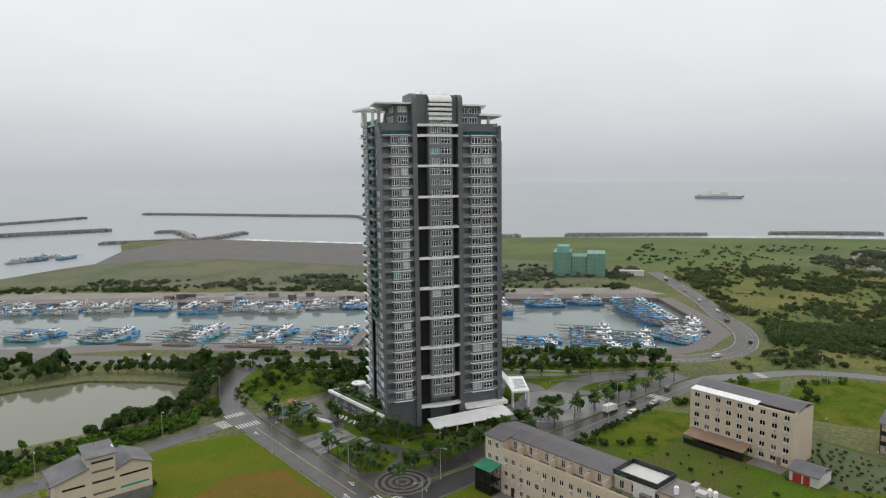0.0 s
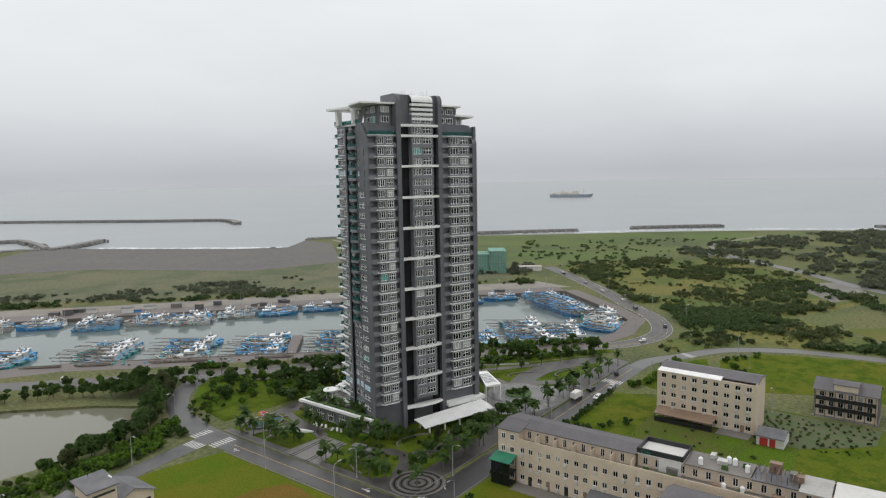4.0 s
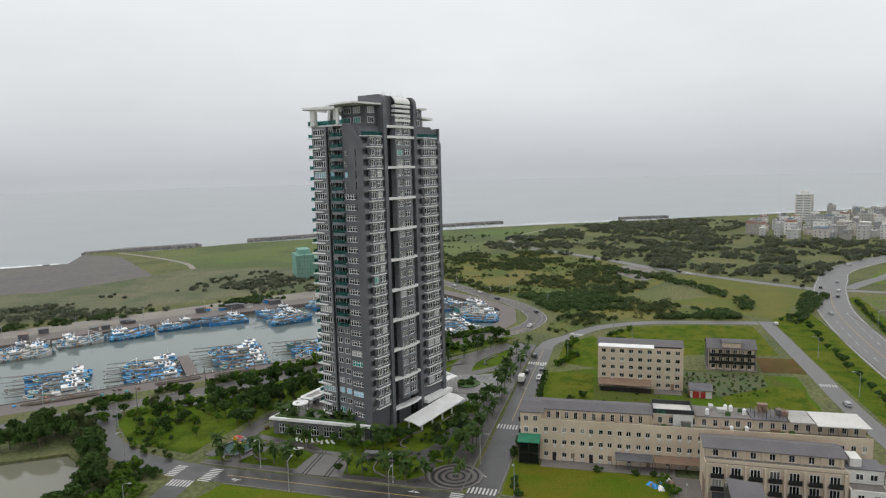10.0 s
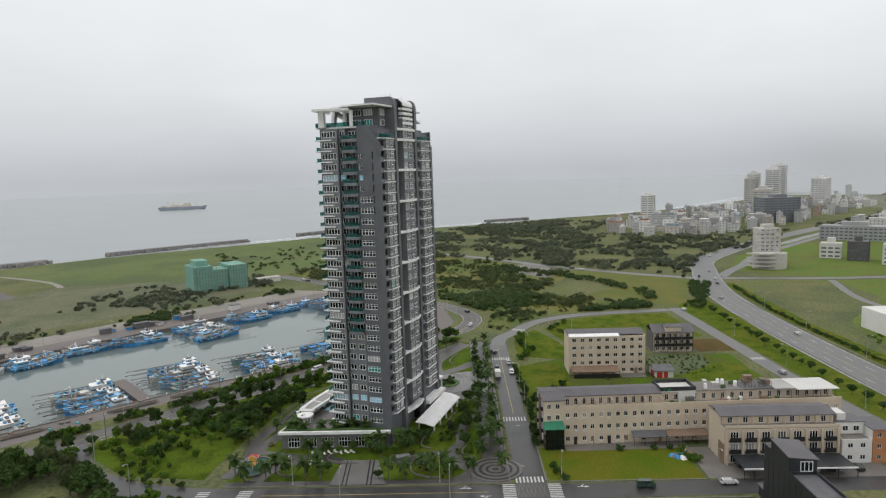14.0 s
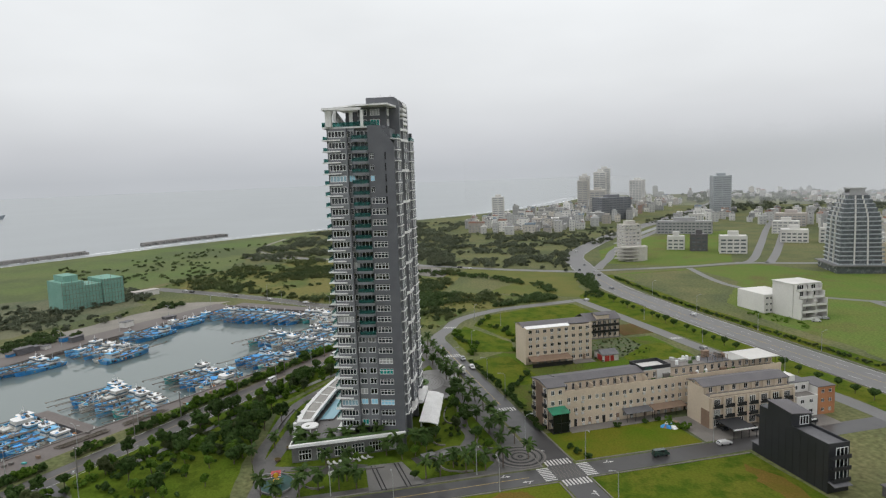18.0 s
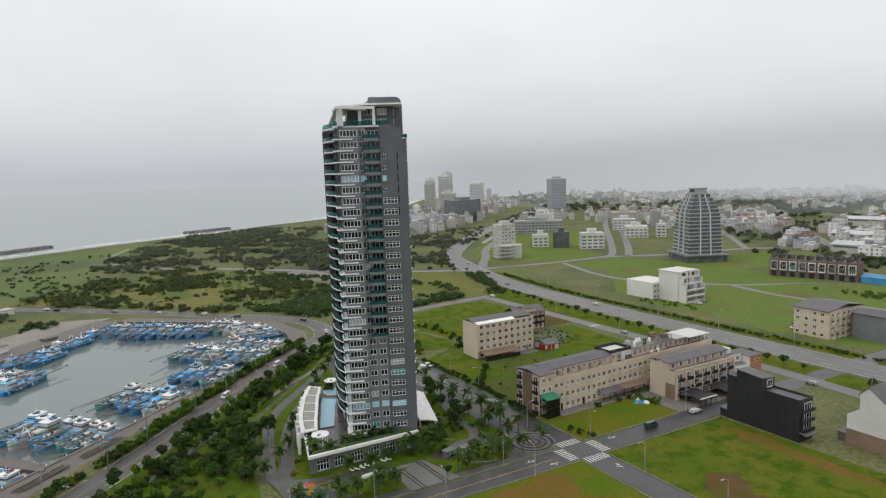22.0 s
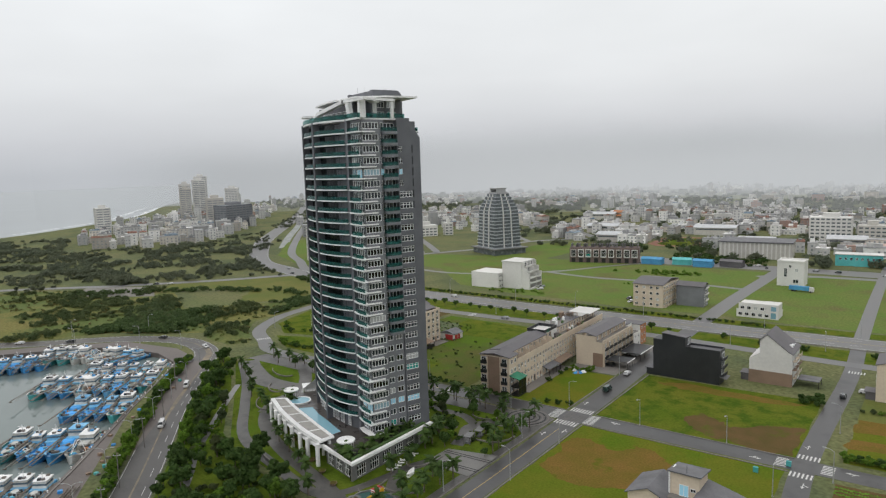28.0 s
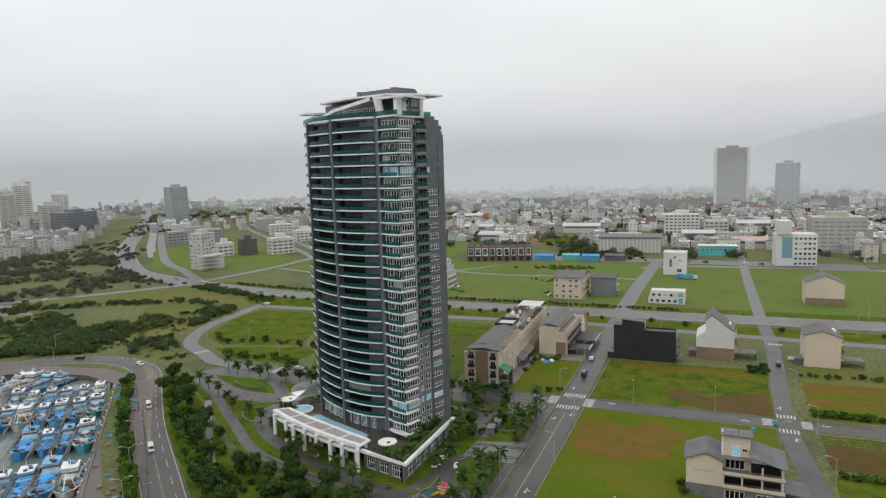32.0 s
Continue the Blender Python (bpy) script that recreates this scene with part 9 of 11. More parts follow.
town_zone([(-560, -760), (420, -760), (760, -640), (1000, -1000), (700, -1500), (-700, -1500)], 420, 2, 5, 14, 8, 15, gaps=0.05)
town_zone([(740, -30), (860, -60), (1000, -190), (1120, -330), (1260, -520), (1180, -640), (930, -400), (770, -250), (700, -120)], 240, 3, 5, 15, -30, 15)
town_zone([(1180, -640), (1260, -520), (1700, -900), (2200, -1300), (1900, -1700), (1100, -900)], 150, 4, 6, 16, -30, 30)
town_zone([(-420, -330), (-60, -270), (-70, -205), (-420, -220)], 60, 5, 6, 16, 5, 18)
town_zone([(600, -420), (760, -330), (900, -480), (780, -600), (620, -520)], 40, 6, 6, 14, -30, 24)
town_zone([(430, -340), (620, -430), (720, -570), (600, -720), (430, -530)], 110, 7, 4, 12, -30, 15)
town_zone([(440, -740), (620, -700), (800, -600), (1000, -700), (1150, -1000), (800, -1150)], 90, 8, 4, 12, -25, 18, gaps=0.0)
town_zone([(180, -300), (330, -330), (420, -420), (330, -430), (240, -400)], 30, 9, 4, 9, 5, 17)
for k, (mb, m) in enumerate(zip(TB, M_T)):
    solid("town_houses", mb, m, ("white", "grey", "tan", "brick-red", "dark-roofed", "rust-roofed", "blue-roofed")[k] + " houses of the town, close together", "houses", "stuff")
solid("town_windows", TW, M_DGLASS, "windows of the town houses, paled for haze", "windows", "stuff")
# low halls between the houses
M_HALLR = [surf("pale_hall_roof", (0.52, 0.53, 0.54), (0.44, 0.45, 0.46), 0.05, 0.6, fine=8), surf("pinkish_hall_roof", (0.52, 0.36, 0.31), (0.46, 0.34, 0.3), 0.05, 0.7, fine=8)]
for x, y, w, d, h, k in ((20, -318, 46, 26, 7, 1), (-70, -352, 38, 24, 8, 0), (128, -330, 30, 18, 8, 0), (268, -336, 30, 22, 7, 0), (60, -356, 30, 20, 9, 0), (-150, -300, 44, 24, 7, 0), (-240, -350, 40, 26, 8, 1), (310, -410, 36, 20, 8, 0), (190, -430, 42, 24, 8, 0), (0, -470, 48, 26, 9, 0), (-180, -480, 44, 26, 8, 0), (380, -560, 44, 24, 9, 0)):
    hb = thing("hall", pose(x, y, 0, 0, 0, 5), ("low hall with a pale sheet roof", "low hall with a pinkish roof")[k], "hall", "town halls and sheds")
    part("wall", MB().box(-w / 2, w / 2, -d / 2, d / 2, 0, h), M_CONCL, hb)
    part("roof", shed_roof(-w / 2 - 0.4, w / 2 + 0.4, -d / 2 - 0.4, d / 2 + 0.4, h, h + 2.6), M_HALLR[k], hb)
    part("window_band", MB().box(-w / 2 + 2, w / 2 - 2, d / 2, d / 2 + 0.06, h - 2.4, h - 1.0), M_SGLASS, hb)
# a temple with orange roofs
tp = thing("temple", pose(357, -567, 0, 0, 0, 10) @ Matrix.Diagonal((0.75, 0.75, 0.8, 1)), "temple with sweeping orange tiled roofs", "temple")
part("wall", MB().box(-16, 16, -9, 9, 0, 7), M_PINKF, tp)
part("roof", shed_roof(-17, 17, -11, 11, 7, 13), M_ORANGE, tp)
part("upper_roof", shed_roof(-9, 9, -6, 6, 13, 17), M_ORANGE, tp)
part("upper_wall", MB().box(-8, 8, -5, 5, 9, 13), M_PINKF, tp)

# far backdrop: low cloud that rests on the land, a wooded hill that fades into it, and glowing sheets for haze
def cloud_haze_mat(name, low, high, z0, z1, x_in, x_out, puff, full=1.0):
    """Glow that stands in for distant cloud and haze: its colour and its density change with height, and it thins out
    towards the sea.
    """
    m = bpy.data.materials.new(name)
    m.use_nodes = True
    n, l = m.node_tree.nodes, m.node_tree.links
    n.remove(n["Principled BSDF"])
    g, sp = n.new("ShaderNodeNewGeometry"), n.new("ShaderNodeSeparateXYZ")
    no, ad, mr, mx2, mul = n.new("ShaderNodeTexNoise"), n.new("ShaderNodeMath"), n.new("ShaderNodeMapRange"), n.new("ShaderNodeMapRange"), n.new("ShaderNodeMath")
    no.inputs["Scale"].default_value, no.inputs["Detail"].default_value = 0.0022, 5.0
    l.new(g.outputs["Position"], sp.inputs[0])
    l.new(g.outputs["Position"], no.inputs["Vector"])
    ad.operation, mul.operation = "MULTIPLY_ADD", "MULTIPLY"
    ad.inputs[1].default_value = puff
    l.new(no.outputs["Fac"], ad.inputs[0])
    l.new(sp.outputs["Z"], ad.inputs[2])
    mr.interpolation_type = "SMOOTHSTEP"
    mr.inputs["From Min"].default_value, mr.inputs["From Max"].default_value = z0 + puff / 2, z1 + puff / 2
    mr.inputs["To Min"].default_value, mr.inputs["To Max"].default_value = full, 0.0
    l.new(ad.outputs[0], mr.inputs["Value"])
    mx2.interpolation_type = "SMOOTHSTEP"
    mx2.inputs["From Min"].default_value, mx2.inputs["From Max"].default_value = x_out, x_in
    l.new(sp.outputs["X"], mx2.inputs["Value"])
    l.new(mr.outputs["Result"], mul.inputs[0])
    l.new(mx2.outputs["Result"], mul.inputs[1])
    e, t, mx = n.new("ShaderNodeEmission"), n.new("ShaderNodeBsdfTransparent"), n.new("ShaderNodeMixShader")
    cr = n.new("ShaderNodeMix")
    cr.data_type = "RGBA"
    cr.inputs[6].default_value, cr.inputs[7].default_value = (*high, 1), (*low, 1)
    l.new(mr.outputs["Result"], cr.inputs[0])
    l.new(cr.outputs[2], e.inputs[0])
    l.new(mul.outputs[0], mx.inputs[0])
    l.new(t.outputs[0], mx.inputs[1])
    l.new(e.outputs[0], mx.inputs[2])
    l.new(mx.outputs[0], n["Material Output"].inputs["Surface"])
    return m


def cloud_haze_sheet(name, radius, a0, a1, heights, mat, label):
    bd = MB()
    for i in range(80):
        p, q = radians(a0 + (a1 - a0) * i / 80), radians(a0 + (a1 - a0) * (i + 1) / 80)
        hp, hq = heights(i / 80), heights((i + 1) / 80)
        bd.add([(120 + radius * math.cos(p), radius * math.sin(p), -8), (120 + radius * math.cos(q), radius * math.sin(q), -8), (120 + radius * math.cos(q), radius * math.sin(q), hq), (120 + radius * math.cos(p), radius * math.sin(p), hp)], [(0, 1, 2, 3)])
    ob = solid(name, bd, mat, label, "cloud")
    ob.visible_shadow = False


cloud_haze_sheet("backdrop", 1580, -12, -245, lambda t: 400, cloud_haze_mat("low_cloud", (0.44, 0.46, 0.478), (0.66, 0.675, 0.69), 75, 250, 1500, 1650, 90), "bank of low grey cloud over the far land")
# The hill glows dimly, with the haze put into its colours.
cloud_haze_sheet("backdrop_hill", 1300, -86, -160, lambda t: max(2.0, 190 * math.sin(math.pi * min(1.0, t * 1.1)) ** 0.8), cloud_haze_mat("hill_in_cloud", (0.29, 0.31, 0.318), (0.43, 0.445, 0.455), 60, 215, -330, 90, 90), "dark wooded hill as a glowing sheet that fades into cloud")

# Translucent glowing sheets that stand in for haze over the far land.
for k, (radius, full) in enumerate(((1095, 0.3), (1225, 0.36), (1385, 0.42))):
    cloud_haze_sheet("backdrop_mist", radius, -8, -245, lambda t: 300, cloud_haze_mat("glowing_haze_far", (0.455, 0.475, 0.49), (0.6, 0.62, 0.635), 45, 165, 760, 1320, 110, full), "translucent glowing sheet that stands in for haze over the far land")

# One nearer glowing sheet pales the town as haze would.
cloud_haze_sheet("backdrop_mist", 780, -25, -170, lambda t: 300, cloud_haze_mat("glowing_haze_town", (0.455, 0.475, 0.49), (0.6, 0.62, 0.635), 40, 150, 330, 720, 110, 0.26), "translucent glowing sheet that stands in for haze over the town")

# ---------------------------------------------------------------- plants
def leaf(name, a, b, tint=0.2, spread=(0.7, 1.32), c=None, through_light=0.25):
    """Leaf colour with a tone of its own for each leaf, and a second colour in drifts."""
    m = surf(name, a, b, 0.6, 0.6, 0.0, spec=0.12, fine=6, tint=tint, c=c, cscale=0.025, cramp=(0.44, 0.6))
    n, l = m.node_tree.nodes, m.node_tree.links
    p = n["Principled BSDF"]
    src = p.inputs["Base Color"].links[0].from_socket
    g, r, x = n.new("ShaderNodeNewGeometry"), n.new("ShaderNodeMapRange"), n.new("ShaderNodeMix")
    r.inputs["To Min"].default_value, r.inputs["To Max"].default_value = spread
    l.new(g.outputs["Random Per Island"], r.inputs["Value"])
    x.data_type, x.blend_type = "RGBA", "MULTIPLY"
    x.inputs[0].default_value = 1.0
    l.new(src, x.inputs[6])
    l.new(r.outputs["Result"], x.inputs[7])
    l.new(x.outputs[2], p.inputs["Base Color"])
    tl, mx = n.new("ShaderNodeBsdfTranslucent"), n.new("ShaderNodeMixShader")
    l.new(x.outputs[2], tl.inputs["Color"])
    mx.inputs[0].default_value = through_light
    l.new(p.outputs[0], mx.inputs[1])
    l.new(tl.outputs[0], mx.inputs[2])
    l.new(mx.outputs[0], n["Material Output"].inputs["Surface"])
    return m


M_LEAF = leaf("dark_leaf", (0.042, 0.084, 0.02), (0.062, 0.105, 0.026))
M_LEAF2 = leaf("fresh_leaf", (0.075, 0.15, 0.015), (0.11, 0.19, 0.025))
# M_LEAF3 is lifted and made bluer, partly to imitate haze.
M_LEAF3 = leaf("scrub_leaf", (0.09, 0.128, 0.058), (0.115, 0.15, 0.068), 0.15, (0.86, 1.14), (0.135, 0.162, 0.07), 0.7)
# M_LEAF4 is leaf colour paled and greyed to stand in for distance haze.
M_LEAF4 = leaf("hazed_leaf", (0.14, 0.168, 0.118), (0.168, 0.19, 0.132), 0.15, (0.88, 1.12), (0.17, 0.19, 0.125), 0.7)
M_LEAF5 = leaf("pale_scrub_leaf", (0.12, 0.155, 0.045), (0.15, 0.165, 0.055), 0.15, (0.84, 1.16), (0.16, 0.14, 0.06), 0.45)
M_LEAF6 = leaf("belt_leaf", (0.068, 0.112, 0.04), (0.092, 0.132, 0.05), 0.15, (0.8, 1.2), None, 0.5)
M_BARK = surf("bark", (0.11, 0.085, 0.065), (0.15, 0.12, 0.1), 2.0, 0.9, 0.4)
M_PALM = leaf("palm_leaf", (0.04, 0.08, 0.018), (0.062, 0.1, 0.026))


def leaves_np(centres, radii, per, size, rnd):
    """Leaf sprays scattered over clumps: three corners each."""
    c, r = np.repeat(np.array(centres, float), per, 0), np.repeat(np.array(radii, float), per)[:, None]
    k = len(c)
    d = rnd.normal(size=(k, 3))
    d /= np.linalg.norm(d, axis=1)[:, None]
    d[:, 2] = np.where(d[:, 2] < -0.35, d[:, 2] * -0.5, d[:, 2])
    p = c + d * r * rnd.uniform(0.7, 1.05, (k, 1))
    nrm = d + rnd.normal(size=(k, 3)) * 0.4
    nrm /= np.linalg.norm(nrm, axis=1)[:, None]
    u = np.cross(nrm, (0.3, 0.2, 0.93))
    u /= np.maximum(np.linalg.norm(u, axis=1), 1e-6)[:, None]
    w = np.cross(nrm, u)
    s = size * rnd.uniform(0.65, 1.3, (k, 1))
    return np.stack((p - u * s - w * s * 0.4, p + u * s - w * s * 0.4, p + w * s * 0.9), 1).reshape(-1, 3)


def leaf_mesh(name, v):
    me = bpy.data.meshes.new(name)
    n = len(v) // 3
    me.vertices.add(3 * n)
    me.vertices.foreach_set("co", np.ascontiguousarray(v, np.float32).ravel())
    me.loops.add(3 * n)
    me.loops.foreach_set("vertex_index", np.arange(3 * n, dtype=np.int32))
    me.polygons.add(n)
    me.polygons.foreach_set("loop_start", np.arange(0, 3 * n, 3, dtype=np.int32))
    me.update(calc_edges=True)
    return me


def crown_mesh(name, seed, rx, ry, rz, z, clumps, per, size, mat):
    rnd = np.random.default_rng(seed)
    cs, rs = [], []
    for _ in range(clumps):
        d = rnd.normal(size=3)
        d /= np.linalg.norm(d)
        q = rnd.uniform(0.35, 0.8)
        cs.append((d[0] * rx * q, d[1] * ry * q, z + d[2] * rz * q))
        rs.append(rnd.uniform(0.28, 0.5) * min(rx, rz))
    me = leaf_mesh(name, leaves_np(cs, rs, per, size, rnd))
    me.materials.append(mat)
    return me


def trunk_mesh(name, seed, h, r, limbs):
    rnd = random.Random(seed)
    mb = MB()
    top = (rnd.uniform(-0.3, 0.3), rnd.uniform(-0.3, 0.3), h)
    mb.tube((0, 0, -0.2), top, r, r * 0.6, n=7)
    for i in range(limbs):
        a = i * 2 * math.pi / limbs + rnd.uniform(-0.4, 0.4)
        mb.tube(top if i % 2 else (top[0] * 0.8, top[1] * 0.8, h * 0.8), (top[0] + 1.4 * math.cos(a), top[1] + 1.4 * math.sin(a), h + rnd.uniform(0.6, 1.5)), r * 0.5, r * 0.2, n=5)
    me = mb.mesh(name)
    me.materials.append(M_BARK)
    return me


TREES = []
for i, (rx, rz, th, mat, lab) in enumerate(((2.8, 2.0, 2.2, M_LEAF, "leafy dark green tree"), (3.3, 2.3, 2.4, M_LEAF, "broad dark green leafy tree"), (2.2, 1.9, 1.9, M_LEAF2, "small fresh green tree"), (3.8, 2.7, 2.6, M_LEAF, "large dark green leafy tree"), (2.5, 2.2, 2.0, M_LEAF3, "loose grey-green tree with open crown"))):
    TREES.append((crown_mesh("crown", 100 + i, rx, rx * 0.92, rz, th + rz * 0.8, 22, 84, 0.36, mat), trunk_mesh("trunk", i, th, 0.2, 5), lab))
BUSHES = [(crown_mesh("foliage", 200 + i, 1.5, 1.4, 1.0, 0.8, 10, 72, 0.24, m), lab) for i, (m, lab) in enumerate(((M_LEAF2, "rounded fresh green shrub"), (M_LEAF, "low dark green shrub in the planting"), (M_LEAF3, "loose grey-green shrub on rough grass")))]
RG = random.Random(31)


TREE_REST = {}


def tree(x, y, k, s=1.0, z=0.0, where=""):
    """A tree of its own near the tower; those farther off join the others of their kind."""
    crown, trunk, lab = TREES[k]
    m = pose(x, y, z, 0, 0, RG.uniform(0, 360)) @ Matrix.Diagonal((s, s, s * RG.uniform(0.9, 1.15), 1))
    if not (58 < x < 262 and 130 < y < 284):
        TREE_REST.setdefault(k, []).append(m)
        return
    t = tagged(part("tree", trunk, None, m=m), lab + where, "tree", "trees")
    part("crown", crown, None, t)


NEAR_SHRUBS, SHRUB_REST = [0], {}


def bush(x, y, k, s=1.0, z=0.0):
    """A shrub of its own up to about 150; the others join the planting of their kind."""
    me, lab = BUSHES[k]
    m = pose(x, y, z, 0, 0, RG.uniform(0, 360)) @ Matrix.Diagonal((s, s, s * RG.uniform(0.8, 1.2), 1))
    if NEAR_SHRUBS[0] < 150 and 60 < x < 215 and y > 60:
        NEAR_SHRUBS[0] += 1
        tagged(part("shrub", me, None, m=m), lab, "shrub", "shrubs")
    else:
        SHRUB_REST.setdefault(k, []).append(m)


# palm: trunk and single fronds
NFROND = [0]


def frond_mesh(seed, mat, L=2.5):
    rnd = random.Random(seed)
    mb = MB()
    n = 9
    pts = [(L * t * (1 - 0.15 * t), 0, 0.9 * t - 1.7 * t * t) for t in [i / n for i in range(n + 1)]]
    for i in range(n):
        a, b = pts[i], pts[i + 1]
        w = 0.5 * math.sin(math.pi * min(1, 0.15 + 0.8 * i / n)) + 0.06
        for s in (-1, 1):
            mb.quad(a, b, (b[0] + 0.22, s * w, b[2] - 0.28 * w - 0.12), (a[0] + 0.12, s * w * 0.92, a[2] - 0.28 * w - 0.12))
    me = mb.mesh("frond")
    me.materials.append(mat)
    return me


FRONDS = [frond_mesh(i, M_PALM, L) for i, L in enumerate((2.3, 2.7, 2.0))]
PT = {}


def palm(x, y, h, z=0.12, big=1.0, n=14, lab="palm tree with a slim trunk and arching fronds", single=True):
    hk, big = round(h, 1), big * 1.14
    if hk not in PT:
        PT[hk] = MB().tube((0, 0, -0.2), (0.06, 0.03, h * 0.5), 0.2, 0.16, n=7).tube((0.06, 0.03, h * 0.5), (0.0, 0.0, h), 0.16, 0.13, n=7).mesh("trunk")
        PT[hk].materials.append(M_BARK)
    t = thing("palm_tree", pose(x, y, z, 0, 0, RG.uniform(0, 360)), lab, "palm tree", "palms")
    part("trunk", PT[hk], None, t)
    NFROND[0] += n if single else 0
    if not single or NFROND[0] > 300:
        if "crown" not in PT:
            mb = MB()
            for i in range(22):
                q = pose(0, 0, 0, 0, 0, i * 360 / 11 + RG.uniform(-14, 14)) @ pose(0, 0, 0, 0, RG.choice((-52, -34, -14, 4, 20, 34)), 0)
                fm = FRONDS[i % 3]
                mb.add([tuple(q @ v.co) for v in fm.vertices], [tuple(p.vertices) for p in fm.polygons])
            PT["crown"] = mb.mesh("crown")
            PT["crown"].materials.append(M_PALM)
        part("crown", PT["crown"], None, t, m=pose(0, 0, h) @ Matrix.Diagonal((big, big, big, 1)))
        return
    for i in range(n):
        a = i * 360 / n + RG.uniform(-12, 12)
        tilt = RG.choice((-52, -34, -14, 4, 20, 32))
        part("frond", RG.choice(FRONDS), None, t, m=pose(0, 0, h, 0, 0, a) @ pose(0, 0, 0, 0, tilt, 0) @ Matrix.Diagonal((big, big, big, 1)))


# palms along the drive and round the tower
for i in range(14):
    palm(98 + i * 10.2 + RG.uniform(-1, 1), 136.4 + RG.uniform(-0.6, 0.6), RG.choice((4.2, 4.8, 5.4)), big=1.0)
for i in range(11):
    palm(106 + i * 11.5 + RG.uniform(-1.5, 1.5), 141.2 + RG.uniform(-1, 1), RG.choice((4.2, 4.8)), big=0.95, single=False)
for x, y, h in ((93.6, 167, 5.4), (94.2, 162.8, 4.8), (93.8, 155.5, 5.4), (93.6, 150, 4.8), (94.2, 144.6, 5.4), (98.5, 158, 4.2), (99, 152, 4.2), (114, 166, 4.8), (116.5, 163.5, 4.2), (112.6, 171.4, 4.8), (112.4, 175, 4.2),
                (94, 186, 4.8), (95, 190.5, 4.8), (99.5, 188, 4.2), (96, 196, 4.8), (100, 200, 4.2), (94, 201, 4.8), (93.6, 207, 4.2), (98, 211, 4.8), (108.6, 187, 4.2), (110, 193, 4.2), (115, 138.5, 5.4), (122, 138, 4.8), (128, 137.4, 5.4)):
    palm(x, y, h, big=1.0)
for i in range(14):
    palm(120 + i * 8.4, 213.0 - i * 4.4 + RG.uniform(-1.5, 1.5), RG.choice((3.2, 4.2)), big=0.85, single=False)
for x, y in ((117.5, 196.0), (119.0, 200.2), (122.5, 199.2), (118.0, 186.0), (119.5, 181.0), (117.6, 176.6), (118.6, 190.6), (169.0, 178.4), (173.0, 176.0)):
    palm(x, y, 1.6, PODZ - 0.35, 1.0, 14, "short bushy palm on the podium roof")
# hedge behind the podium edge
solid("hedge", MB().prism([(115.8, 170.4), (116.0, 201.6), (117.0, 201.2), (116.8, 170.6)], PODZ - 0.35, PODZ + 0.55), M_HEDGE, "clipped dark hedge along the podium edge", "hedge")

# trees north of the tower, along roads and round the pond
PARK = [(102, 224), (124, 220), (168, 212), (214, 175), (244, 153), (250, 156), (204, 194), (157, 229), (126, 258), (112, 254)]
LAWNHOLE = blob(112, 228, 12, 10, 16)
LAWN2 = blob(150, 222, 12, 5, 16, -35)


def scatter(poly, n, seed, gap, holes=()):
    rnd = random.Random(seed)
    xs, ys = [p[0] for p in poly], [p[1] for p in poly]
    out = []
    for _ in range(n * 14):
        p = (rnd.uniform(min(xs), max(xs)), rnd.uniform(min(ys), max(ys)))
        if inside(p, poly) and not any(inside(p, h) for h in holes) and all((p[0] - q[0]) ** 2 + (p[1] - q[1]) ** 2 > gap * gap for q in out):
            out.append(p)
            if len(out) >= n:
                break
    return out


# more trees and shrubs in the park south and west of the tower
for x, y, k, q in ((118, 160.5, 0, 0.8), (121, 158, 0, 0.7), (124.5, 150.5, 4, 0.7), (111, 163, 0, 0.9), (109, 167, 2, 0.8), (108, 171, 0, 0.8), (112.5, 180, 0, 0.6), (112, 184, 2, 0.5), (98, 151, 2, 0.8), (103, 156, 0, 0.7), (106, 145, 2, 0.7), (115, 146, 0, 0.8), (128, 146, 0, 0.9), (134, 144.5, 3, 0.7), (141, 146.5, 0, 0.8), (147, 146, 2, 0.8), (152, 144.6, 0, 0.9), (158, 141.5, 3, 0.7), (164, 139.5, 0, 0.8), (176, 139.6, 0, 0.8), (184, 140, 1, 0.7), (192, 140, 0, 0.8), (200, 141, 0, 0.7), (94.5, 170, 0, 0.5), (99, 184.6, 0, 0.5), (131, 148.4, 2, 0.6)):
    tree(x, y, k, q, 0.1)
for p in scatter([(94, 148), (104, 143), (126, 145), (150, 144), (158, 147), (126, 155), (116, 166), (106, 167), (95, 164)], 60, 61, 1.9):
    bush(*p, RG.choice((0, 1, 1, 2)), RG.uniform(0.35, 0.8), 0.1)
for p in scatter(PARK, 44, 1, 5.6, [LAWNHOLE, LAWN2]):
    tree(*p, RG.choice((0, 2, 1, 2, 3, 4)), RG.uniform(0.65, 1.15))
for p in scatter(PARK, 56, 2, 4.0, [LAWNHOLE]):
    bush(*p, RG.choice((0, 1, 2)), RG.uniform(0.8, 1.6), 0.05)
for p in scatter([(120, 216), (168, 208), (214, 172), (244, 150), (250, 154), (206, 192), (158, 226), (126, 250)], 60, 71, 3.2, [LAWNHOLE]):
    bush(*p, RG.choice((0, 0, 1, 2)), RG.uniform(0.6, 1.3), 0.05)
for p in scatter([(122, 216), (168, 207), (214, 172), (236, 152), (206, 190), (160, 222), (130, 242)], 18, 72, 6.0, [LAWNHOLE]):
    tree(*p, RG.choice((2, 4, 0, 3)), RG.uniform(0.6, 1.1))
for x, y in ((108, 226), (116, 232), (104, 236), (120, 226), (110, 242)):
    tree(x, y, 2, 0.7)


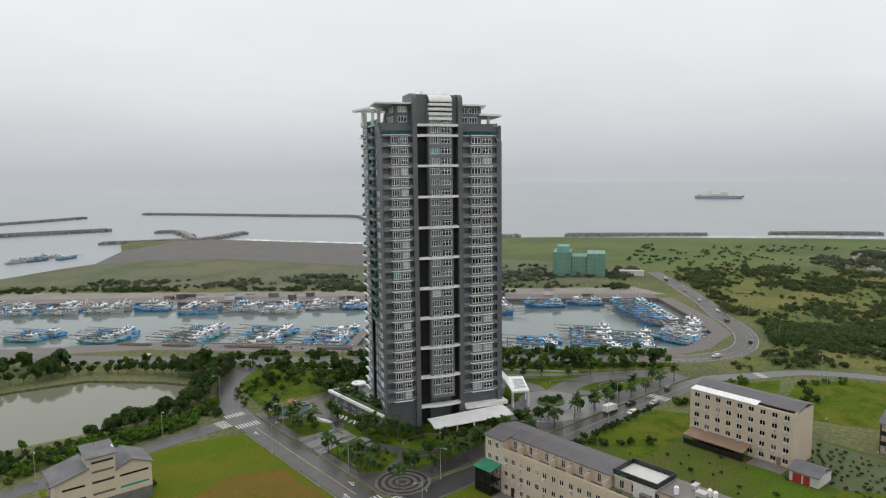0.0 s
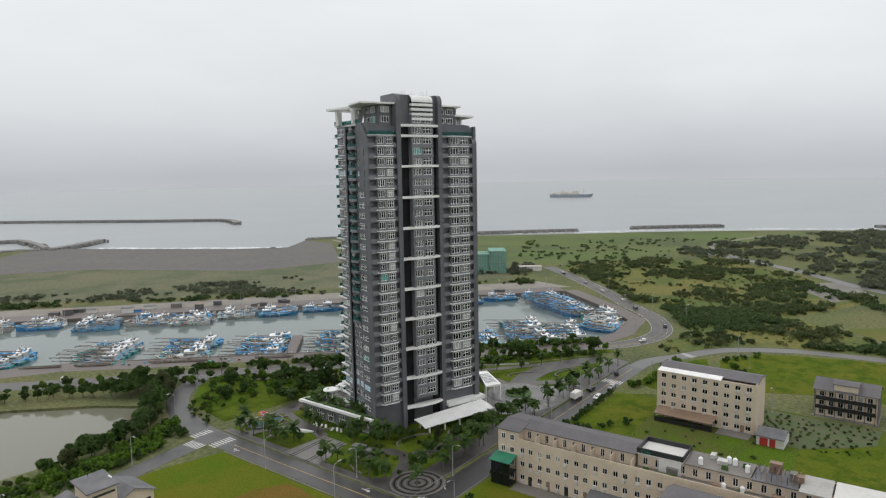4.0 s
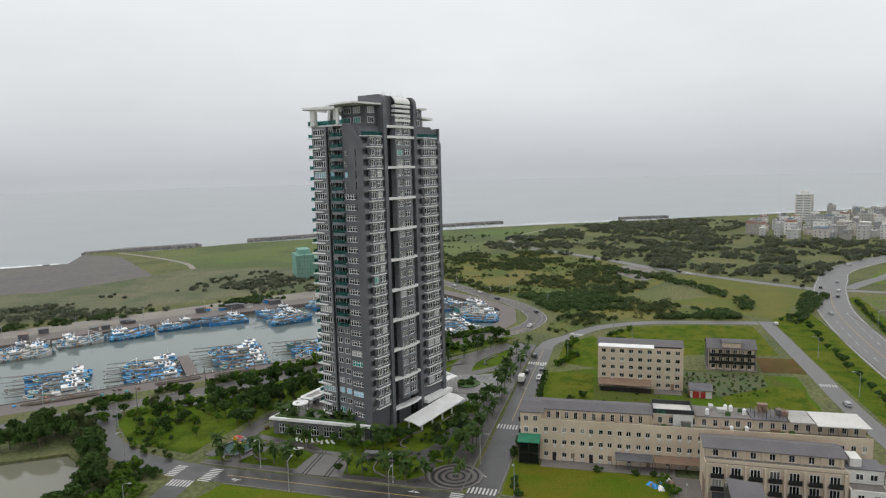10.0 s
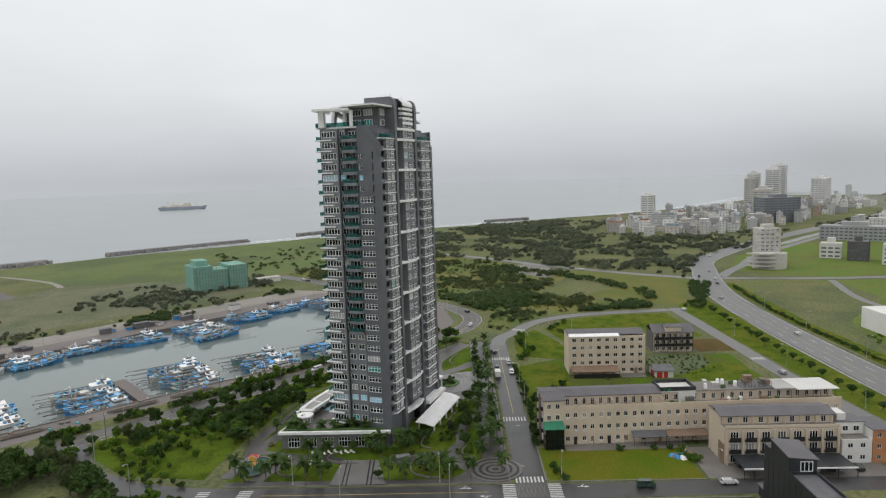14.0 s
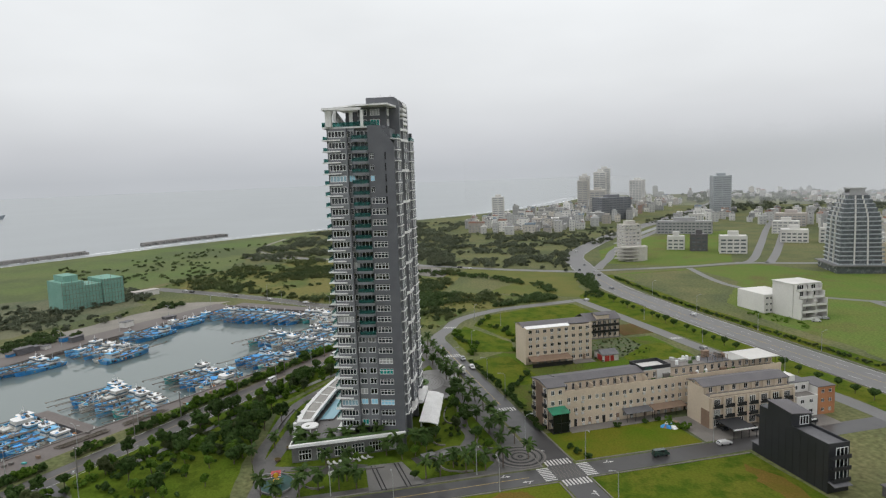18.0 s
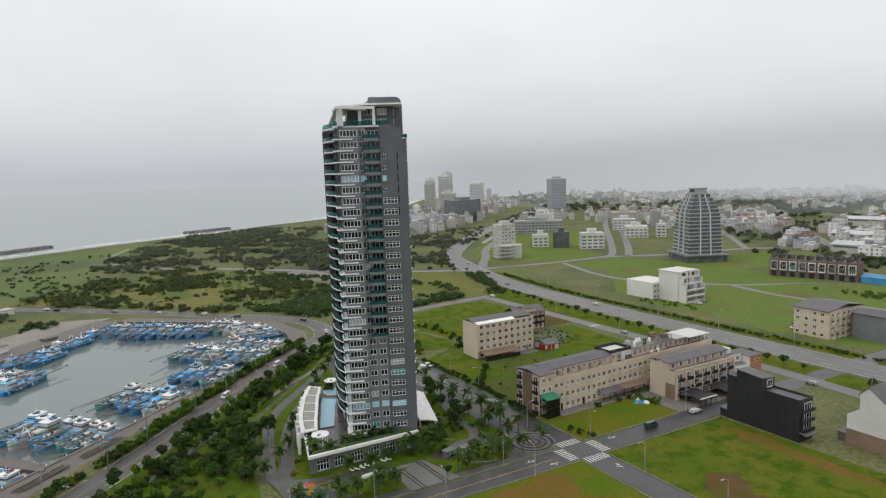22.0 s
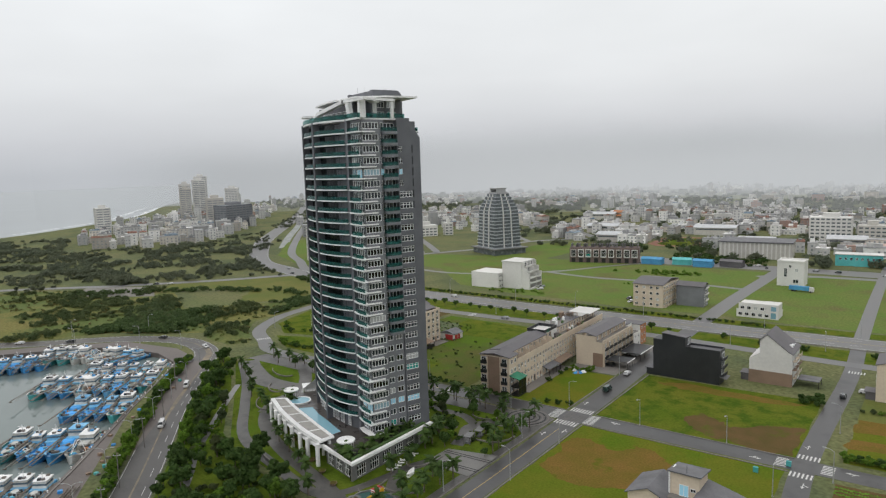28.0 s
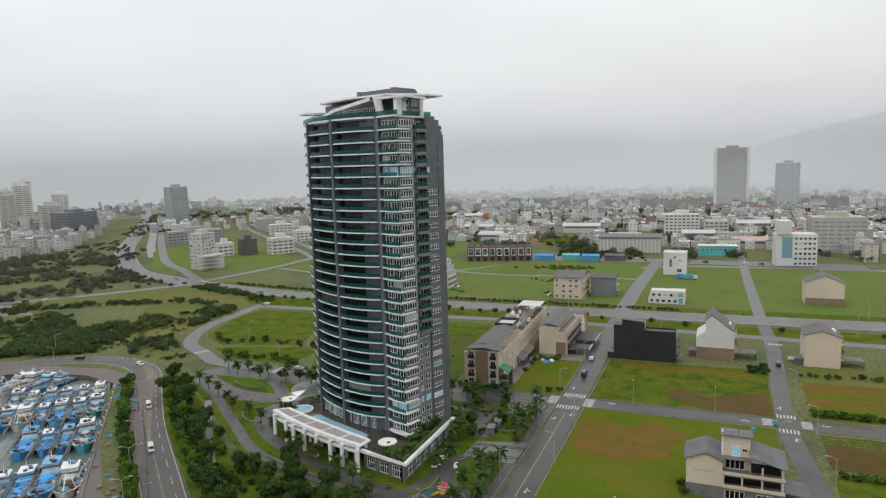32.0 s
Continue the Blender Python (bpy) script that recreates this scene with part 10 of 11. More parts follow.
def along(line, step, off, jitter, fn):
    ln = smooth(line, 8)
    ln = offset_line(ln, off)
    acc = 0.0
    for a, b in zip(ln, ln[1:]):
        d = math.hypot(b[0] - a[0], b[1] - a[1])
        while acc < d:
            t = acc / d
            fn(a[0] + (b[0] - a[0]) * t + RG.uniform(-jitter, jitter), a[1] + (b[1] - a[1]) * t + RG.uniform(-jitter, jitter))
            acc += step * RG.uniform(0.75, 1.25)
        acc -= d


for x, y in ((140, 218), (145, 210.5), (131, 214), (124, 216), (136, 222), (150, 206), (128, 220), (156, 212), (143, 223), (120, 219)):
    tree(x + RG.uniform(-1, 1), y + RG.uniform(-1, 1), RG.choice((0, 3, 1)), RG.uniform(0.9, 1.2))
HR = [(80, 312), (118, 279), (159, 241), (212, 197), (245, 166), (256, 154)]
along(HR[2:], 2.2, 7.2, 0.6, lambda x, y: bush(x, y, RG.choice((0, 0, 1)), RG.uniform(1.2, 1.9)))
for a, b in (((120, 277), (130, 267.5)), ((136, 262), (146, 252.5)), ((150, 249), (157, 242.5))):
    along([a, b], 1.9, 7.6, 0.5, lambda x, y: bush(x, y, RG.choice((1, 1, 0)), RG.uniform(1.2, 1.8)))
along(HR[2:], 14.0, 7.4, 0.6, lambda x, y: tree(x, y, RG.choice((0, 2)), RG.uniform(0.6, 0.9)))
along(HR, 6.4, -8.6, 1.0, lambda x, y: tree(x, y, RG.choice((0, 1, 2, 2)), RG.uniform(0.6, 0.9)))
along([(118, 276), (159, 238), (212, 194), (250, 158)], 3.6, -10.5, 1.2, lambda x, y: bush(x, y, RG.choice((0, 1, 2)), RG.uniform(1.0, 1.7)))
along([(40, 345), (80, 310), (112, 283)], 5.5, -10, 1.0, lambda x, y: tree(x, y, RG.choice((0, 1)), RG.uniform(0.5, 0.7)))
along([(10, 372), (60, 322), (110, 278)], 9.0, -15, 1.5, lambda x, y: tree(x, y, RG.choice((1, 0, 4)), RG.uniform(0.45, 0.65)))
# pond banks
along([(-50, 318), (26, 305), (58, 300), (82, 276)], 5.0, 3.5, 1.6, lambda x, y: tree(x, y, RG.choice((0, 1, 3)), RG.uniform(0.6, 0.85)))
for p in scatter([(-40, 318), (20, 308), (50, 303), (58, 312), (40, 340), (8, 366), (-40, 390)], 46, 3, 4.4):
    tree(*p, RG.choice((1, 3, 3, 0)), RG.uniform(0.85, 1.25))
along([(-40, 236), (19, 230), (50, 227), (78, 238), (88, 252)], 2.8, -1.0, 2.2, lambda x, y: tree(x, y, RG.choice((4, 1, 3, 4, 0, 2)), RG.uniform(0.8, 1.25) if x > 42 else RG.uniform(0.35, 0.6), -1.0))
along([(-30, 222), (19, 218), (50, 219), (70, 222), (82, 232)], 2.6, -0.5, 2.2, lambda x, y: bush(x, y, RG.choice((0, 0, 0, 1)), RG.uniform(1.2, 2.2)))
for p in scatter([(80, 236), (94, 250), (108, 268), (96, 282), (84, 280), (90, 262)], 20, 81, 3.6):
    tree(*p, RG.choice((0, 3, 1, 4)), RG.uniform(0.8, 1.3))
for p in scatter([(-40, 222), (20, 218), (70, 222), (80, 234), (60, 228), (20, 231), (-40, 238)], 30, 82, 3.4):
    tree(*p, RG.choice((2, 2, 4)), RG.uniform(0.4, 0.75))
for p in scatter([(10, 205), (60, 213), (82, 217), (84, 236), (70, 228), (10, 217)], 80, 91, 2.0):
    bush(*p, RG.choice((0, 0, 1)), RG.uniform(0.8, 1.7))
for p in scatter([(92, 222), (99, 232), (112, 252), (100, 246), (92, 234)], 16, 92, 2.0):
    bush(*p, RG.choice((0, 1)), RG.uniform(0.6, 1.1))
# south side of the cross street, behind the terrace
along([(136, 123.4), (196, 124.6)], 3.6, 0, 0.6, lambda x, y: bush(x, y, 1, RG.uniform(0.9, 1.4)))
along([(150, 124.0), (166, 112), (172, 106)], 4.0, 0, 1.0, lambda x, y: bush(x, y, 1, RG.uniform(1.0, 1.5)))
along([(206, 122), (222, 116), (236, 120), (250, 118)], 3.2, 0, 1.6, lambda x, y: bush(x, y, RG.choice((0, 1)), RG.uniform(1.0, 1.7)))
along([(205, 100), (240, 92), (262, 100), (276, 92)], 4.5, 0, 2.0, lambda x, y: bush(x, y, RG.choice((0, 1)), RG.uniform(0.9, 1.5)))
along([(115.5, 124.4), (132, 124.0)], 2.6, 0.0, 0.3, lambda x, y: bush(x, y, 1, RG.uniform(0.9, 1.3)))
# highway verge trees
along([(96, 6), (180, 8.5), (320, 6)], 8.5, 0, 0.8, lambda x, y: tree(x, y, 0, RG.uniform(0.5, 0.75)))
along([(-100, 8), (80, 6)], 22, 0, 2, lambda x, y: bush(x, y, 1, RG.uniform(1.2, 1.8)))
along([(60, -28), (265, -26), (370, -36)], 3.0, 0, 0.6, lambda x, y: bush(x, y, RG.choice((1, 2)), RG.uniform(0.8, 1.2)))
# small orchard rows and gardens
for i in range(15):
    for j in range(9):
        if RG.random() < 0.72:
            bush(183 + j * 3.0 + RG.uniform(-1.2, 1.2), 44 + i * 2.2 + RG.uniform(-0.9, 0.9), RG.choice((2, 2, 0)), RG.uniform(0.25, 0.6))
for p in scatter([(136, 60), (180, 62), (182, 84), (176, 96), (150, 118), (136, 118)], 34, 95, 3.0):
    bush(*p, 2, RG.uniform(0.25, 0.7))
along([(-40, 161.5), (10, 162.5)], 2.2, 0, 0.5, lambda x, y: bush(x, y, RG.choice((0, 1)), RG.uniform(0.9, 1.3)))
along([(-40, 116), (10, 118)], 1.9, 0, 0.6, lambda x, y: bush(x, y, RG.choice((0, 0, 1)), RG.uniform(1.0, 1.6)))
along([(-30, 72), (10, 76)], 2.6, 0, 1.2, lambda x, y: bush(x, y, RG.choice((0, 2)), RG.uniform(0.7, 1.2)))
for x, y, s in ((24, 74, 2.2), (26.5, 76, 1.8), (22.5, 77, 1.6), (47, 184, 1.2), (48, 180, 1.0), (111, 86, 0.9), (111, 90, 1.0), (110.6, 100, 1.2), (93, 119, 1.2), (96, 121, 1.1), (100, 121.6, 1.0), (176.4, 153, 1.9), (174.2, 155, 1.2), (178.6, 151.4, 1.3), (175.4, 150.6, 1.0), (178, 155.4, 1.0)):
    bush(x, y, 1, s)
for x, y in ((104, 82), (106, 84), (109, 83), (102, 81)):
    bush(x, y, 0, RG.uniform(0.9, 1.4))


def points(me):
    co = np.empty(len(me.vertices) * 3, np.float32)
    me.vertices.foreach_get("co", co)
    return np.c_[co.reshape(-1, 3), np.ones(len(me.vertices))]


for k, ms in TREE_REST.items():
    crown, trunk, lab = TREES[k]
    co, ct = points(crown), points(trunk)
    solid("tree_row", leaf_mesh("tree_row", np.concatenate([(co @ np.array(m).T)[:, :3] for m in ms])), crown.materials[0], lab + " crowns along roads and water", "trees", "stuff")
    tm, faces = MB(), [tuple(p.vertices) for p in trunk.polygons]
    for m in ms:
        tm.add([tuple(v) for v in (ct @ np.array(m).T)[:, :3]], faces)
    solid("tree_row_trunks", tm, M_BARK, "thin brown trunks of the trees", "trees", "stuff")
for k, ms in SHRUB_REST.items():
    me, lab = BUSHES[k]
    co = points(me)
    rest = leaf_mesh("shrub_planting", np.concatenate([(co @ np.array(m).T)[:, :3] for m in ms]))
    solid("shrub_planting", rest, me.materials[0], lab + ", many together", "shrubs", "stuff")


# scrubland: one joined mass for each stretch
def scrub(name, poly, n, seed, lo, hi, mat, label, sparse=-0.18, per=28, size=0.24, freq=0.018):
    rnd = np.random.default_rng(seed)
    xs, ys = [p[0] for p in poly], [p[1] for p in poly]
    cs, rs = [], []
    tries = 0
    while len(cs) < n and tries < n * 12:
        tries += 1
        x, y = rnd.uniform(min(xs), max(xs)), rnd.uniform(min(ys), max(ys))
        dens = noise.noise((x * freq + seed, y * freq, 0.0)) + 0.35 * noise.noise((x * 0.06, y * 0.06, 3.0))
        edge = dens - sparse + rnd.uniform(-0.13, 0.13)
        if edge < 0 or not inside((x, y), poly):
            continue
        r = rnd.uniform(lo, hi) * min(1.0, 0.5 + 1.8 * edge)
        for _ in range(3):
            cs.append((x + rnd.uniform(-r, r), y + rnd.uniform(-r, r), r * rnd.uniform(0.35, 0.8)))
            rs.append(r * rnd.uniform(0.5, 0.9))
    solid(name, leaf_mesh(name, leaves_np(cs, rs, per, hi * size, rnd)), mat, label, "scrub", "stuff")


EAST = [(300, 125), (318, 138), (345, 152), (365, 184), (432, 245), (480, 300), (560, 245), (585, 180), (490, 88), (440, 60), (368, 96), (310, 30), (304, 60), (298, 95), (282, 112), (262, 126), (268, 134), (290, 132)]
scrub("undergrowth", PARK, 120, 20, 0.6, 1.3, M_LEAF, "dark undergrowth between the park trees", -0.05)
BELT = [(296, 126), (318, 138), (345, 152), (362, 172), (384, 160), (372, 128), (352, 100), (338, 70), (326, 42), (310, 34), (306, 60), (300, 92), (288, 112)]
scrub("scrub", BELT, 1500, 30, 1.3, 2.8, M_LEAF6, "dense dark green belt of small trees beside the lane", -0.12, 40, 0.2)
scrub("scrub", EAST, 3100, 1, 1.3, 2.9, M_LEAF3, "groves of dark green scrub on rough grass", -0.02, 32, 0.2, 0.03)
scrub("scrub", EAST, 1300, 31, 0.5, 1.2, M_LEAF5, "low olive bushes between the groves", -0.1)
scrub("scrub", [(585, 190), (500, 90), (470, 40), (410, -20), (450, -36), (520, -66), (600, -130), (700, -60), (760, 10), (860, 60), (900, 150), (700, 235), (610, 250)], 4200, 2, 1.7, 4.0, M_LEAF4, "scrubland with clumps of trees", -0.06, 24, 0.22, 0.026)
scrub("scrub", [(620, -150), (700, -60), (760, 0), (900, -70), (980, -20), (930, 110), (880, 150), (760, 20), (690, -130)], 1500, 3, 2.0, 3.8, M_LEAF4, "low coastal wood behind the beach", -0.2)
scrub("scrub", [(300, 345), (400, 275), (440, 300), (480, 320), (420, 400), (330, 440), (220, 490), (120, 570), (60, 600), (190, 460)], 1500, 4, 1.3, 2.8, M_LEAF4, "scrub behind the harbour", 0.06)
scrub("scrub", [(300, 328), (392, 268), (402, 284), (312, 350), (204, 446), (66, 574), (50, 560), (184, 456)], 900, 15, 1.2, 2.6, M_LEAF6, "dark trees along the yard behind the far quay", -0.1)
scrub("scrub", [(310, 16), (330, 4), (400, -16), (384, -24), (300, 8)], 260, 5, 1.2, 2.2, M_LEAF6, "hedge of scrub along the road", -0.5)
scrub("scrub", [(330, 22), (361, 22), (405, 40), (452, 76), (500, 120), (494, 128), (446, 86), (400, 50), (358, 32), (332, 32)], 420, 6, 1.2, 2.2, M_LEAF6, "belt of scrub beside a field", -0.6)
scrub("scrub", [(-300, -240), (200, -225), (420, -300), (500, -560), (900, -700), (700, -1300), (-500, -1300), (-500, -500)], 3400, 7, 3.0, 6.4, M_LEAF4, "trees among the houses of the town", -0.12, 26)
scrub("scrub", [(-420, -560), (420, -640), (560, -760), (900, -900), (760, -1060), (-500, -1060)], 2600, 18, 3.0, 6.4, M_LEAF4, "woods between the quarters of the town, dulled for haze", -0.1, 22, 0.26)
scrub("scrub", [(96, -216), (196, -222), (250, -262), (246, -300), (150, -258), (98, -246)], 200, 19, 1.8, 3.4, M_LEAF, "rounded trees at the edge of the town", -0.05)
scrub("scrub", [(-900, -1150), (800, -1150), (1300, -1200), (900, -1750), (-900, -1750)], 1300, 8, 5, 10, M_LEAF4, "distant woods, their green paled for haze")
scrub("scrub", [(700, -120), (740, -40), (640, -60), (560, -110), (620, -190), (700, -220), (860, -380), (1060, -620), (1000, -680), (780, -440)], 900, 9, 1.6, 3.4, M_LEAF4, "trees below the coastal town")
scrub("scrub", [(420, -560), (1000, -560), (1420, -760), (1350, -1300), (700, -1350)], 1700, 16, 3.5, 7.0, M_LEAF4, "woods behind the coastal town, greyed for haze", -0.3)
scrub("scrub", [(150, -284), (244, -278), (248, -300), (150, -302)], 120, 10, 2.2, 4.0, M_LEAF6, "trees round the sports ground", -0.4)
scrub("scrub", [(-40, -560), (-330, -500), (-360, -780), (-40, -800)], 1000, 17, 3.0, 6.0, M_LEAF6, "dark wood at the edge of the town", -0.3)
scrub("scrub", [(196, -60), (250, -45), (240, -38), (190, -48)], 60, 11, 0.8, 1.4, M_LEAF2, "bushes by the white building")
scrub("scrub", [(130, -150), (190, -150), (190, -165), (130, -165)], 90, 12, 1.0, 2.0, M_LEAF2, "bushes on a plot")
scrub("scrub", [(130, -92), (176, -96), (176, -108), (130, -104)], 90, 13, 0.9, 1.6, M_LEAF2, "bushes on a plot")
scrub("scrub", [(430, 230), (600, 150), (780, 230), (640, 420), (520, 360)], 700, 14, 1.2, 2.4, M_LEAF3, "scrub on the coastal meadow")


# ---------------------------------------------------------------- street lamps, cars and small things
M_LAMP = surf("galvanised_pole", (0.42, 0.43, 0.43), (0.35, 0.36, 0.36), 0.8, 0.5, metal=0.3)


def street_lamp(h=8.5, arms=1):
    s = thing("street_lamp", pose(0, 0, 0), "tall grey street lamp with a curved arm" if arms == 1 else "grey street lamp with two arms", "street lamp", "street lamps")
    part("pole", MB().tube((0, 0, 0), (0, 0, 0.5), 0.22, 0.18, n=8).tube((0, 0, 0.5), (0, 0, h), 0.12, 0.07, n=8), M_LAMP, s)
    for a in range(arms):
        d = 1 if a == 0 else -1
        part("arm", MB().tube((0, 0, h - 0.2), (0.9 * d, 0, h + 0.45), 0.06, n=6).tube((0.9 * d, 0, h + 0.45), (2.0 * d, 0, h + 0.6), 0.05, n=6), M_LAMP, s)
        part("lamp_head", MB().prism([(1.7 * d, -0.16), (2.7 * d, -0.12), (2.7 * d, 0.12), (1.7 * d, 0.16)], h + 0.5, h + 0.68), M_LAMP, s)
    return s


L1, L2 = street_lamp(), street_lamp(7.5, 2)
spots = [(92, 153, 180), (92, 193, 180), (81, 178, 0), (81, 150, 0), (92.4, 120.2, 180), (91.2, 79, 180), (108.3, 132.6, -90), (150, 124.8, 90), (172, 124.8, 90), (190, 134.4, -90), (60, 211.5, -90), (24.2, 203, -90), (88, 236, 180), (110, 258, 180), (66, 124, 90), (40, 123.6, 90),
         (14, 98, 0), (11.5, 134, 0), (11.7, 171, 0), (22.6, 150, 180), (66, 14, 90), (208, 73, 180), (256, 91, 180), (140, 12, 90), (190, 14, 90), (240, 15, 90), (120, -24.5, -90), (160, -24, -90), (200, -24, -90), (250, -24, -90), (300, -26, -90), (60, -26, -90), (20, -28, -90), (-30, -30, -90), (30, 4, 90), (-20, 3, 90), (218, 118, 200), (275, 100, 200)]
for i, (x, y, d) in enumerate(spots):
    if i == 0:
        L1.matrix_basis = pose(x, y, 0, 0, 0, d)
    else:
        copy_thing(L1, pose(x, y, 0, 0, 0, d))
first = True
for s in range(12):
    q = Vector((263.7, 164.7)) + QD * (8 + s * 21) - QN * 12.5
    m = pose(q.x, q.y, 0, 0, 0, math.degrees(math.atan2(QN.y, QN.x)))
    if first:
        L2.matrix_basis, first = m, False
    else:
        copy_thing(L2, m)
for s in range(10):
    q = Vector((376, 236)) + FD * (10 + s * 34) - FN * 10
    copy_thing(L2, pose(q.x, q.y, 0, 0, 0, 40))
for x, y, d in ((283, 150, 90), (310, 156, 60), (335, 176, 40), (365, 205, 40), (330, 140, 230), (356, 168, 220), (400, 215, 220)):
    copy_thing(L1, pose(x, y, 0, 0, 0, d))

M_CARS = [surf("white_car_paint", (0.65, 0.65, 0.65), None, 1.0, 0.25, coat=0.5), surf("silver_car_paint", (0.35, 0.36, 0.37), None, 1.0, 0.25, coat=0.5), surf("dark_car_paint", (0.025, 0.028, 0.03), None, 1.0, 0.25, coat=0.5), surf("green_car_paint", (0.03, 0.06, 0.05), None, 1.0, 0.25, coat=0.5)]
M_CARGLASS = surf("car_glass", (0.015, 0.018, 0.02), None, 1.0, 0.08)


def car(k, van=False):
    lab = ("white", "silver", "black", "dark green")[k] + (" van" if van else " car") + " on the street"
    c = thing("car", pose(0, 0, 0), lab, "van" if van else "car", "vehicles")
    H = 2.0 if van else 1.45
    prof = [(-2.2, 0.35), (2.2, 0.35), (2.25, 0.75), (1.3, 0.95), (0.7, H - 0.08), (-1.5, H), (-2.15, 1.0)] if not van else [(-2.4, 0.35), (2.4, 0.35), (2.45, 0.9), (2.0, 1.2), (1.4, H - 0.05), (-2.3, H), (-2.4, 1.0)]
    n = len(prof)
    mb = MB()
    for y, q in ((-0.86, 1.0), (0.86, 1.0)):
        mb.v += [(x, y * (0.86 if z > 1.0 else 1.0), z) for x, z in prof]
    mb.f = [tuple(range(n)), tuple(range(2 * n - 1, n - 1, -1))] + [((i + 1) % n, i, n + i, n + (i + 1) % n) for i in range(n)]
    body = part("body", mb, M_CARS[k], c)
    part("windscreen", MB().add([(1.34, -0.7, 0.98), (1.34, 0.7, 0.98), (0.76, 0.64, H - 0.1), (0.76, -0.64, H - 0.1)] if not van else [(2.04, -0.7, 1.22), (2.04, 0.7, 1.22), (1.46, 0.66, H - 0.1), (1.46, -0.66, H - 0.1)], [(0, 1, 2, 3)]), M_CARGLASS, body)
    part("rear_window", MB().add([(-2.14, 0.66, 1.05), (-2.14, -0.66, 1.05), (-1.58, -0.62, H - 0.1), (-1.58, 0.62, H - 0.1)], [(0, 1, 2, 3)]), M_CARGLASS, body)
    for s in (-1, 1):
        part("side_window", MB().add([(-1.7, s * 0.77, 1.02), (1.0, s * 0.77, 1.02), (0.6, s * 0.755, H - 0.16), (-1.4, s * 0.755, H - 0.16)], [(0, 1, 2, 3) if s < 0 else (3, 2, 1, 0)]), M_CARGLASS, body)
        for x in (-1.35, 1.35):
            part("wheel", MB().tube((x, s * 0.66, 0.32), (x, s * 0.88, 0.32), 0.32, n=14), M_TYRE, c)
    return c


CARS = {}


def put_car(x, y, deg, k, van=False, z=0.045):
    if (k, van) not in CARS:
        CARS[k, van] = car(k, van)
        CARS[k, van].matrix_basis = pose(x, y, z, 0, 0, deg)
    else:
        copy_thing(CARS[k, van], pose(x, y, z, 0, 0, deg))


for a in ((188, 126.6, 178, 0), (201.5, 127.0, 180, 1), (195, 132.4, 0, 2), (219, 132.6, 20, 2), (87.6, 99, -90, 3, True), (88.6, 77.2, -90, 0), (228, 181.5, 140, 0, True), (197.7, 209.5, 140, 0, True), (274, 142.6, 165, 0), (309, 144.2, 24, 2), (85, 314.5, 50, 0), (96, 62, 0, 2), (96, 52, 0, 0), (96, 46, 180, 1), (96, 40, 0, 2), (99, 70.5, 0, 2),
          (17, 63, -90, 2), (11, 55, 180, 0), (138, -52, 80, 0), (142, -60, 80, 2), (204, -62, 60, 0), (207, -70, 60, 1), (60, -52, 10, 0), (84, 20, 0, 1), (240, -15, 0, 0), (330, -13, 0, 1), (402, -36, -20, 0), (412, -28, -20, 2), (180, 20.5, 0, 1), (460, 50, 45, 0), (470, 56, 45, 2), (386, 213.5, 42, 0), (410, 237, 45, 1), (344, 174, 45, 2), (364, 190, 42, 0), (440, 270, 45, 2), (448, 276, 45, 0), (104, -221, 5, 0), (110, -221.5, 5, 2), (118, -222.5, 8, 1), (126, -223, 4, 0), (96, -212, 95, 2), (72, -214, 3, 0), (64, -213, 2, 1), (50, -212, 0, 2), (22, -210, 4, 0), (10, -208, 2, 2), (-14, -206, 3, 0), (146, -206, 4, 2), (232, -228, 40, 0), (382, -30, -10, 2), (436, -44, -20, 1), (300, 20, 3, 0), (520, -75, -36, 0), (600, -140, -40, 2)):
    put_car(*a)
# small lorry parked on the drive
lr = thing("light_lorry", pose(183.5, 132.6, 0.05, 0, 0, 0), "white box lorry parked at the kerb", "lorry")
part("box_body", MB().box(-3.2, 1.2, -1.05, 1.05, 0.9, 3.0), M_WHITEH, lr)
part("cab", MB().add([(1.4, -1, 0.5), (3.2, -1, 0.5), (3.2, 1, 0.5), (1.4, 1, 0.5), (1.4, -0.95, 2.4), (2.7, -0.9, 2.4), (2.7, 0.9, 2.4), (1.4, 0.95, 2.4)], [(3, 2, 1, 0), (4, 5, 6, 7), (0, 1, 5, 4), (1, 2, 6, 5), (2, 3, 7, 6), (3, 0, 4, 7)]), M_CARS[0], lr)
part("windscreen", MB().add([(3.06, -0.85, 1.35), (3.06, 0.85, 1.35), (2.76, 0.8, 2.2), (2.76, -0.8, 2.2)], [(0, 1, 2, 3)]), M_CARGLASS, lr)
for x in (-2.2, 2.2):
    for y in (-0.9, 0.9):
        part("wheel", MB().tube((x, y - 0.14, 0.42), (x, y + 0.14, 0.42), 0.42, n=12), M_TYRE, lr)
# utility poles
for i, (x, y) in enumerate(((150, 252), (166, 240), (186, 222), (124, 262), (206, 204), (228, 186))):
    up = thing("utility_pole", pose(x, y, 0, 0, 0, 45), "grey concrete utility pole with a cross-arm", "utility pole", "utility poles")
    part("pole", MB().tube((0, 0, 0), (0, 0, 10), 0.18, 0.12, n=8), M_CONC, up)
    part("cross_arm", MB().box(-1.0, 1.0, -0.06, 0.06, 9.2, 9.35), M_LAMP, up)
    for x2 in (-0.8, 0, 0.8):
        part("insulator", MB().tube((x2, 0, 9.35), (x2, 0, 9.6), 0.06, n=6), M_WHITE, up)
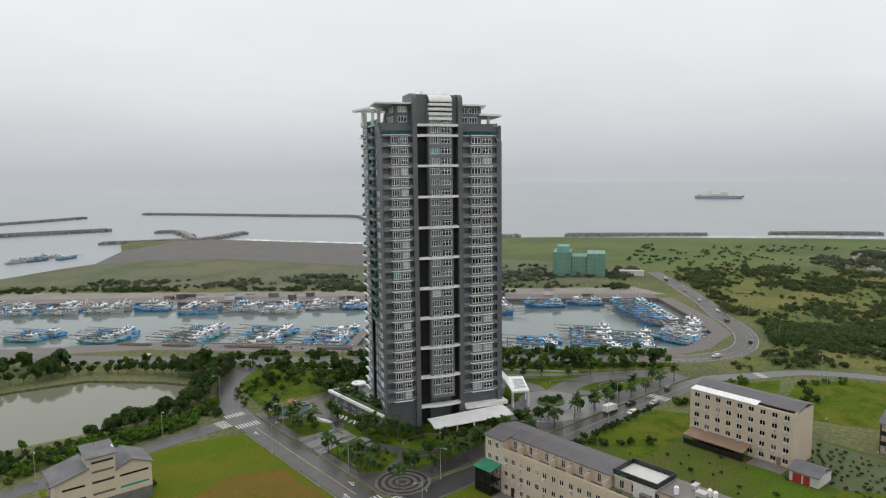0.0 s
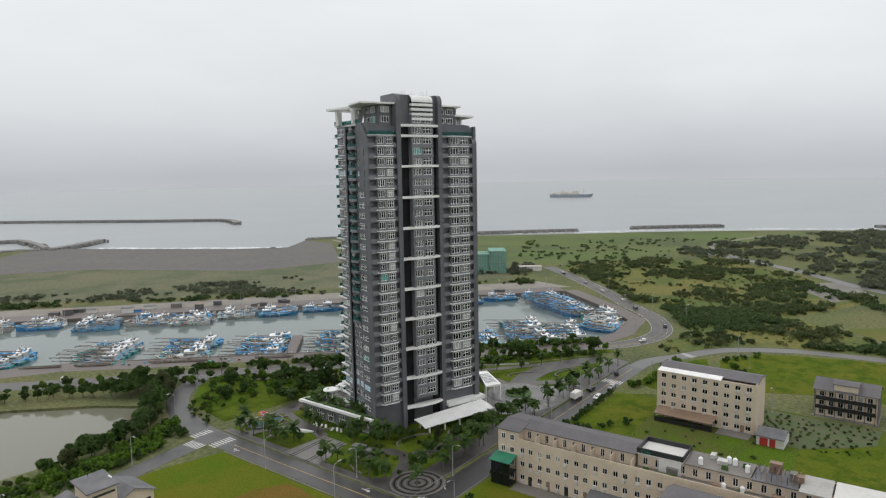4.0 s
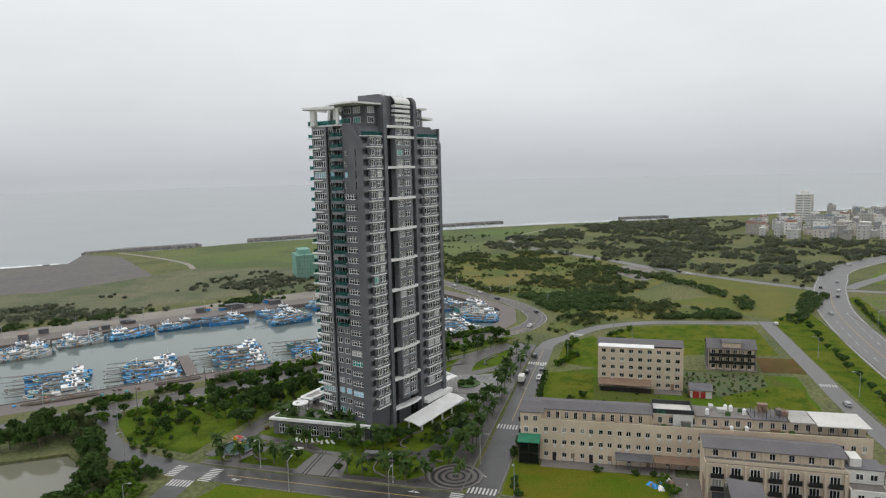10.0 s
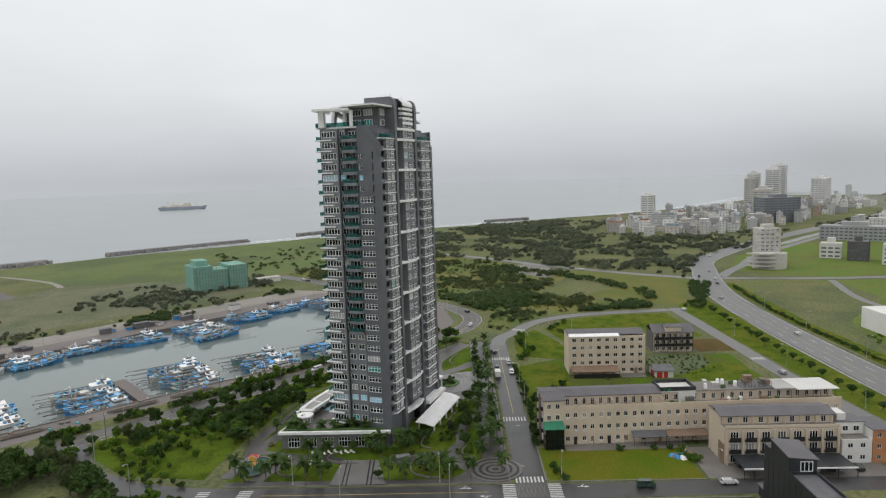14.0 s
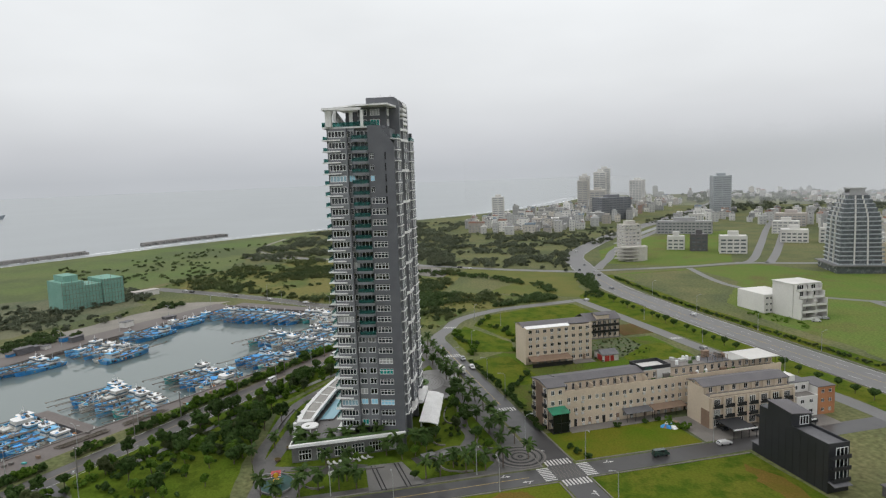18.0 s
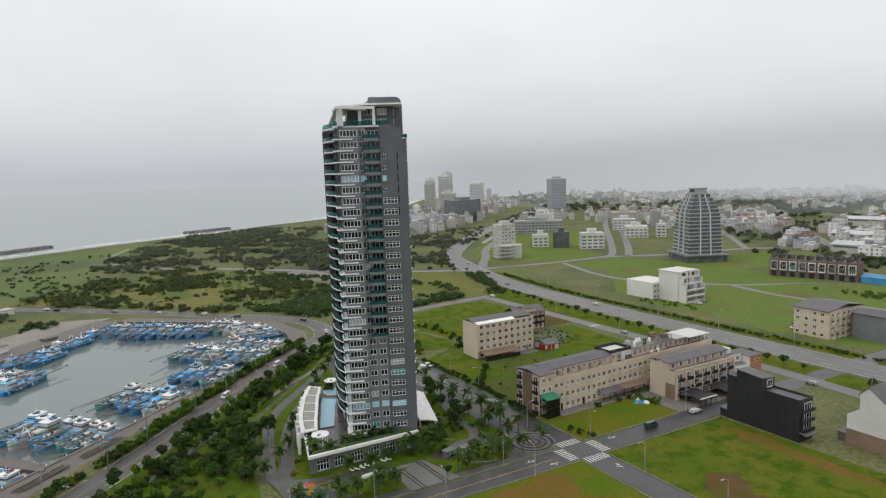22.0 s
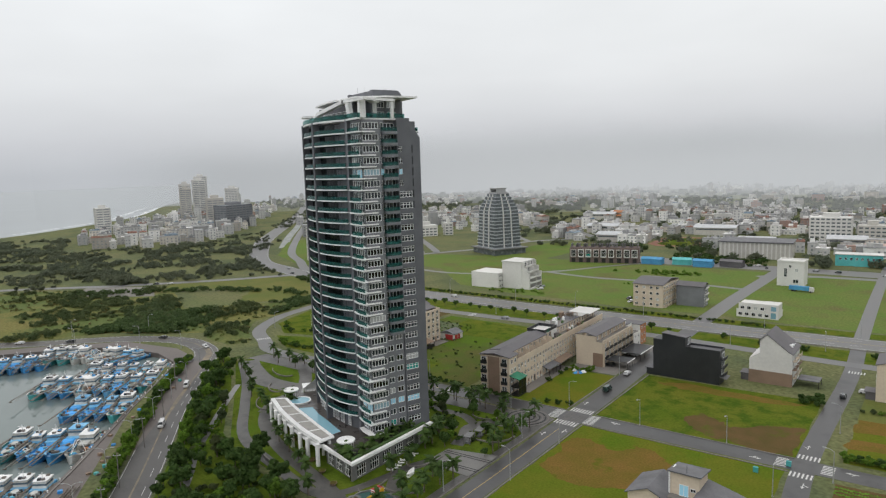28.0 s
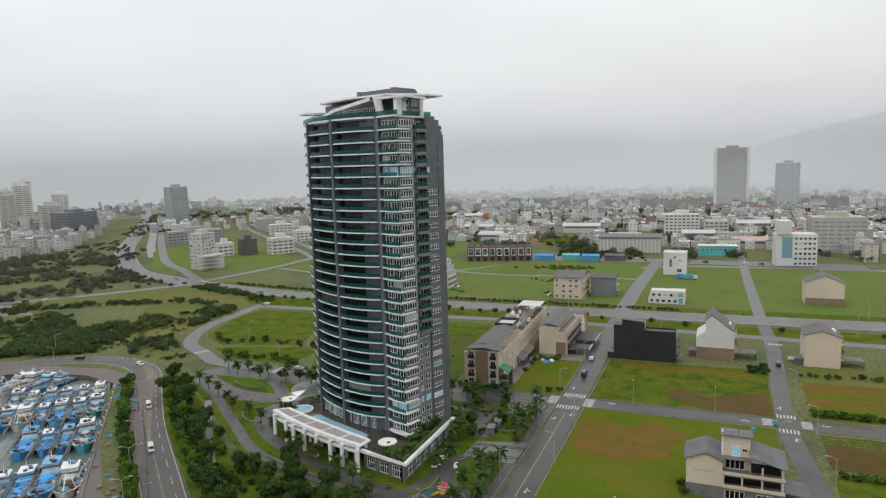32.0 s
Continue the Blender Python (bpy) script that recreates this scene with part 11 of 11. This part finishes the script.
# quay sheds and clutter on the far side
for i in range(26):
    s = RB.uniform(5, 330)
    q = Vector((376, 236)) + FD * s - FN * RB.uniform(7, 22)
    w, d, h = RB.uniform(3, 9), RB.uniform(2.5, 5), RB.uniform(1.2, 3.4)
    hut = thing("quay_hut", pose(q.x, q.y, 0.03, 0, 0, -40 + RB.uniform(-10, 10)), "small weathered hut with gear on the far quay", "hut", "quay huts")
    part("wall", MB().box(-w / 2, w / 2, -d / 2, d / 2, 0, h), RB.choice([M_CONC, M_WHITEH, M_ROOFD, M_TARP, M_ROOFL]), hut)
    part("roof", MB().box(-w / 2 - 0.3, w / 2 + 0.3, -d / 2 - 0.3, d / 2 + 0.3, h, h + 0.2), RB.choice([M_ROOFL, M_ROOFD, M_BROWN]), hut)
for i in range(40):
    s = RB.uniform(5, 240)
    q = Vector((263.7, 164.7)) + QD * s - QN * RB.uniform(2.0, 10)
    tagged(part("gear_crate", MB().box(-0.6, 0.6, -0.45, 0.45, 0, RB.uniform(0.4, 0.9)), RB.choice([M_TARP, M_BROWN, M_CONC, M_HULLG]), m=pose(q.x, q.y, 0.06, 0, 0, RB.uniform(0, 90))), "crate of fishing gear on the quay", "crate", "gear crates")
for i in range(9):
    x, y = RB.uniform(104, 109), RB.uniform(80, 88)
    tagged(part("scrap_mound", MB().add([(-1.2, -0.8, 0), (1.2, -0.8, 0), (1.2, 0.8, 0), (-1.2, 0.8, 0), (-0.5, -0.3, 0.9), (0.7, -0.2, 0.7), (0.4, 0.4, 1.0), (-0.4, 0.5, 0.6)], [(4, 5, 6, 7), (0, 1, 5, 4), (1, 2, 6, 5), (2, 3, 7, 6), (3, 0, 4, 7)]), RB.choice([M_WHITE, M_TARP, M_ROOFL, M_BROWN]), m=pose(x, y, 0.03, 0, 0, RB.uniform(0, 180))), "heap of covered material on a yard", "heap", "yard heaps")
for x, y in ((29, 138), (22.5, 129.5)):
    ut = thing("utility_box", pose(x, y, 0.02), "small grey-green cabinet beside the road", "cabinet")
    part("body", MB().box(-0.6, 0.6, -0.4, 0.4, 0, 1.4), M_HULLG, ut)
